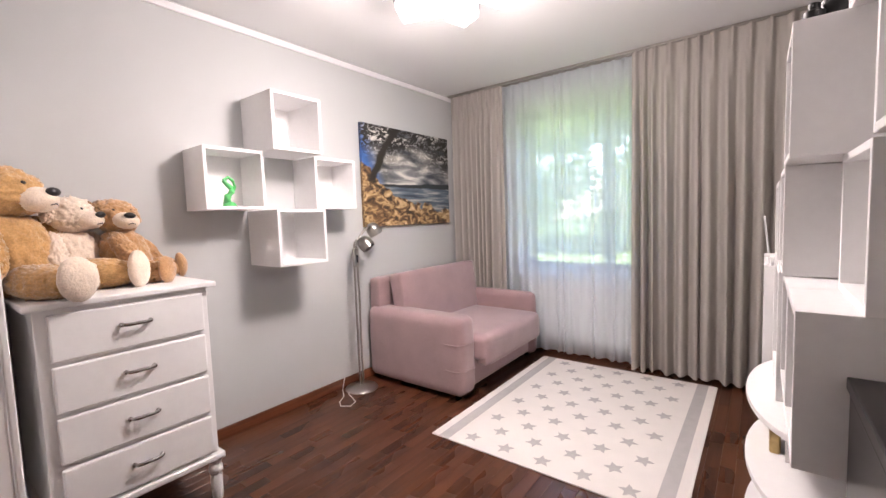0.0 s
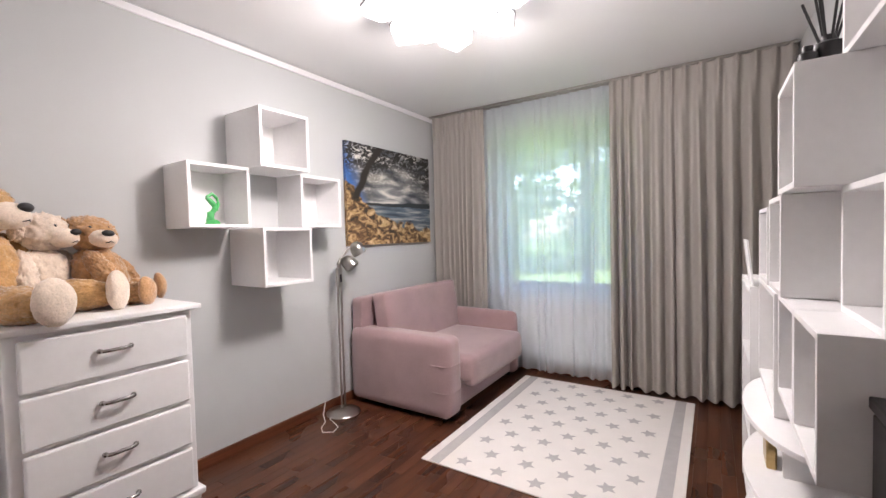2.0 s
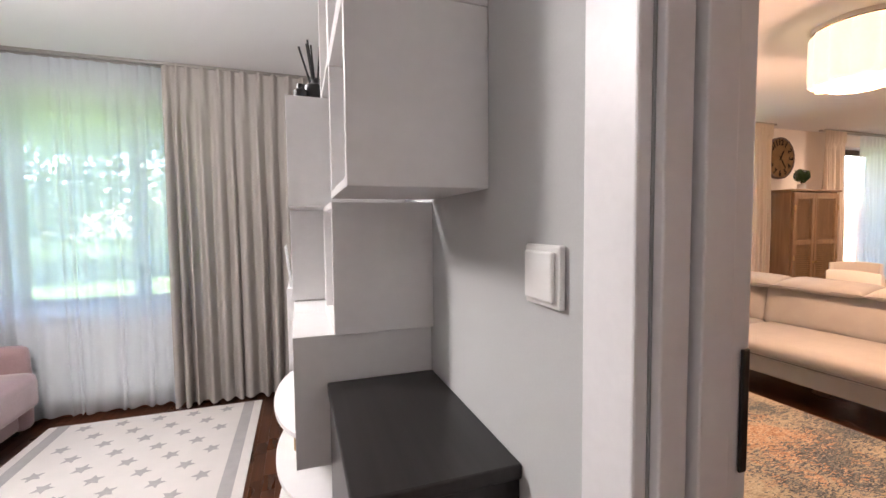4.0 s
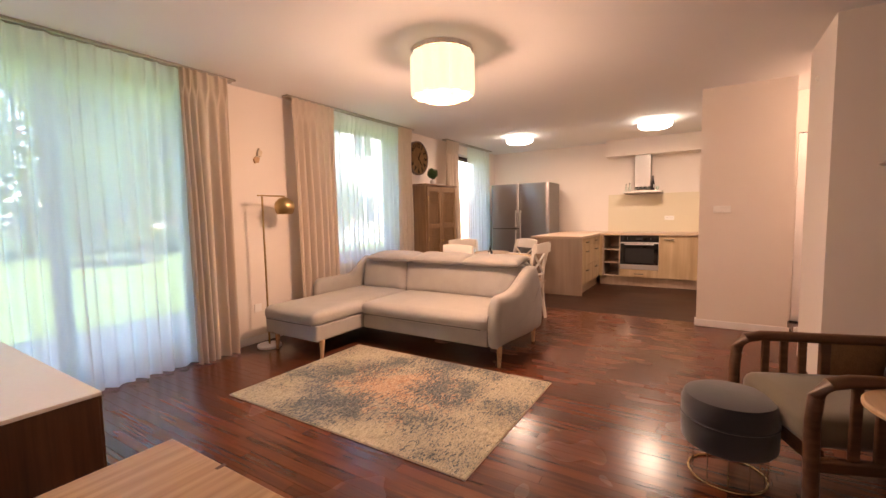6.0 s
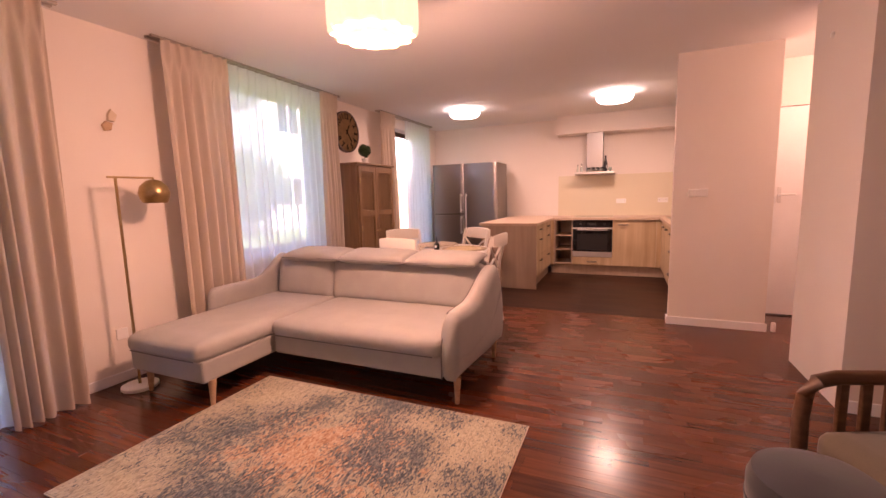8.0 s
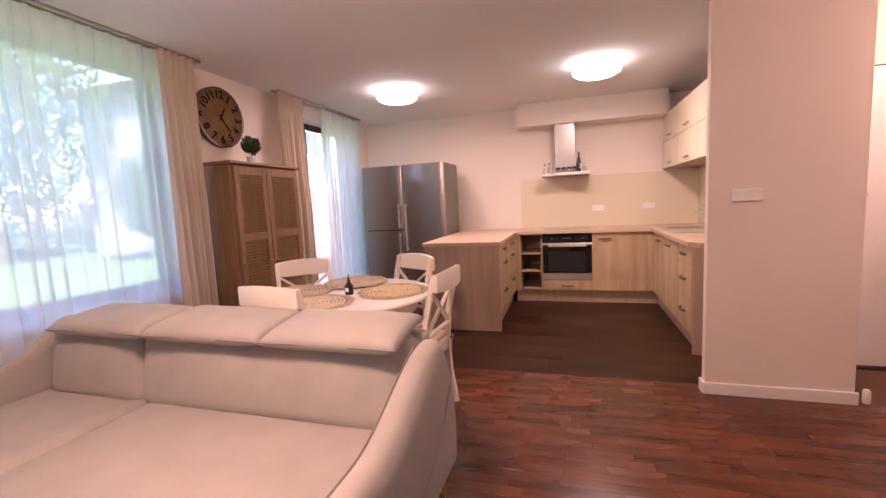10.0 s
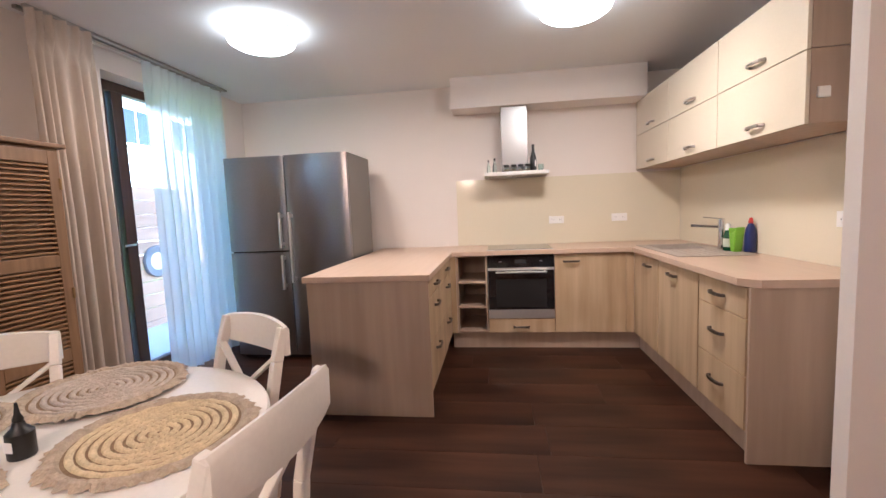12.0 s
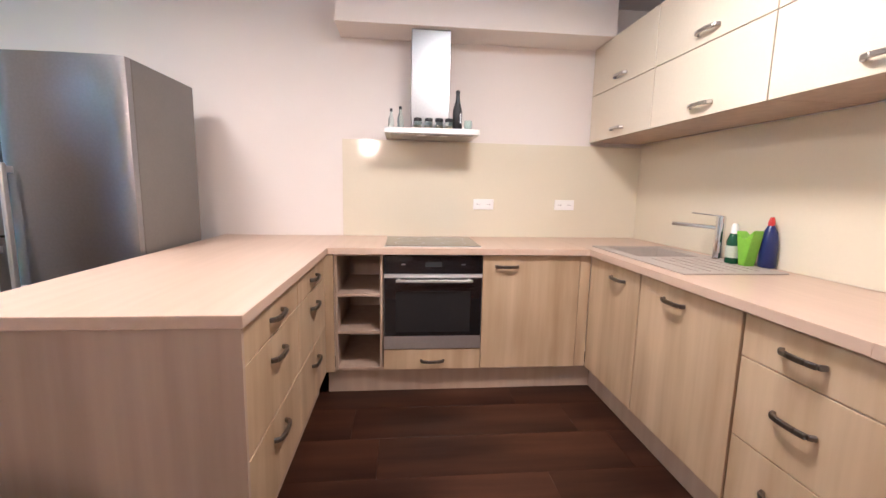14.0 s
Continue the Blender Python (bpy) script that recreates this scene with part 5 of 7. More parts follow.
# brass floor lamp by the wall
bl = thing("brass_floor_lamp", (3.47, 4.03, 0), "brass floor lamp with a globe head and marble base", "floor lamp")
part("base", L([(0.11, 0), (0.115, 0.004), (0.115, 0.024), (0.10, 0.03)], (3.47, 4.03, 0), 36), WHITE, bl, "white marble foot", True)
part("pole", T([(3.47, 4.03, 0.03), (3.47, 4.03, 1.50)], 0.009, 12), BRASS, bl, smooth=True)
part("arm", T([(3.42, 4.03, 1.495), (3.70, 4.00, 1.495)], 0.007, 10), BRASS, bl, smooth=True)
part("drop", T([(3.70, 4.00, 1.50), (3.70, 4.00, 1.46)], 0.006, 8), BRASS, bl)
part("globe_shade", L([(0.012, 0.10), (0.05, 0.088), (0.088, 0.05), (0.10, 0.0), (0.09, -0.045), (0.075, -0.07), (0.07, -0.065), (0.085, -0.03)], (3.70, 4.00, 1.385), 32, False), BRASS, bl, "polished brass globe", True)

# wall sconce-like ornament
orn = thing("wall_ornament", (3.60, 4.25, 1.92), "small pale wooden butterfly-shaped wall ornament", "wall ornament")
part("wing", prism(bmesh.new(), [(3.56, 1.83), (3.60, 1.84), (3.615, 1.89), (3.57, 1.90), (3.545, 1.87)], "y", 4.235, 4.2595, 0.004), OAK, orn)
part("wing", prism(bmesh.new(), [(3.585, 1.905), (3.625, 1.90), (3.645, 1.95), (3.61, 1.985), (3.59, 1.95)], "y", 4.23, 4.2595, 0.004), CREAM_SEAT, orn)

for nm, x, z, w in (("wall_socket", 3.515, 0.36, 0.08), ):
    sk = thing(nm, (x, NORTH, z), "white double wall socket above the skirting", "socket")
    part("plate", B((x - w / 2, NORTH - 0.011, z - 0.04), (x + w / 2, NORTH - 0.0005, z + 0.04), 0.003), WHITE_PLASTIC, sk)
    part("well", L([(0.021, 0), (0.021, 0.001)], (0, 0, 0), 20), WHITE, sk).location = (0, -0.0125, 0)

# wall clock with numerals
clk = thing("wall_clock", (6.385, 4.235, 1.905), "large round wooden wall clock with dark numerals", "clock")
CC = Vector((6.388, 4.225, 2.173))


def disc_y(rings, n=64):
    bm = lathe(bmesh.new(), rings, (0, 0, 0), n)
    bmesh.ops.transform(bm, matrix=Matrix.Translation(CC) @ Euler((radians(90), 0, 0)).to_matrix().to_4x4(), verts=bm.verts[:])
    return bm


part("dial", disc_y([(0.248, -0.034), (0.248, 0.006)]), mat("worn_clock_board", (0.165, 0.098, 0.042), 0.8, vary=0.25, scale=9, bump=0.2, fine=60, spec=0.15), clk)
bm = lathe(bmesh.new(), [(0.243, -0.034), (0.262, -0.034), (0.262, 0.014), (0.243, 0.014), (0.243, -0.034)], (0, 0, 0), 64, False)
bmesh.ops.transform(bm, matrix=Matrix.Translation(CC) @ Euler((radians(90), 0, 0)).to_matrix().to_4x4(), verts=bm.verts[:])
part("rim", bm, WALNUT, clk, "dark wooden rim", True)
for k in range(1, 13):
    a = radians(90 - 30 * k)
    mtx = Matrix.Translation(CC + Vector((0.195 * math.cos(a), -0.0075, 0.195 * math.sin(a)))) @ Euler((radians(90), 0, 0)).to_matrix().to_4x4() @ Matrix.Rotation(a + radians(90 if 4 <= k <= 8 else -90), 4, "Z")
    part("numeral", lettering(str(k), 0.098, mtx), MATT_BLACK, clk)
for ang, ln, w in ((62, 0.10, 0.014), (-52, 0.15, 0.010)):
    a = radians(ang)
    d = Vector((math.cos(a), 0, math.sin(a)))
    part("hand", bar(bmesh.new(), CC + Vector((0, -0.012, 0)) - d * 0.03, CC + Vector((0, -0.012, 0)) + d * ln, w, 0.003, 0.001), MATT_BLACK, clk)

# tall cabinet with louvred doors
TX0, TX1, TY0, TY1, TH = 6.065, 6.955, 3.865, 4.245, 1.75
tc = thing("tall_cabinet", (6.51, 4.05, 0), "tall light brown wooden cabinet with two louvred doors", "cabinet")
part("carcass", B((TX0 + 0.012, TY0 + 0.03, 0.0), (TX1 - 0.012, TY1, TH - 0.025), 0.004), OAK_Z, tc)
part("top", B((TX0 - 0.008, TY0 - 0.008, TH - 0.025), (TX1 + 0.008, TY1, TH), 0.006), OAK_Z, tc)
for x0, x1 in ((TX0 + 0.03, 6.475), (6.483, TX1 - 0.04)):
    d = part("door", bmesh.new(), OAK_Z, tc)
    bm = bmesh.new()
    y0, y1 = TY0, TY0 + 0.026
    box(bm, (x0, y0, 0.08), (x0 + 0.055, y1, TH - 0.045), 0.003)
    box(bm, (x1 - 0.055, y0, 0.08), (x1, y1, TH - 0.045), 0.003)
    for z in (0.08, 0.56, 1.08, TH - 0.115):
        box(bm, (x0 + 0.055, y0, z), (x1 - 0.055, y1, z + 0.07), 0.003)
    bmesh.ops.translate(bm, vec=-Vector(root_place(tc)), verts=bm.verts[:])
    bm.to_mesh(d.data)
    bm.free()
    for za, zb in ((0.15, 0.56), (0.63, 1.08), (1.15, TH - 0.115)):
        n = int((zb - za) / 0.0245)
        for k in range(n):
            z = za + (k + 0.5) * (zb - za) / n
            s = bar(bmesh.new(), (x0 + 0.056, y0 + 0.013, z), (x1 - 0.056, y0 + 0.013, z), 0.0225, 0.009, 0)
            part("slat", s, RATTAN, d)
    kx = x1 - 0.025 if x1 < 6.6 else x0 + 0.025
    part("knob", L([(0.006, 0), (0.007, 0.012), (0.012, 0.018), (0.010, 0.026)], (kx, y0 - 0.012, 0.86), 14), BRASS, d, "small brass knob", True)
for z in (0.35, 0.9, 1.5):
    part("hinge", T([(TX0 + 0.046, TY0 - 0.004, z), (TX0 + 0.046, TY0 - 0.004, z + 0.06)], 0.007, 8), BRASS, tc)
    part("hinge", T([(TX1 - 0.046, TY0 - 0.004, z), (TX1 - 0.046, TY0 - 0.004, z + 0.06)], 0.007, 8), BRASS, tc)

# small potted plant on the cabinet
pl = thing("potted_plant", (6.54, 4.06, TH), "small clipped green plant in a white pot", "plant")
part("pot", L([(0.036, 0), (0.039, 0.003), (0.046, 0.080), (0.042, 0.080), (0.039, 0.070)], (6.54, 4.06, TH), 24), WHITE, pl, smooth=True)
part("stem", T([(6.54, 4.06, TH + 0.04), (6.54, 4.06, TH + 0.16)], 0.006, 8), BARK, pl)


def leaf_cloud(centre, radii, count, size, seed):
    """Many small leaves scattered through an uneven crown."""
    rnd = random.Random(seed)
    verts, faces = [], []
    while len(faces) < count:
        p = Vector((rnd.uniform(-1, 1), rnd.uniform(-1, 1), rnd.uniform(-1, 1)))
        if p.length > 1 or p.length < 0.35:
            continue
        q = Vector([p[i] * radii[i] for i in range(3)])
        k = noise.noise(q * (1.6 / max(radii)) + Vector((seed, 0, 0)))
        if k < -0.18:
            continue
        q *= 1 + 0.28 * k
        a = Vector((rnd.gauss(0, 1), rnd.gauss(0, 1), rnd.gauss(0, 1))).normalized()
        b_ = a.cross(Vector((rnd.gauss(0, 1), rnd.gauss(0, 1), rnd.gauss(0, 1)))).normalized()
        s = size * rnd.uniform(0.6, 1.3)
        o = Vector(centre) + q
        i = len(verts)
        verts += [o - a * s, o + b_ * s * 0.45, o + a * s, o - b_ * s * 0.45]
        faces.append((i, i + 1, i + 2, i + 3))
    bm = bmesh.new()
    vs = [bm.verts.new(v) for v in verts]
    for f in faces:
        bm.faces.new([vs[i] for i in f])
    return bm


part("crown", leaf_cloud((6.54, 4.06, TH + 0.185), (0.084, 0.084, 0.078), 1400, 0.012, 4), LEAF, pl)

# round dining table
DC = (5.756, 2.69)
tb = thing("dining_table", (DC[0], DC[1], 0), "white round pedestal dining table", "table")
part("tabletop", L([(0.535, 0.715), (0.553, 0.722), (0.557, 0.735), (0.550, 0.746), (0.535, 0.748)], (DC[0], DC[1], 0), 72), CHAIR_WHITE, tb, smooth=True)
part("apron", lathe(bmesh.new(), [(0.46, 0.64), (0.46, 0.715), (0.44, 0.715), (0.44, 0.64), (0.46, 0.64)], (DC[0], DC[1], 0), 56, False), CHAIR_WHITE, tb, smooth=True)
part("pedestal", L([(0.05, 0.12), (0.07, 0.16), (0.055, 0.22), (0.045, 0.40), (0.06, 0.52), (0.045, 0.58), (0.08, 0.66), (0.20, 0.70), (0.20, 0.715)], (DC[0], DC[1], 0), 32), CHAIR_WHITE, tb, smooth=True)
for k in range(4):
    a = math.pi / 4 + k * math.pi / 2
    d = Vector((math.cos(a), math.sin(a), 0))
    c = Vector((DC[0], DC[1], 0))
    part("foot", T([c + d * 0.04 + Vector((0, 0, 0.17)), c + d * 0.16 + Vector((0, 0, 0.12)), c + d * 0.27 + Vector((0, 0, 0.05)), c + d * 0.33 + Vector((0, 0, 0.02))], 0.034, 12, 0.02), CHAIR_WHITE, tb, smooth=True)


def place_mat(x, y, material, label, seed, lift=0.0):
    """Braided rings sewn flat with open gaps between them, and a wavy frayed rim."""
    zt = 0.7485 + lift
    p = thing("place_mat", (x, y, zt), label, "place mat", "round place mats on the dining table")
    rnd = random.Random(seed)
    part("backing", L([(0.205, 0.0004), (0.205, 0.0022)], (x, y, zt), 48), JUTE_DARK, p, "darker woven ground")
    for k in range(8):
        r = 0.016 + k * 0.0236
        bm = lathe(bmesh.new(), [(r - 0.0085, 0.0022), (r - 0.006, 0.0065), (r, 0.0085), (r + 0.006, 0.0065), (r + 0.0085, 0.0022), (r - 0.0085, 0.0022)], (x, y, zt), 96, False)
        n = max(8, int(r * 420))
        for v in bm.verts:
            a = math.atan2(v.co.y - y, v.co.x - x)
            v.co.z += 0.0016 * math.sin(n * a) * (v.co.z > zt + 0.004)
            w = 1 + 0.012 * math.sin(3 * a + seed + k)
            v.co.x, v.co.y = x + (v.co.x - x) * w, y + (v.co.y - y) * w
        part("braid_ring", bm, material, p, smooth=True)
    bm = bmesh.new()
    n = 150
    ring = []
    for i in range(n):
        a = 2 * math.pi * i / n
        r = 0.240 + 0.004 * math.sin(7 * a + seed) + rnd.uniform(-0.010, 0.008)
        row = []
        for q, h in ((0.196, 0.0022), (0.205, 0.0085 + rnd.uniform(0, 0.004)), (0.222, 0.0075 + rnd.uniform(0, 0.007)), (r, 0.0005 + rnd.uniform(0, 0.005))):
            row.append(bm.verts.new((x + q * math.cos(a), y + q * math.sin(a), zt + h)))
        ring.append(row)
    for i in range(n):
        p0, q0 = ring[i], ring[(i + 1) % n]
        for k in range(3):
            bm.faces.new((p0[k], q0[k], q0[k + 1], p0[k + 1]))
    part("frayed_rim", bm, JUTE, p, "brown frayed braid")
    return p


place_mat(5.445, 2.755, JUTE_PALE, "pale round braided jute place mat with a frayed rim", 1)
place_mat(5.835, 2.405, JUTE_YELLOW, "pale yellow round braided jute place mat", 2)
place_mat(5.735, 3.085, JUTE_GREY, "greyish round braided jute place mat with a frayed rim", 3, 0.004)
place_mat(6.085, 2.82, JUTE_GREY, "greyish brown round braided jute place mat", 4, 0.008)
pb = thing("oil_bottle", (5.715, 2.668, 0.7495), "small black bottle with a stopper and white label", "bottle")
part("body", L([(0.026, 0.0), (0.028, 0.003), (0.028, 0.062), (0.014, 0.076), (0.011, 0.088)], (5.715, 2.668, 0.7495), 24), BLACK_PLASTIC, pb, smooth=True)
part("stopper", L([(0.009, 0.088), (0.011, 0.094), (0.006, 0.108), (0.003, 0.135)], (5.715, 2.668, 0.7495), 16), BLACK_PLASTIC, pb, smooth=True)
part("label", B((5.6865, 2.656, 0.772), (5.6872, 2.680, 0.798)), PAPER, pb, "white paper label")

# dining chairs: built once facing +y
ch = thing("dining_chair", (0, 0, 0), "white wooden dining chair with a crossed back", "chair", "chairs round the dining table")
part("seat", S((-0.215, -0.20, 0.425), (0.215, 0.225, 0.455), 0.014, (0, 0, 0.0), 6), CHAIR_WHITE, ch, smooth=True)
part("seat_cushion", S((-0.20, -0.19, 0.452), (0.20, 0.21, 0.49), 0.018, (0, 0, 0.006), 8), CREAM_SEAT, ch, "cream tied seat pad", 2)
part("seat_frame", box(box(box(box(bmesh.new(), (-0.20, 0.185, 0.37), (0.20, 0.208, 0.426), 0.004), (-0.20, -0.195, 0.37), (0.20, -0.172, 0.426), 0.004), (-0.205, -0.172, 0.37), (-0.182, 0.185, 0.426), 0.004), (0.182, -0.172, 0.37), (0.205, 0.185, 0.426), 0.004), CHAIR_WHITE, ch)
for s in (-1, 1):
    part("front_leg", bar(bmesh.new(), (s * 0.188, 0.19, 0), (s * 0.188, 0.19, 0.425), 0.036, 0.036, 0.006), CHAIR_WHITE, ch)
    bm = bmesh.new()
    pts = [(s * 0.186, -0.235, 0), (s * 0.188, -0.20, 0.22), (s * 0.190, -0.188, 0.43), (s * 0.189, -0.205, 0.62), (s * 0.190, -0.247, 0.81), (s * 0.191, -0.280, 0.92)]
    for p, q in zip(pts, pts[1:]):
        bar(bm, p, q, 0.030, 0.036, 0.005)
    part("back_leg", bm, CHAIR_WHITE, ch)
    part("side_stretcher", bar(bmesh.new(), (s * 0.188, -0.205, 0.20), (s * 0.188, 0.19, 0.20), 0.018, 0.026, 0.004), CHAIR_WHITE, ch)
    part("cross_bar", bar(bmesh.new(), (s * 0.178, -0.206, 0.56), (-s * 0.180, -0.246, 0.82), 0.026, 0.014, 0.003), CHAIR_WHITE, ch)
part("cross_stretcher", bar(bmesh.new(), (-0.188, 0.0, 0.20), (0.188, 0.0, 0.20), 0.018, 0.024, 0.004), CHAIR_WHITE, ch)
bm = bmesh.new()
rows = []
for i in range(17):
    u = -1 + i / 8
    x, yb, zt = 0.205 * u, -0.283 - 0.028 * (1 - u * u), 0.925 + 0.016 * (1 - u * u)
    zl = 0.815 + 0.008 * u * u
    rows.append([bm.verts.new((x, yb + d, z)) for d, z in ((-0.010, zl), (-0.012, zt - 0.012), (-0.004, zt), (0.008, zt - 0.004), (0.014, zl + 0.01), (0.010, zl))])
for p, q in zip(rows, rows[1:]):
    for j in range(6):
        bm.faces.new((p[j], p[(j + 1) % 6], q[(j + 1) % 6], q[j]))
bm.faces.new(rows[0][::-1])
bm.faces.new(rows[-1])
part("top_rail", bm, CHAIR_WHITE, ch, smooth=True)
part("low_rail", bar(bmesh.new(), (-0.19, -0.208, 0.55), (0.19, -0.208, 0.55), 0.03, 0.018, 0.004), CHAIR_WHITE, ch)
for s in (-1, 1):
    part("tie", T([(s * 0.185, -0.18, 0.46), (s * 0.20, -0.225, 0.455), (s * 0.215, -0.21, 0.41), (s * 0.208, -0.205, 0.35)], 0.006, 6), CREAM_SEAT, ch)
ch.location, ch.rotation_euler = (5.69, 2.25, 0), (0, 0, radians(-4))
copy_thing(ch, pose(6.07, 2.555, 0, 0, 0, 61))
copy_thing(ch, pose(5.83, 3.065, 0, 0, 0, 130))
copy_thing(ch, pose(5.36, 2.745, 0, 0, 0, -97))

# sitting corner: armchair, stool, side table, lamp
ac = thing("armchair", (0, 0, 0), "walnut slatted armchair with olive velvet cushions", "armchair")
part("seat", S((-0.27, -0.30, 0.30), (0.27, 0.36, 0.44), 0.05, (0, 0.006, 0.012), 10), OLIVE, ac, smooth=2)
bm = S((-0.27, -0.07, 0.0), (0.27, 0.07, 0.48), 0.05, (0, 0.02, 0), 10)
bmesh.ops.transform(bm, matrix=Matrix.Translation((0, -0.31, 0.40)) @ Euler((radians(14), 0, 0)).to_matrix().to_4x4(), verts=bm.verts[:])
part("back_cushion", bm, OLIVE, ac, smooth=2)
part("front_rail", B((-0.28, 0.30, 0.24), (0.28, 0.34, 0.31), 0.008), CHAIR_WOOD, ac)
part("rear_rail", B((-0.28, -0.34, 0.24), (0.28, -0.30, 0.31), 0.008), CHAIR_WOOD, ac)
for s in (-1, 1):
    x = s * 0.31
    bm = tube(bmesh.new(), [(x, 0.36, 0.0), (x, 0.37, 0.45), (x, 0.36, 0.54), (x, 0.32, 0.595), (x, 0.25, 0.61), (x, -0.36, 0.60)], 0.027, 12)
    part("arm_bow", bm, CHAIR_WOOD, ac, smooth=True)
    part("back_leg", bar(bmesh.new(), (x, -0.34, 0), (x, -0.40, 0.66), 0.05, 0.05, 0.008), CHAIR_WOOD, ac)
    part("side_rail", bar(bmesh.new(), (x, -0.34, 0.27), (x, 0.36, 0.27), 0.04, 0.05, 0.008), CHAIR_WOOD, ac)
    for k in range(3):
        y = 0.055 + k * 0.085
        part("slat", bar(bmesh.new(), (x, y, 0.28), (x, y, 0.60), 0.020, 0.036, 0.005), CHAIR_WOOD, ac)
    part("post", bar(bmesh.new(), (x, -0.045, 0.28), (x, -0.045, 0.60), 0.030, 0.045, 0.005), CHAIR_WOOD, ac)
    part("side_panel", B((x - 0.008, -0.33, 0.29), (x + 0.008, -0.06, 0.59), 0.003), RATTAN, ac, "woven cane panel")
part("back_panel", bar(bmesh.new(), (0, -0.40, 0.30), (0, -0.46, 0.84), 0.58, 0.03, 0.008), RATTAN, ac, "woven cane back")
ac.location, ac.rotation_euler = (3.44, -0.23, 0), (0, 0, radians(21))

st = thing("velvet_stool", (3.28, 0.26, 0), "round charcoal velvet stool on a gold wire base", "stool")

part("cushion", L([(0.185, 0.165), (0.196, 0.18), (0.198, 0.27), (0.194, 0.292), (0.198, 0.30), (0.198, 0.36), (0.185, 0.395), (0.13, 0.412), (0.0, 0.416)], (3.28, 0.26, 0), 48), GREY_VELVET, st, smooth=True)
part("piping", lathe(bmesh.new(), [(0.195, 0.288), (0.201, 0.293), (0.195, 0.298), (0.192, 0.293), (0.195, 0.288)], (3.28, 0.26, 0), 48, False), GREY_VELVET, st, smooth=True)
for z, r in ((0.006, 0.16), (0.160, 0.16)):
    part("ring", T([(3.28 + r * math.cos(2 * math.pi * k / 40), 0.26 + r * math.sin(2 * math.pi * k / 40), z) for k in range(41)], 0.0055, 8), GOLD, st, smooth=True)
for k in range(12):
    a = 2 * math.pi * k / 12
    part("wire", T([(3.28 + 0.16 * math.cos(a), 0.26 + 0.16 * math.sin(a), 0.006), (3.28 + 0.16 * math.cos(a), 0.26 + 0.16 * math.sin(a), 0.162)], 0.003, 6), GOLD, st)

sd = thing("side_table", (2.90, -0.32, 0), "small round light wood side table on thin legs", "side table")
part("top", L([(0.205, 0.575), (0.215, 0.582), (0.215, 0.592), (0.208, 0.598)], (2.90, -0.32, 0), 48), OAK, sd, smooth=True)
for k in range(3):
    a = 2.2 + 2 * math.pi * k / 3
    part("leg", T([(2.90 + 0.19 * math.cos(a), -0.32 + 0.19 * math.sin(a), 0), (2.90 + 0.13 * math.cos(a), -0.32 + 0.13 * math.sin(a), 0.578)], 0.010, 10), BRASS, sd, smooth=True)

rl = thing("reading_lamp", (3.35, -0.95, 0), "dark metal floor lamp with a wide domed shade", "floor lamp")
part("base", L([(0.15, 0), (0.15, 0.015), (0.02, 0.03)], (3.35, -0.95, 0), 36), NICKEL, rl, smooth=True)
part("pole", T([(3.35, -0.95, 0.02), (3.35, -0.95, 1.45), (3.34, -0.90, 1.62), (3.28, -0.70, 1.70), (3.22, -0.50, 1.62), (3.20, -0.46, 1.55)], 0.010, 12), NICKEL, rl, smooth=True)
part("shade", L([(0.03, 0.10), (0.10, 0.085), (0.19, 0.045), (0.25, 0.0), (0.245, -0.004), (0.18, 0.035), (0.09, 0.075)], (3.20, -0.44, 1.44), 40, False), NICKEL, rl, smooth=True)

# low table and sideboard by the partition
lt = thing("coffee_table", (1.36, 1.60, 0), "low table with a pale grained solid wood top", "table")
part("tabletop", B((1.03, 1.16, 0.415), (1.672, 2.07, 0.45), 0.006), OAK, lt)
part("crack", B((1.645, 1.72, 0.4495), (1.676, 1.735, 0.4515)), WALNUT, lt)
for x in (1.08, 1.62):
    for y in (1.21, 2.02):
        part("leg", bar(bmesh.new(), (x, y, 0), (x, y, 0.416), 0.05, 0.05, 0.006), OAK_Z, lt)
sb = thing("sideboard", (1.29, 3.1, 0), "brown wooden sideboard, its top coloured white for reflected light", "sideboard")
part("carcass", B((1.0, 2.40, 0.10), (1.565, 3.85, 0.585), 0.004), WALNUT, sb)
# white colour stands in for the light that the top reflects
part("top", B((0.999, 2.39, 0.585), (1.572, 3.86, 0.602), 0.003), WHITE, sb)
for k in range(3):
    y = 2.42 + k * 0.475
    d = part("door", B((1.5655, y, 0.12), (1.580, y + 0.465, 0.575), 0.003), WALNUT, sb)
    part("knob", L([(0.008, 0), (0.010, 0.02)], (1.589, y + 0.42, 0.34), 12), BRASS, d)
for x in (1.05, 1.50):
    for y in (2.5, 3.75):
        part("leg", T([(x, y, 0), (x, y, 0.105)], 0.016, 12, 0.022), WALNUT, sb)

# ---- switches on the pier ----
# three light switch rockers on one plate
ps = thing("thermostat", (6.283, 0.25, 1.27), "flat white triple light switch on the wall end", "light switch")
part("plate", B((6.262, 0.148, 1.244), (6.2848, 0.305, 1.318), 0.004), WHITE_PLASTIC, ps)
for k in range(3):
    part("rocker", B((6.2585, 0.1515 + k * 0.0505, 1.248), (6.2625, 0.2005 + k * 0.0505, 1.314), 0.001), WHITE_PLASTIC, ps)

# ---- kitchen ----
CT, CB = 0.915, 0.877          # worktop faces
PLX = 8.735


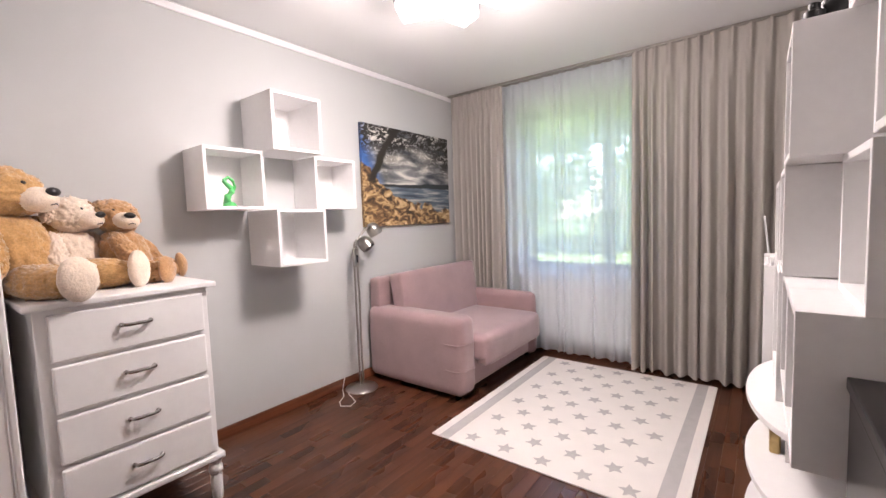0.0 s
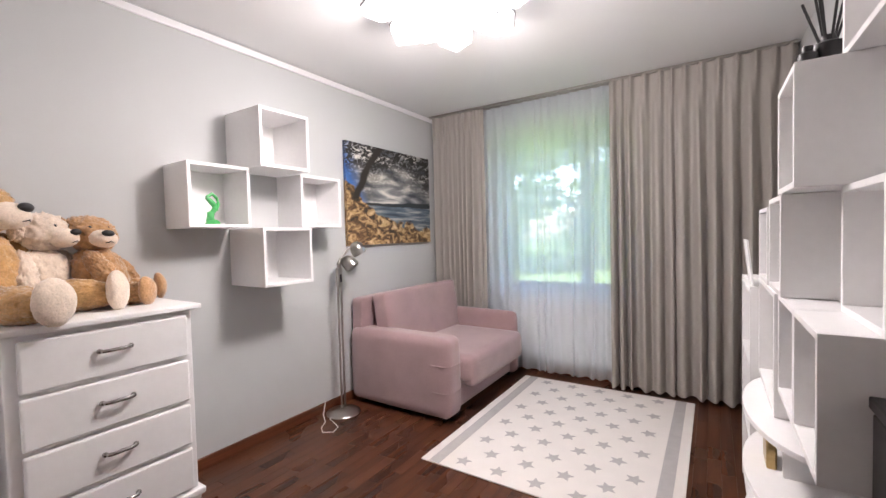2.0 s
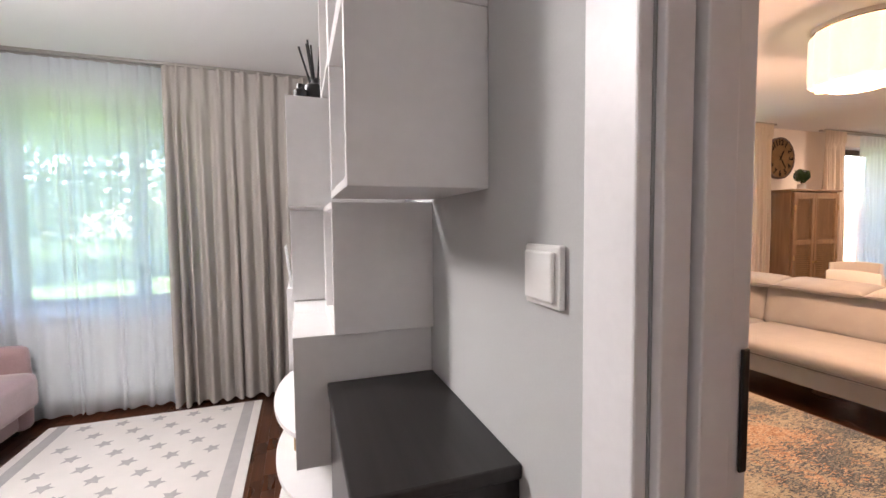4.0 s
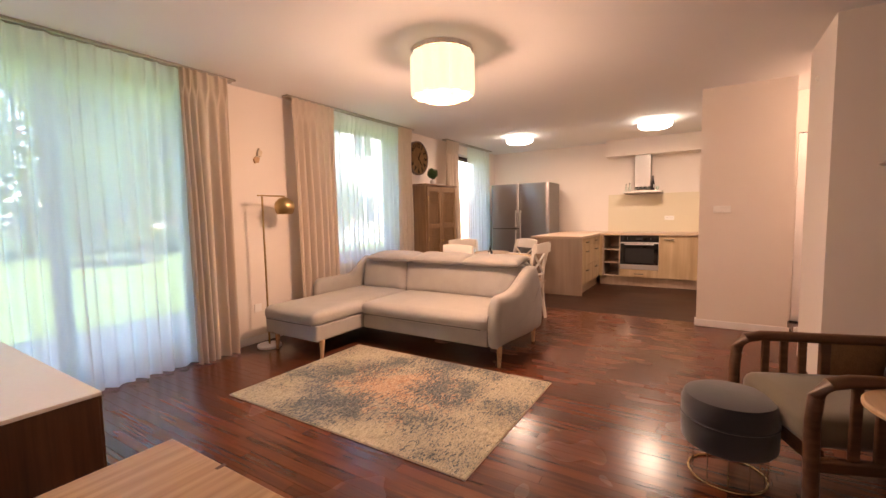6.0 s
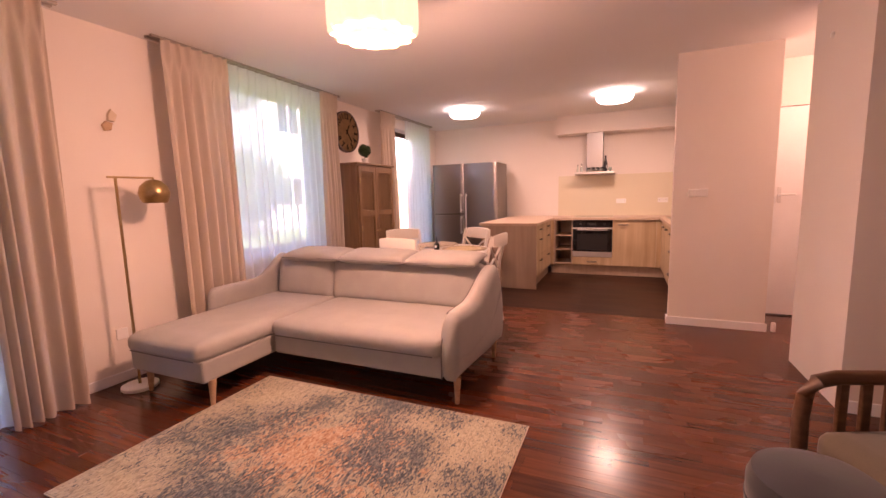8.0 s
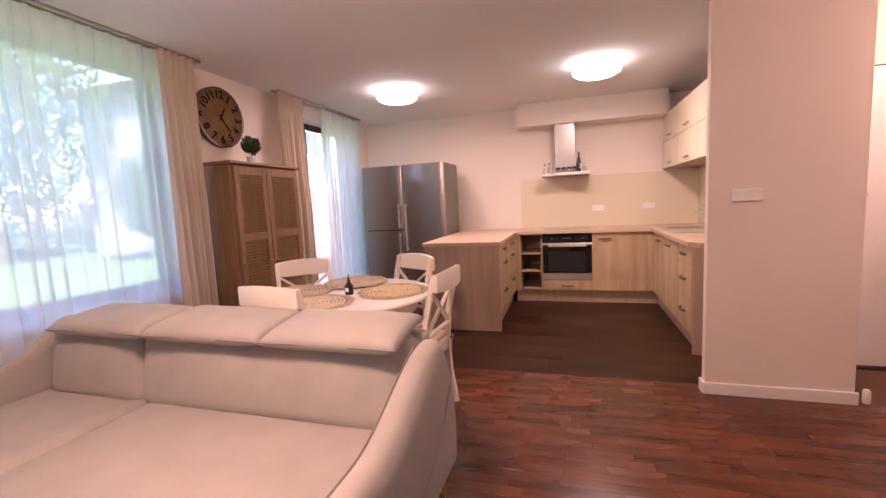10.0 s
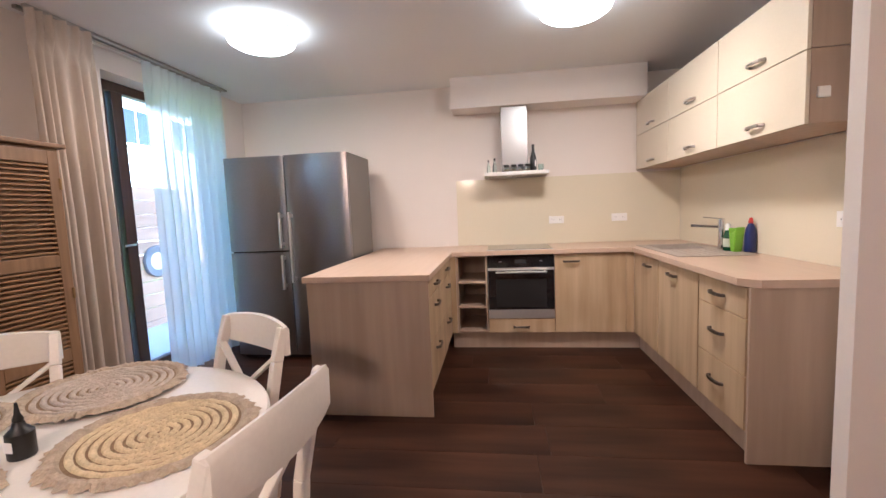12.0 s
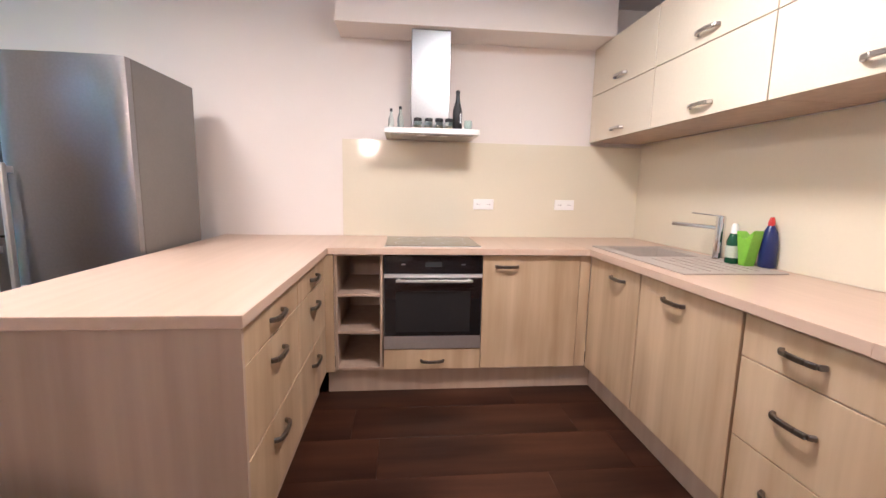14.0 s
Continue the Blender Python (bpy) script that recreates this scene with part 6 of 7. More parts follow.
def handle(p, along, length=0.13, out=(0, 0, 0)):
    """A flat bowed pull between two posts."""
    d, o = Vector(along), Vector(out)
    p = Vector(p)
    pts = [p - d * length / 2, p - d * length * 0.42 + o * 0.022, p - d * length * 0.2 + o * 0.028, p + d * length * 0.2 + o * 0.028, p + d * length * 0.42 + o * 0.022, p + d * length / 2]
    bm = bmesh.new()
    for a, b in zip(pts, pts[1:]):
        bar(bm, a, b, 0.014, 0.018, 0.004)
    return bm


def front(parent, name, a, b, hp, along, out, material=None, bevel=0.002, pull=None):
    d = part(name, B(a, b, bevel), material or BEECH, parent)
    if hp:
        part("handle", handle(hp, along, 0.14, out), pull or HANDLE, d, "pale satin bow handle" if pull else "dark satin metal bow handle")
    return d


# east run
nb = thing("open_shelf_unit", (8.98, 1.75, 0.155), "narrow open wooden base unit with shelves", "kitchen unit", "base units")
for y in (1.612, 1.879):
    part("side_panel", B((8.695, y, 0.155), (9.29, y + 0.016, CB), 0.001), BEECH_SIDE, nb)
for z in (0.155, 0.385, 0.615, CB - 0.016):
    part("shelf", B((8.70, 1.628, z), (9.28, 1.879, z + 0.016), 0.001), BEECH_SIDE, nb)
part("back_panel", B((9.281, 1.628, 0.171), (9.289, 1.879, CB - 0.016)), BEECH_SIDE, nb)

ov = thing("oven", (8.98, 1.31, 0.29), "built-in stainless steel oven with a black glass door", "oven")
part("body", B((8.70, 1.016, 0.290), (9.25, 1.604, CB - 0.003)), BLACK_PLASTIC, ov)
part("control_panel", B((8.682, 1.013, 0.758), (8.699, 1.606, 0.868), 0.002), DARK_GLASS, ov)
part("control_trim", B((8.680, 1.013, 0.748), (8.699, 1.606, 0.757), 0.001), STEEL_H, ov)
od = part("oven_door", B((8.676, 1.013, 0.292), (8.699, 1.606, 0.746), 0.003), STEEL_H, ov)
part("window", B((8.6735, 1.016, 0.375), (8.6758, 1.603, 0.735), 0.001), DARK_GLASS, od, "black door glass")
part("inner_window", B((8.6725, 1.085, 0.40), (8.6734, 1.534, 0.655)), BLACK_PLASTIC, od)
part("handle_bar", bar(bar(bar(bmesh.new(), (8.640, 1.08, 0.722), (8.640, 1.535, 0.722), 0.030, 0.014, 0.004), (8.642, 1.10, 0.722), (8.674, 1.10, 0.722), 0.014, 0.02), (8.642, 1.515, 0.722), (8.674, 1.515, 0.722), 0.014, 0.02), STEEL_H, od, "flat steel handle bar")
for y in (1.31, ):
    part("display", B((8.6812, y - 0.05, 0.80), (8.6819, y + 0.05, 0.83)), RUBBER, ov)
for y in (1.13, 1.49):
    part("dial", B((8.6812, y - 0.012, 0.812), (8.6819, y + 0.012, 0.818)), NICKEL, ov)
dr = thing("oven_drawer_unit", (8.98, 1.31, 0.155), "shallow wooden drawer under the oven", "kitchen unit", "base units")
part("box", B((8.70, 1.016, 0.155), (9.25, 1.604, 0.2885)), BEECH_SIDE, dr)
front(dr, "drawer_front", (8.682, 1.013, 0.158), (8.6995, 1.606, 0.287), (8.682, 1.31, 0.215), (0, 1, 0), (-1, 0, 0))
bd = thing("base_cupboard", (8.98, 0.70, 0.155), "light wood base cupboard with one door", "kitchen unit", "base units")
part("carcass", B((8.70, 0.402, 0.155), (9.25, 1.0125, CB - 0.001)), BEECH_SIDE, bd)
front(bd, "door", (8.682, 0.404, 0.158), (8.6995, 1.010, CB - 0.006), (8.682, 0.865, 0.805), (0, 1, 0), (-1, 0, 0))
solid("corner_filler", B((8.684, 0.334, 0.158), (8.6995, 0.4005, CB - 0.004), 0.001), BEECH, "light wood corner filler strip", "filler strip")

solid("corner_filler", B((8.664, 1.8965, 0.158), (8.690, 1.9625, CB - 0.004), 0.001), BEECH, "light wood corner filler strip", "filler strip")

# south run
SF = 0.333
for x0, x1, kind_ in ((8.145, 8.682, "door"), (7.515, 8.135, "door"), (7.025, 7.505, "drawers")):
    c = thing("base_cupboard" if kind_ == "door" else "drawer_unit", ((x0 + x1) / 2, 0.03, 0.155), "light wood base cupboard with one door" if kind_ == "door" else "light wood base unit with three drawers", "kitchen unit", "base units")
    part("carcass", B((x0 - 0.003, -0.285, 0.155), (x1 + 0.003, SF - 0.0185, CB - 0.001 if kind_ != "door" or x0 < 7.6 else 0.74)), BEECH_SIDE, c)
    if kind_ == "door":
        front(c, "door", (x0 + 0.002, SF - 0.018, 0.158), (x1 - 0.002, SF, CB - 0.006), ((x0 + x1) / 2 + (0.05 if x0 < 8 else -0.07), SF, 0.80), (1, 0, 0), (0, 1, 0))
    else:
        for z0, z1 in ((0.158, 0.428), (0.432, 0.716), (0.720, CB - 0.006)):
            front(c, "drawer_front", (x0 + 0.002, SF - 0.018, z0), (x1 - 0.002, SF, z1), ((x0 + x1) / 2 + 0.02, SF, (z0 + z1) / 2 if z1 - z0 < 0.2 else z0 + 0.155), (1, 0, 0), (0, 1, 0))
solid("end_panel", B((7.000, -0.285, 0.0), (7.018, SF - 0.004, CB - 0.001), 0.001), BEECH_SIDE, "pale wooden end panel of the kitchen run", "end panel")
bm = box(bmesh.new(), (7.019, SF - 0.075, 0.0), (PLX, SF - 0.06, 0.154), 0.001)
solid("plinth", bm, BEECH_SIDE, "pale wooden plinth under the kitchen units", "plinth")
solid("plinth", B((PLX, SF - 0.06, 0.0), (PLX + 0.015, 1.945, 0.154), 0.001), BEECH_SIDE, "pale wooden plinth under the kitchen units", "plinth")

# peninsula
PX0, PY0, PY1 = 7.395, 1.945, 2.725
pn = thing("peninsula_unit", (8.0, 2.3, 0), "light wood peninsula with two columns of drawers", "kitchen unit", "base units")
part("end_panel", B((PX0 - 0.006, PY0 - 0.006, 0), (PX0 + 0.012, PY1, CB - 0.001), 0.001), BEECH_SIDE, pn)
part("back_panel", B((PX0 + 0.013, PY1 - 0.018, 0), (9.29, PY1, CB - 0.001), 0.001), BEECH_SIDE, pn)
part("carcass", B((PX0 + 0.013, PY0 + 0.019, 0.155), (8.68, PY1 - 0.019, CB - 0.001)), BEECH_SIDE, pn)
part("plinth", B((PX0 + 0.013, PY0 + 0.055, 0), (8.72, PY0 + 0.07, 0.154)), BEECH_SIDE, pn)
for x0, x1 in ((PX0 + 0.016, 8.035), (8.039, 8.66)):
    for z0, z1 in ((0.158, 0.446), (0.450, 0.744), (0.748, CB - 0.006)):
        front(pn, "drawer_front", (x0, PY0, z0), (x1 - 0.001, PY0 + 0.0185, z1), ((x0 + x1) / 2, PY0, z0 + 0.06 if z1 - z0 < 0.2 else z1 - 0.08), (1, 0, 0), (0, -1, 0))

# worktop with a sink cut-out
SX0, SX1, SY0, SY1 = 8.36, 8.74, -0.13, 0.22
wt = thing("worktop", (8.3, 1.0, CB), "light wood-grain laminate worktop in a U shape", "worktop")
part("slab", B((7.368, 1.925, CB), (9.297, 2.745, CT), 0.003), WORKTOP, wt)
part("slab", B((8.655, 0.3605, CB), (9.297, 1.9245, CT), 0.002), WORKTOP, wt)
bm = box(bmesh.new(), (SX1, -0.288, CB), (9.297, 0.36, CT), 0.002)
box(bm, (SX0, -0.288, CB), (SX1 - 0.0003, SY0, CT), 0.0)
box(bm, (SX0, SY1, CB), (SX1 - 0.0003, 0.36, CT), 0.0)
box(bm, (7.10, -0.288, CB), (SX0 - 0.0003, 0.36, CT), 0.002)
prism(bm, [(6.985, -0.288), (7.0998, -0.288), (7.0998, 0.36), (7.06, 0.36), (6.985, 0.29)], "z", CB, CT)
part("slab", bm, WORKTOP, wt)

# splash panels and sockets
solid("splashback", B((9.288, -0.2885, CT + 0.001), (9.2995, 1.92, 1.595), 0.001), SPLASH, "cream glass splashback behind the hob", "splashback")
solid("splashback", B((6.99, -0.2895, CT + 0.001), (9.2875, -0.279, 1.616), 0.001), SPLASH, "cream glass splashback behind the sink", "splashback")


def socket(c, axis, label="white double wall socket on the splashback"):
    s = thing("wall_socket", c, label, "socket", "kitchen sockets")
    x, y, z = c
    if axis == "x":
        part("plate", B((x - 0.010, y - 0.075, z - 0.038), (x, y + 0.075, z + 0.038), 0.003), WHITE_PLASTIC, s)
    else:
        part("plate", B((x - 0.08, y, z - 0.042), (x + 0.08, y + 0.010, z + 0.042), 0.003), WHITE_PLASTIC, s)
    for q in (-0.037, 0.037):
        bm = lathe(bmesh.new(), [(0.0215, 0.0), (0.0215, 0.0016), (0.018, 0.0016), (0.017, 0.0004), (0, 0.0004)], (0, 0, 0), 22, False)
        turn = Euler((0, radians(-90), 0)) if axis == "x" else Euler((radians(-90), 0, 0))
        at = (x - 0.010, y + q, z) if axis == "x" else (x + q, y + 0.010, z)
        bmesh.ops.transform(bm, matrix=Matrix.Translation(at) @ turn.to_matrix().to_4x4(), verts=bm.verts[:])
        w = part("socket_well", bm, WHITE_PLASTIC, s)
        # dark beads stand in for the shade inside the pin holes
        for e in (-0.008, 0.008):
            at2 = (x - 0.0106, y + q + e, z) if axis == "x" else (x + q + e, y + 0.0106, z)
            g = bmesh.new()
            bmesh.ops.create_uvsphere(g, u_segments=8, v_segments=6, radius=0.003, matrix=Matrix.Translation(at2))
            part("pin_hole", g, RUBBER, w)


socket((9.2878, 0.906, 1.156), "x")
socket((9.2878, 0.292, 1.160), "x")
socket((7.268, -0.2788, 1.17), "y")

# hob
hb = thing("hob", (8.96, 1.31, CT), "black glass ceramic hob set in the worktop", "hob")
part("glass", B((8.725, 1.02, CT - 0.002), (9.215, 1.60, CT + 0.006), 0.002), DARK_GLASS, hb)
for x in (8.719, 9.2152):
    part("trim", B((x, 1.014, CT - 0.001), (x + 0.0058, 1.606, CT + 0.004)), STEEL_H, hb)
for x, y, r in ((8.86, 1.17, 0.075), (8.86, 1.45, 0.09), (9.08, 1.17, 0.09), (9.08, 1.45, 0.075)):
    part("zone_ring", lathe(bmesh.new(), [(r, 0.0061), (r + 0.003, 0.0064), (r + 0.003, 0.0061), (r, 0.0061)], (x, y, CT), 40, False), NICKEL, hb)

# hood with its shelf
hd = thing("cooker_hood", (9.12, 1.31, 1.60), "stainless steel chimney cooker hood with a flat canopy", "cooker hood")
part("canopy", B((8.935, 1.012, 1.603), (9.299, 1.614, 1.640), 0.004), STEEL_H, hd)
part("chimney", B((9.06, 1.195, 1.640), (9.299, 1.445, 2.2645), 0.003), brushed("chimney_steel", (0.33, 0.33, 0.33), 0.34), hd)
part("filter", B((8.97, 1.05, 1.598), (9.27, 1.575, 1.603)), NICKEL, hd)
for y in (1.24, 1.38):
    part("lamp_lens", L([(0.03, 0), (0.03, 0.004)], (8.99, y, 1.596), 20), WHITE_PLASTIC, hd)
HZ = 1.6402


def bottle(x, y, h, r, material, label, cap=BLACK_PLASTIC, neck=0.35):
    b = thing("bottle", (x, y, HZ), label, "bottle", "things on the hood shelf")
    part("body", L([(r * 0.9, 0), (r, 0.004), (r, h * (1 - neck) * 0.8), (r * 0.45, h * (1 - neck * 0.55)), (r * 0.36, h)], (x, y, HZ), 22), material, b, smooth=True)
    part("cap", L([(r * 0.46, h), (r * 0.46, h + 0.016), (r * 0.3, h + 0.02)], (x, y, HZ), 16), cap, b)
    return b


bottle(9.00, 1.573, 0.10, 0.018, BOTTLE_GLASS, "small clear glass bottle with a dark cap")
bottle(9.00, 1.515, 0.115, 0.021, BOTTLE_GLASS, "small clear glass bottle with a dark cap")
bk2 = bottle(9.00, 1.150, 0.225, 0.030, BLACK_PLASTIC, "tall black bottle with a pale label", BLACK_PLASTIC)
part("label", B((8.9732, 1.128, HZ + 0.04), (8.9738, 1.162, HZ + 0.10)), PAPER, bk2, "pale paper label")
for y in (1.405, 1.335, 1.268, 1.205):
    j = thing("spice_jar", (8.99, y, HZ), "small glass spice jar with a black lid", "jar", "things on the hood shelf")
    part("jar", L([(0.021, 0), (0.024, 0.003), (0.025, 0.040), (0.022, 0.044)], (8.99, y, HZ), 20), BOTTLE_GLASS, j, smooth=True)
    part("contents", L([(0.018, 0.003), (0.021, 0.02)], (8.99, y, HZ), 16), JUTE, j)
    part("lid", L([(0.024, 0.044), (0.0255, 0.047), (0.0255, 0.064), (0.022, 0.066)], (8.99, y, HZ), 20), BLACK_PLASTIC, j, "black screw lid")
gl = thing("drinking_glass", (9.0, 1.08, HZ), "small stemless drinking glass", "glass", "things on the hood shelf")
part("bowl", lathe(bmesh.new(), [(0.016, 0.0), (0.026, 0.02), (0.028, 0.04), (0.023, 0.06), (0.0215, 0.06), (0.026, 0.04), (0.024, 0.021), (0.014, 0.004)], (9.0, 1.08, HZ), 22), BOTTLE_GLASS, gl, smooth=True)

# sink and tap
sk = thing("sink", (8.36, 0.03, CT), "beige composite sink with a drainer", "sink")
SINKM = mat("sand_composite", (0.42, 0.37, 0.32), 0.45, vary=0.06, scale=20, fine=300)
bm = bmesh.new()
box(bm, (7.90, -0.215, CT + 0.0005), (SX0, 0.285, CT + 0.007), 0.002)
box(bm, (SX1, -0.215, CT + 0.0005), (8.79, 0.285, CT + 0.007), 0.002)
box(bm, (SX0, SY1, CT + 0.0005), (SX1, 0.285, CT + 0.007), 0.002)
box(bm, (SX0, -0.215, CT + 0.0005), (SX1, SY0, CT + 0.007), 0.002)
part("rim", bm, SINKM, sk)
bm = bmesh.new()
d = 0.16
box(bm, (SX0 + 0.002, SY0 + 0.002, CT - d), (SX0 + 0.008, SY1 - 0.002, CT + 0.004))
box(bm, (SX1 - 0.008, SY0 + 0.002, CT - d), (SX1 - 0.002, SY1 - 0.002, CT + 0.004))
box(bm, (SX0 + 0.008, SY0 + 0.002, CT - d), (SX1 - 0.008, SY0 + 0.008, CT + 0.004))
box(bm, (SX0 + 0.008, SY1 - 0.008, CT - d), (SX1 - 0.008, SY1 - 0.002, CT + 0.004))
box(bm, (SX0 + 0.002, SY0 + 0.002, CT - d - 0.008), (SX1 - 0.002, SY1 - 0.002, CT - d))
part("bowl", bm, SINKM, sk)
for k in range(6):
    y = -0.12 + k * 0.06
    part("drain_rib", B((7.95, y, CT + 0.0068), (8.30, y + 0.012, CT + 0.0105), 0.002), SINKM, sk)
part("waste", L([(0.035, 0), (0.035, 0.003)], (8.55, 0.05, CT - d), 24), CHROME, sk)
tp = thing("kitchen_tap", (8.275, -0.165, CT + 0.007), "chrome single-lever kitchen tap with a long flat spout", "tap")
part("body", L([(0.026, 0), (0.027, 0.006), (0.023, 0.01), (0.023, 0.215), (0.022, 0.228)], (8.275, -0.165, CT + 0.007), 26), CHROME, tp, smooth=True)
part("spout", bar(bmesh.new(), (8.275, -0.165, CT + 0.175), (8.50, -0.05, CT + 0.180), 0.026, 0.020, 0.005), CHROME, tp)
part("lever", bar(bmesh.new(), (8.262, -0.172, CT + 0.236), (8.41, -0.10, CT + 0.246), 0.022, 0.007, 0.003), CHROME, tp)

cb = thing("washing_up_bottle", (8.165, -0.155, CT + 0.007), "dark green washing-up bottle with a white cap", "bottle")
part("body", L([(0.028, 0), (0.031, 0.004), (0.031, 0.11), (0.018, 0.15)], (8.165, -0.155, CT + 0.007), 22), mat("dark_green_bottle", (0.012, 0.07, 0.03), 0.25), cb, smooth=True)
part("cap", L([(0.018, 0.15), (0.017, 0.185), (0.010, 0.20)], (8.165, -0.155, CT + 0.007), 16), WHITE_PLASTIC, cb)
part("label", lathe(bmesh.new(), [(0.0314, 0.03), (0.0314, 0.09)], (8.165, -0.155, CT + 0.007), 22, False), mat("pale_label", (0.5, 0.55, 0.45), 0.5), cb, "pale printed label", True)
cg = thing("sponge_holder", (8.095, -0.175, CT + 0.007), "bright green plastic sponge holder", "sponge holder")
zc = CT + 0.007
part("cup", prism(bmesh.new(), [(8.078, zc), (8.112, zc), (8.128, zc + 0.08), (8.143, zc + 0.165), (8.105, zc + 0.135), (8.085, zc + 0.135), (8.043, zc + 0.175), (8.060, zc + 0.08)], "y", -0.205, -0.145, 0.006), GREEN_PLASTIC, cg)
cl2 = thing("cleaner_bottle", (8.055, -0.245, CT + 0.007), "dark blue cleaner bottle with a red cap", "bottle")
part("body", lathe(bmesh.new(), [(0.034, 0), (0.038, 0.005), (0.036, 0.12), (0.028, 0.17), (0.014, 0.20)], (8.055, -0.245, CT + 0.007), 20), BLUE_PLASTIC, cl2, smooth=True)
part("cap", L([(0.014, 0.20), (0.015, 0.215), (0.008, 0.24)], (8.055, -0.245, CT + 0.007), 14), RED_PLASTIC, cl2)

# upper cupboards: two rows of lift-up fronts
UF = 0.13
for x0, x1 in ((6.995, 7.755), (7.757, 8.515), (8.517, 9.285)):
    for z0, z1 in ((1.622, 1.944), (1.948, 2.272)):
        u = thing("wall_cupboard", ((x0 + x1) / 2, -0.08, z0), "cream lift-up wall cupboard with a bow handle", "kitchen unit", "wall cupboards")
        part("carcass", B((x0 + 0.001, -0.2785 if z0 < 1.7 else -0.2898, z0), (x1 - 0.001, UF - 0.0185, z1)), BEECH_SIDE, u)
        front(u, "flap", (x0 + 0.002, UF - 0.018, z0 - 0.003), (x1 - 0.002, UF, z1 - 0.004), ((x0 + x1) / 2 - 0.02, UF, z0 + 0.05), (1, 0, 0), (0, 1, 0), CREAM_FRONT, pull=NICKEL)
sm = thing("sensor", (6.99, 0.06, 1.75), "small rounded white sensor on a cupboard side", "sensor")
part("case", B((6.982, 0.035, 1.728), (6.9955, 0.088, 1.778), 0.006, 3), WHITE_PLASTIC, sm)

# fridge
fx0, fx1, fy0, fy1, fh = 8.372, 9.02, 2.772, 3.912, 1.838
fr = thing("fridge_freezer", (8.7, 3.34, 0), "large stainless steel side by side fridge freezer", "fridge")
part("cabinet", B((fx0 + 0.062, fy0, 0.03), (fx1, fy1, fh), 0.004), FRIDGE_SIDE, fr)
# black sheet behind the doors paints the shade of their gaps
part("door_gasket", B((fx0 + 0.030, fy0 + 0.02, 0.06), (fx0 + 0.0615, fy1 - 0.02, fh - 0.02)), RUBBER, fr, "dark sheet standing in for the shade in the door gaps")
part("plinth", B((fx0 + 0.09, fy0 + 0.02, 0), (fx1, fy1 - 0.02, 0.03)), BLACK_PLASTIC, fr)
ym = 3.345
for nm, y0, y1, z0, z1 in (("door", fy0 + 0.002, ym - 0.006, 0.05, fh - 0.002), ("door", ym + 0.006, fy1 - 0.002, 1.003, fh - 0.002), ("door", ym + 0.006, fy1 - 0.002, 0.05, 0.989)):
    bm = bmesh.new()
    n = 16
    rows = []
    for i in range(n + 1):
        u = -1 + 2 * i / n
        y = (y0 + y1) / 2 + u * (y1 - y0) / 2
        x = fx0 + 0.012 * u * u + (0.008 * max(0, abs(u) - 0.93) / 0.07)
        rows.append([bm.verts.new((x, y, z0)), bm.verts.new((x, y, z1)), bm.verts.new((fx0 + 0.060, y, z1)), bm.verts.new((fx0 + 0.060, y, z0))])
    for p, q in zip(rows, rows[1:]):
        for j in range(4):
            bm.faces.new((p[j], p[(j + 1) % 4], q[(j + 1) % 4], q[j]))
    bm.faces.new(rows[0][::-1])
    bm.faces.new(rows[-1])
    d = part(nm, bm, STEEL, fr, smooth=True)
    if y0 < 3:
        hz0, hz1, hy = 0.72, 1.34, ym - 0.045
    elif z0 > 0.5:
        hz0, hz1, hy = 1.03, 1.34, ym + 0.045
    else:
        hz0, hz1, hy = 0.66, 0.965, ym + 0.045
    bm = bar(bmesh.new(), (fx0 - 0.038, hy, hz0), (fx0 - 0.038, hy, hz1), 0.030, 0.020, 0.005)
    for z in (hz0 + 0.03, hz1 - 0.03):
        bar(bm, (fx0 - 0.036, hy, z), (fx0 + 0.016, hy, z), 0.02, 0.03, 0.004)
    part("handle", bm, PALE_STEEL, d, "upright steel bar handle")

# flush ceiling lamps
hl = thing("hall_ceiling_lamp", (6.25, -1.15, 2.46), "lit round opal flush ceiling lamp in the hall", "ceiling lamp")
part("base_ring", L([(0.16, 0.075), (0.16, 0.094)], (6.25, -1.15, 2.46), 36), WHITE, hl)
part("diffuser", L([(0.08, 0.03), (0.15, 0.042), (0.165, 0.06), (0.16, 0.075)], (6.25, -1.15, 2.46), 36), LAMP_OPAL, hl, "lit opal diffuser", True)
for x, y in ((7.63, 3.03), (7.61, 1.005)):
    k = thing("flush_ceiling_lamp", (x, y, 2.46), "lit round opal flush ceiling lamp", "ceiling lamp", "kitchen ceiling lamps")
    part("base_ring", L([(0.205, 0.075), (0.205, 0.094)], (x, y, 2.46), 44), WHITE, k)
    part("diffuser", L([(0.12, -0.03), (0.175, -0.02), (0.208, 0.0), (0.219, 0.03), (0.217, 0.06), (0.205, 0.075)], (x, y, 2.46), 44), LAMP_OPAL, k, "lit opal diffuser", True)

# ---- outdoors ----
solid("ground", B((-60, OUT, -0.32), (70, 90, -0.22)), LAWN, "sunlit mown lawn", "lawn", "structure")
solid("terrace", B((-0.5, OUT + 0.001, -0.219), (13.4, 6.6, -0.03), 0.01), STONE, "pale stone terrace outside the doors", "terrace", "structure")


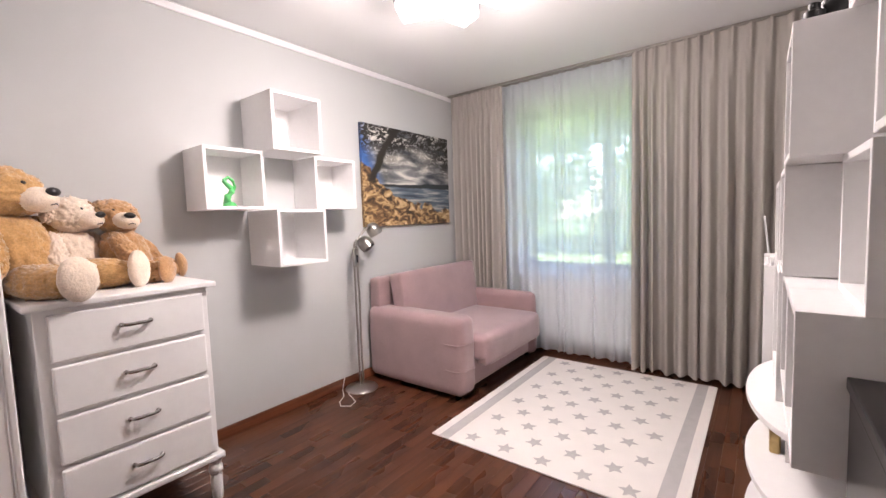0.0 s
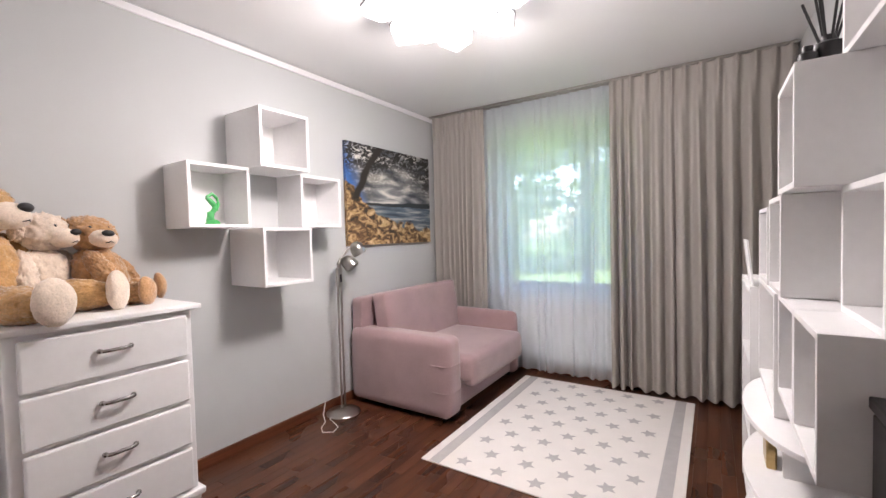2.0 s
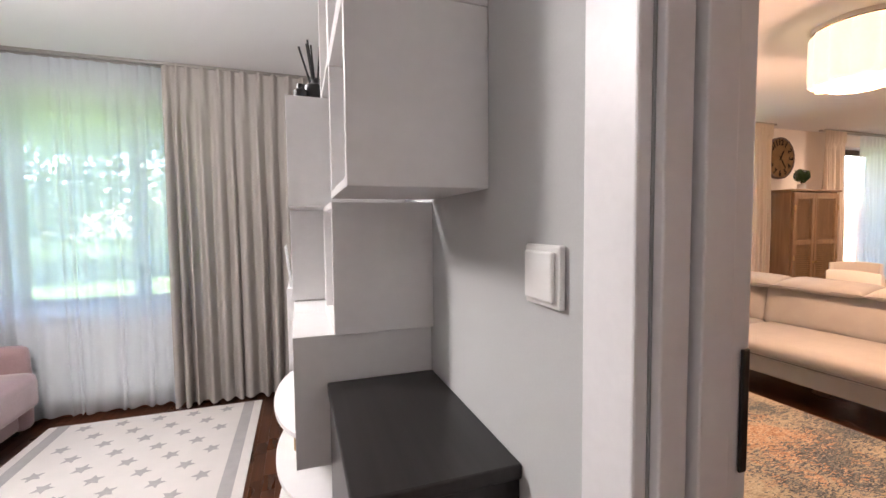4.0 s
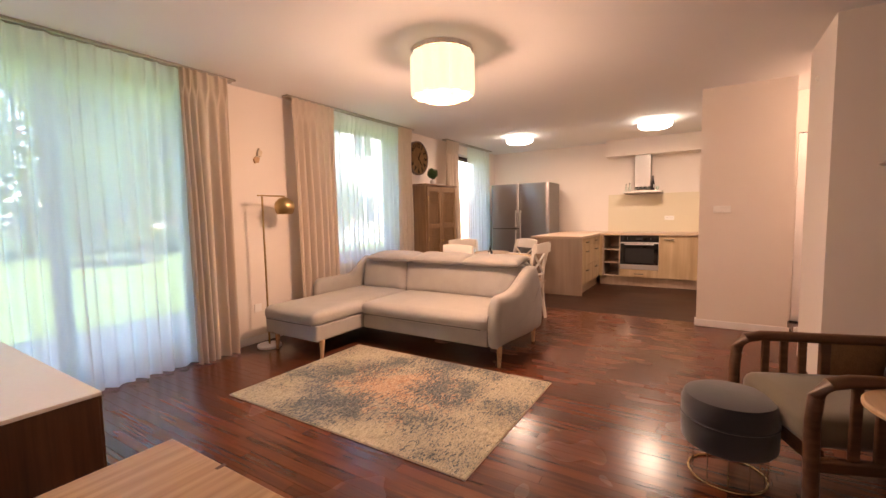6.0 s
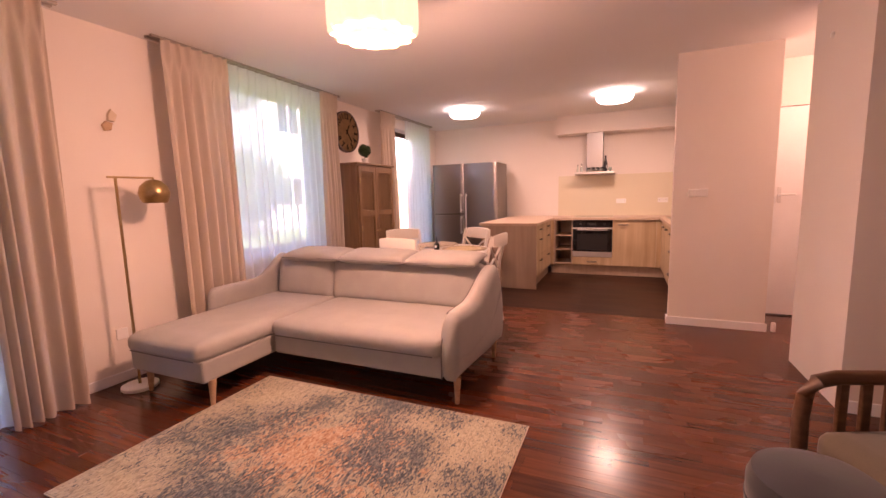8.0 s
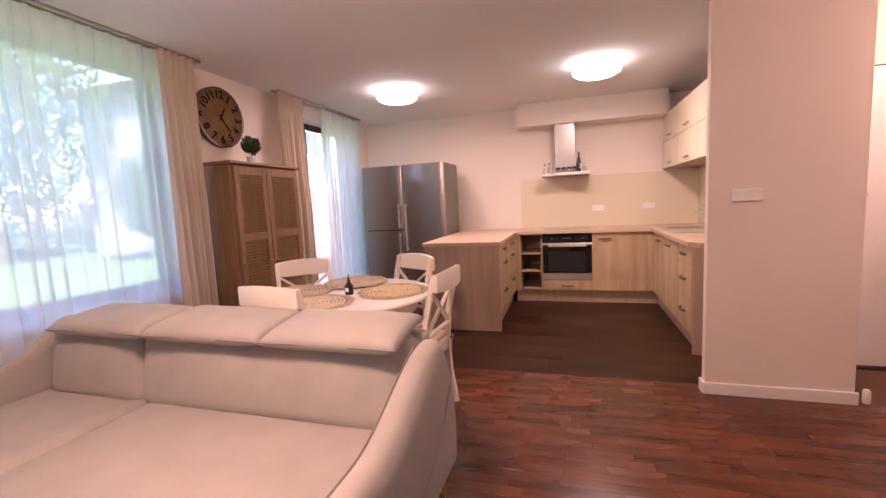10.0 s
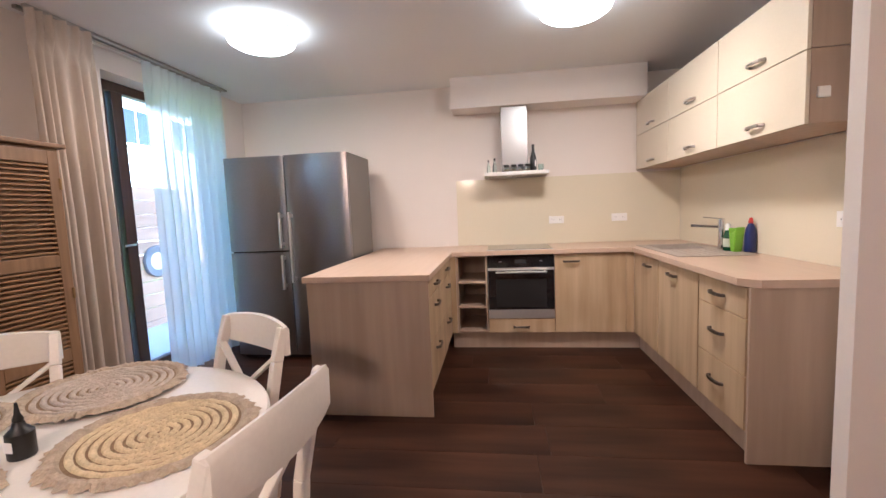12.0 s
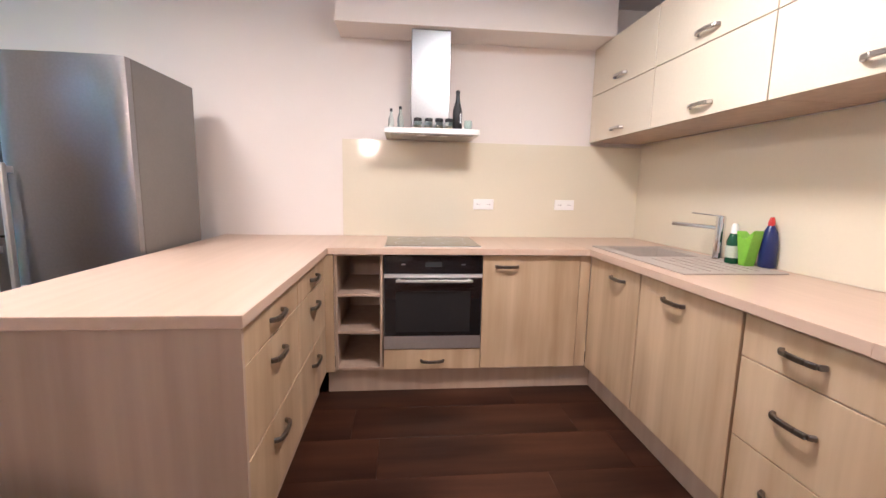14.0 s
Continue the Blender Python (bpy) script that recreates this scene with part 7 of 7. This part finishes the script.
def tree(x, y, h, r, seed, trunk_r=0.09):
    t = thing("tree", (x, y, -0.22), "leafy green garden tree in sunlight", "tree", "garden trees")
    rnd = random.Random(seed)
    bm = tube(bmesh.new(), [(x, y, -0.22), (x + rnd.uniform(-0.1, 0.1), y, h * 0.35), (x + rnd.uniform(-0.2, 0.2), y + 0.1, h * 0.75)], trunk_r, 9, trunk_r * 0.35)
    for k in range(6):
        a, z = rnd.uniform(0, 6.28), h * rnd.uniform(0.3, 0.6)
        tube(bm, [(x, y, z), (x + 0.4 * r * math.cos(a), y + 0.4 * r * math.sin(a), z + 0.12 * h), (x + 0.75 * r * math.cos(a), y + 0.75 * r * math.sin(a), z + 0.25 * h)], trunk_r * 0.45, 6, trunk_r * 0.15)
    part("trunk", bm, BARK, t, smooth=True)
    part("crown", leaf_cloud((x, y, h * 0.60), (r, r, h * 0.46), 9000, 0.085 * (r / 1.6) ** 0.8, seed), HEDGE, t)


for i, (x, y, h, r) in enumerate(((-9, 20, 8.5, 3.2), (-4.5, 22, 9.5, 3.4), (0.5, 20, 8.6, 3.1), (4.6, 23, 10.0, 3.6), (9.0, 20, 8.8, 3.2), (13.5, 22, 9.4, 3.5), (31, 22, 9.5, 3.5), (-7, 15, 6.5, 2.9), (-11.5, 17, 8.0, 3.2), (-2.6, 25, 10.0, 3.7), (2.4, 26, 10.5, 3.8), (7.0, 26, 10.5, 3.8), (11.2, 25.5, 10.0, 3.6), (-1.8, 16.5, 3.2, 1.5), (6.8, 17, 3.4, 1.6), (15.5, 16, 3.4, 1.6))):
    tree(x, y, h, r, 20 + i)
bm = bmesh.new()
for k in range(16):
    c = leaf_cloud((-14 + k * 2.8, 25 + 0.5 * math.sin(k * 2.1), 1.0), (2.0, 0.9, 1.9), 1800, 0.11, 60 + k)
    me = bpy.data.meshes.new("t")
    c.to_mesh(me)
    c.free()
    bm.from_mesh(me)
    bpy.data.meshes.remove(me)
solid("hedge", bm, HEDGE, "dense green garden hedge", "hedge", "stuff")
fn = thing("garden_fence", (11.3, 5.7, -0.2), "orange-brown board fence at the terrace end", "fence")
for k in range(11):
    z = -0.12 + k * 0.17
    part("board", B((8.95, 5.9, z), (13.2, 5.93, z + 0.163), 0.004), FENCE_WOOD, fn)
for x in (8.95, 11.0, 13.1):
    part("post", B((x, 5.93, -0.22), (x + 0.09, 6.02, 1.80), 0.004), FENCE_WOOD, fn)

# neighbouring house beyond the fence
nh = thing("neighbour_house", (22.0, 20.0, -0.22), "pale plastered two-storey house beyond the garden", "house")
part("wall", B((17.5, 17.0, -0.22), (28.0, 23.0, 6.9), 0.02), HOUSE_WHITE, nh)
part("roof", B((17.1, 16.5, 6.9), (28.4, 23.4, 7.2), 0.05), BARK, nh, "dark flat roof")
for x in (18.4, 21.0, 23.8, 26.2):
    for z in (1.0, 4.7):
        wd = part("window", B((x, 16.985, z), (x + 1.4, 16.999, z + 1.45), 0.003), DARK_GLASS, nh, "dark window pane")
        part("frame", B((x - 0.08, 16.975, z + 1.45), (x + 1.48, 16.999, z + 1.53)), WHITE_TRIM, wd)
        part("sill", B((x - 0.08, 16.90, z - 0.08), (x + 1.48, 16.999, z - 0.002)), WHITE_TRIM, wd)
        part("mullion", B((x + 0.67, 16.97, z), (x + 0.73, 16.984, z + 1.45)), WHITE_TRIM, wd)
pq = thing("garden_plaque", (9.74, 5.899, 0.80), "round cream disc with a dark rim hanging on the fence", "garden plaque")
DY = Matrix.Translation((9.74, 5.880, 0.80)) @ Matrix.Rotation(radians(90), 4, "X")
for nm, rings, m in (("disc", [(0.17, -0.015), (0.17, 0.0), (0.10, 0.012)], CREAM_SEAT), ("rim", [(0.165, -0.018), (0.20, -0.018), (0.205, 0.0), (0.195, 0.02), (0.165, 0.01)], GREY_PIPING)):
    bm = L(rings, (0, 0, 0), 40)
    bmesh.ops.transform(bm, matrix=DY, verts=bm.verts[:])
    part(nm, bm, m, pq, smooth=True)

# ---- floor boards, last ----
def boards(name, x0, x1, y0, y1, w, lengths, material, label, near, cap=300, lift=0.0):
    """Strips laid along y in broken rows; those in the near stretch are pieces of their own."""
    rnd = random.Random(11)
    f = thing(name, ((x0 + x1) / 2, (y0 + y1) / 2, 0), label, "floor", kind="structure")
    verts, faces, shared, made = [], [], {}, 0
    g = 0.00025
    x = x0
    while x < x1 - 0.004:
        xe = min(x + w, x1)
        y = y0 - rnd.uniform(0, lengths[-1])
        while y < y1:
            ye = y + rnd.choice(lengths)
            a, b = max(y, y0), min(ye, y1)
            y = ye
            if b - a < 0.02:
                continue
            z = rnd.uniform(-0.0004, 0.0)
            whole = abs((b - a) - (ye - (a if a > y0 else ye - (b - a)))) < 1e-6 and xe - x > w - 1e-6
            cx, cy = (x + xe) / 2, (a + b) / 2
            hx, hy = (xe - x) / 2 - g, (b - a) / 2 - g
            key = (round(hx, 4), round(hy, 4))
            box_v = [(-hx, -hy, -0.012), (hx, -hy, -0.012), (hx, hy, -0.012), (-hx, hy, -0.012), (-hx, -hy, -0.0008), (hx, -hy, -0.0008), (hx, hy, -0.0008), (-hx, hy, -0.0008),
                     (-hx + 0.0008, -hy + 0.0008, 0), (hx - 0.0008, -hy + 0.0008, 0), (hx - 0.0008, hy - 0.0008, 0), (-hx + 0.0008, hy - 0.0008, 0)]
            box_f = [(8, 9, 10, 11)] + [(p, (p + 1) % 4, 4 + (p + 1) % 4, 4 + p) for p in range(4)] + [(4 + p, 4 + (p + 1) % 4, 8 + (p + 1) % 4, 8 + p) for p in range(4)]
            if made < cap and near[0] < cx < near[1] and near[2] < cy < near[3]:
                if key not in shared:
                    me = bpy.data.meshes.new("floor_board")
                    me.from_pydata(box_v, [], box_f)
                    me.materials.append(material)
                    shared[key] = me
                o = new("floor_board", shared[key])
                o.parent = f
                o.location = Vector((cx, cy, z)) - f.location
                made += 1
            else:
                i = len(verts)
                verts += [(p[0] + cx - f.location.x, p[1] + cy - f.location.y, p[2] + z) for p in box_v]
                faces += [tuple(k + i for k in q) for q in box_f]
        x = xe
    if faces:
        me = bpy.data.meshes.new("far_boards")
        me.from_pydata(verts, [], faces)
        me.materials.append(material)
        o = new("far_boards", me)
        o.parent = f
        o["kind"] = "stuff"
    return f


STRIP = [0.42, 0.55, 0.7, 0.85]
boards("floor_bedroom", -2.13, 0.865, -0.87, NORTH, 0.065, STRIP, PARQUET_BED, "dark reddish brown strip parquet", (-1.9, 0.5, 1.6, 3.2))
boards("floor_living", 0.865, 6.42, -3.0, NORTH, 0.065, STRIP, PARQUET, "glossy reddish brown strip parquet", (3.9, 6.4, 0.4, 2.2))
boards("floor_hall", 6.42, 6.95, -3.0, -0.42, 0.065, STRIP, PARQUET, "glossy reddish brown strip parquet", (0, 0, 0, 0))
boards("floor_kitchen", 6.42, 9.30, -0.42, NORTH, 0.30, [1.2], KITCHEN_FLOOR, "dark brown wide plank floor in the kitchen", (6.4, 9.3, -0.4, 4.2))
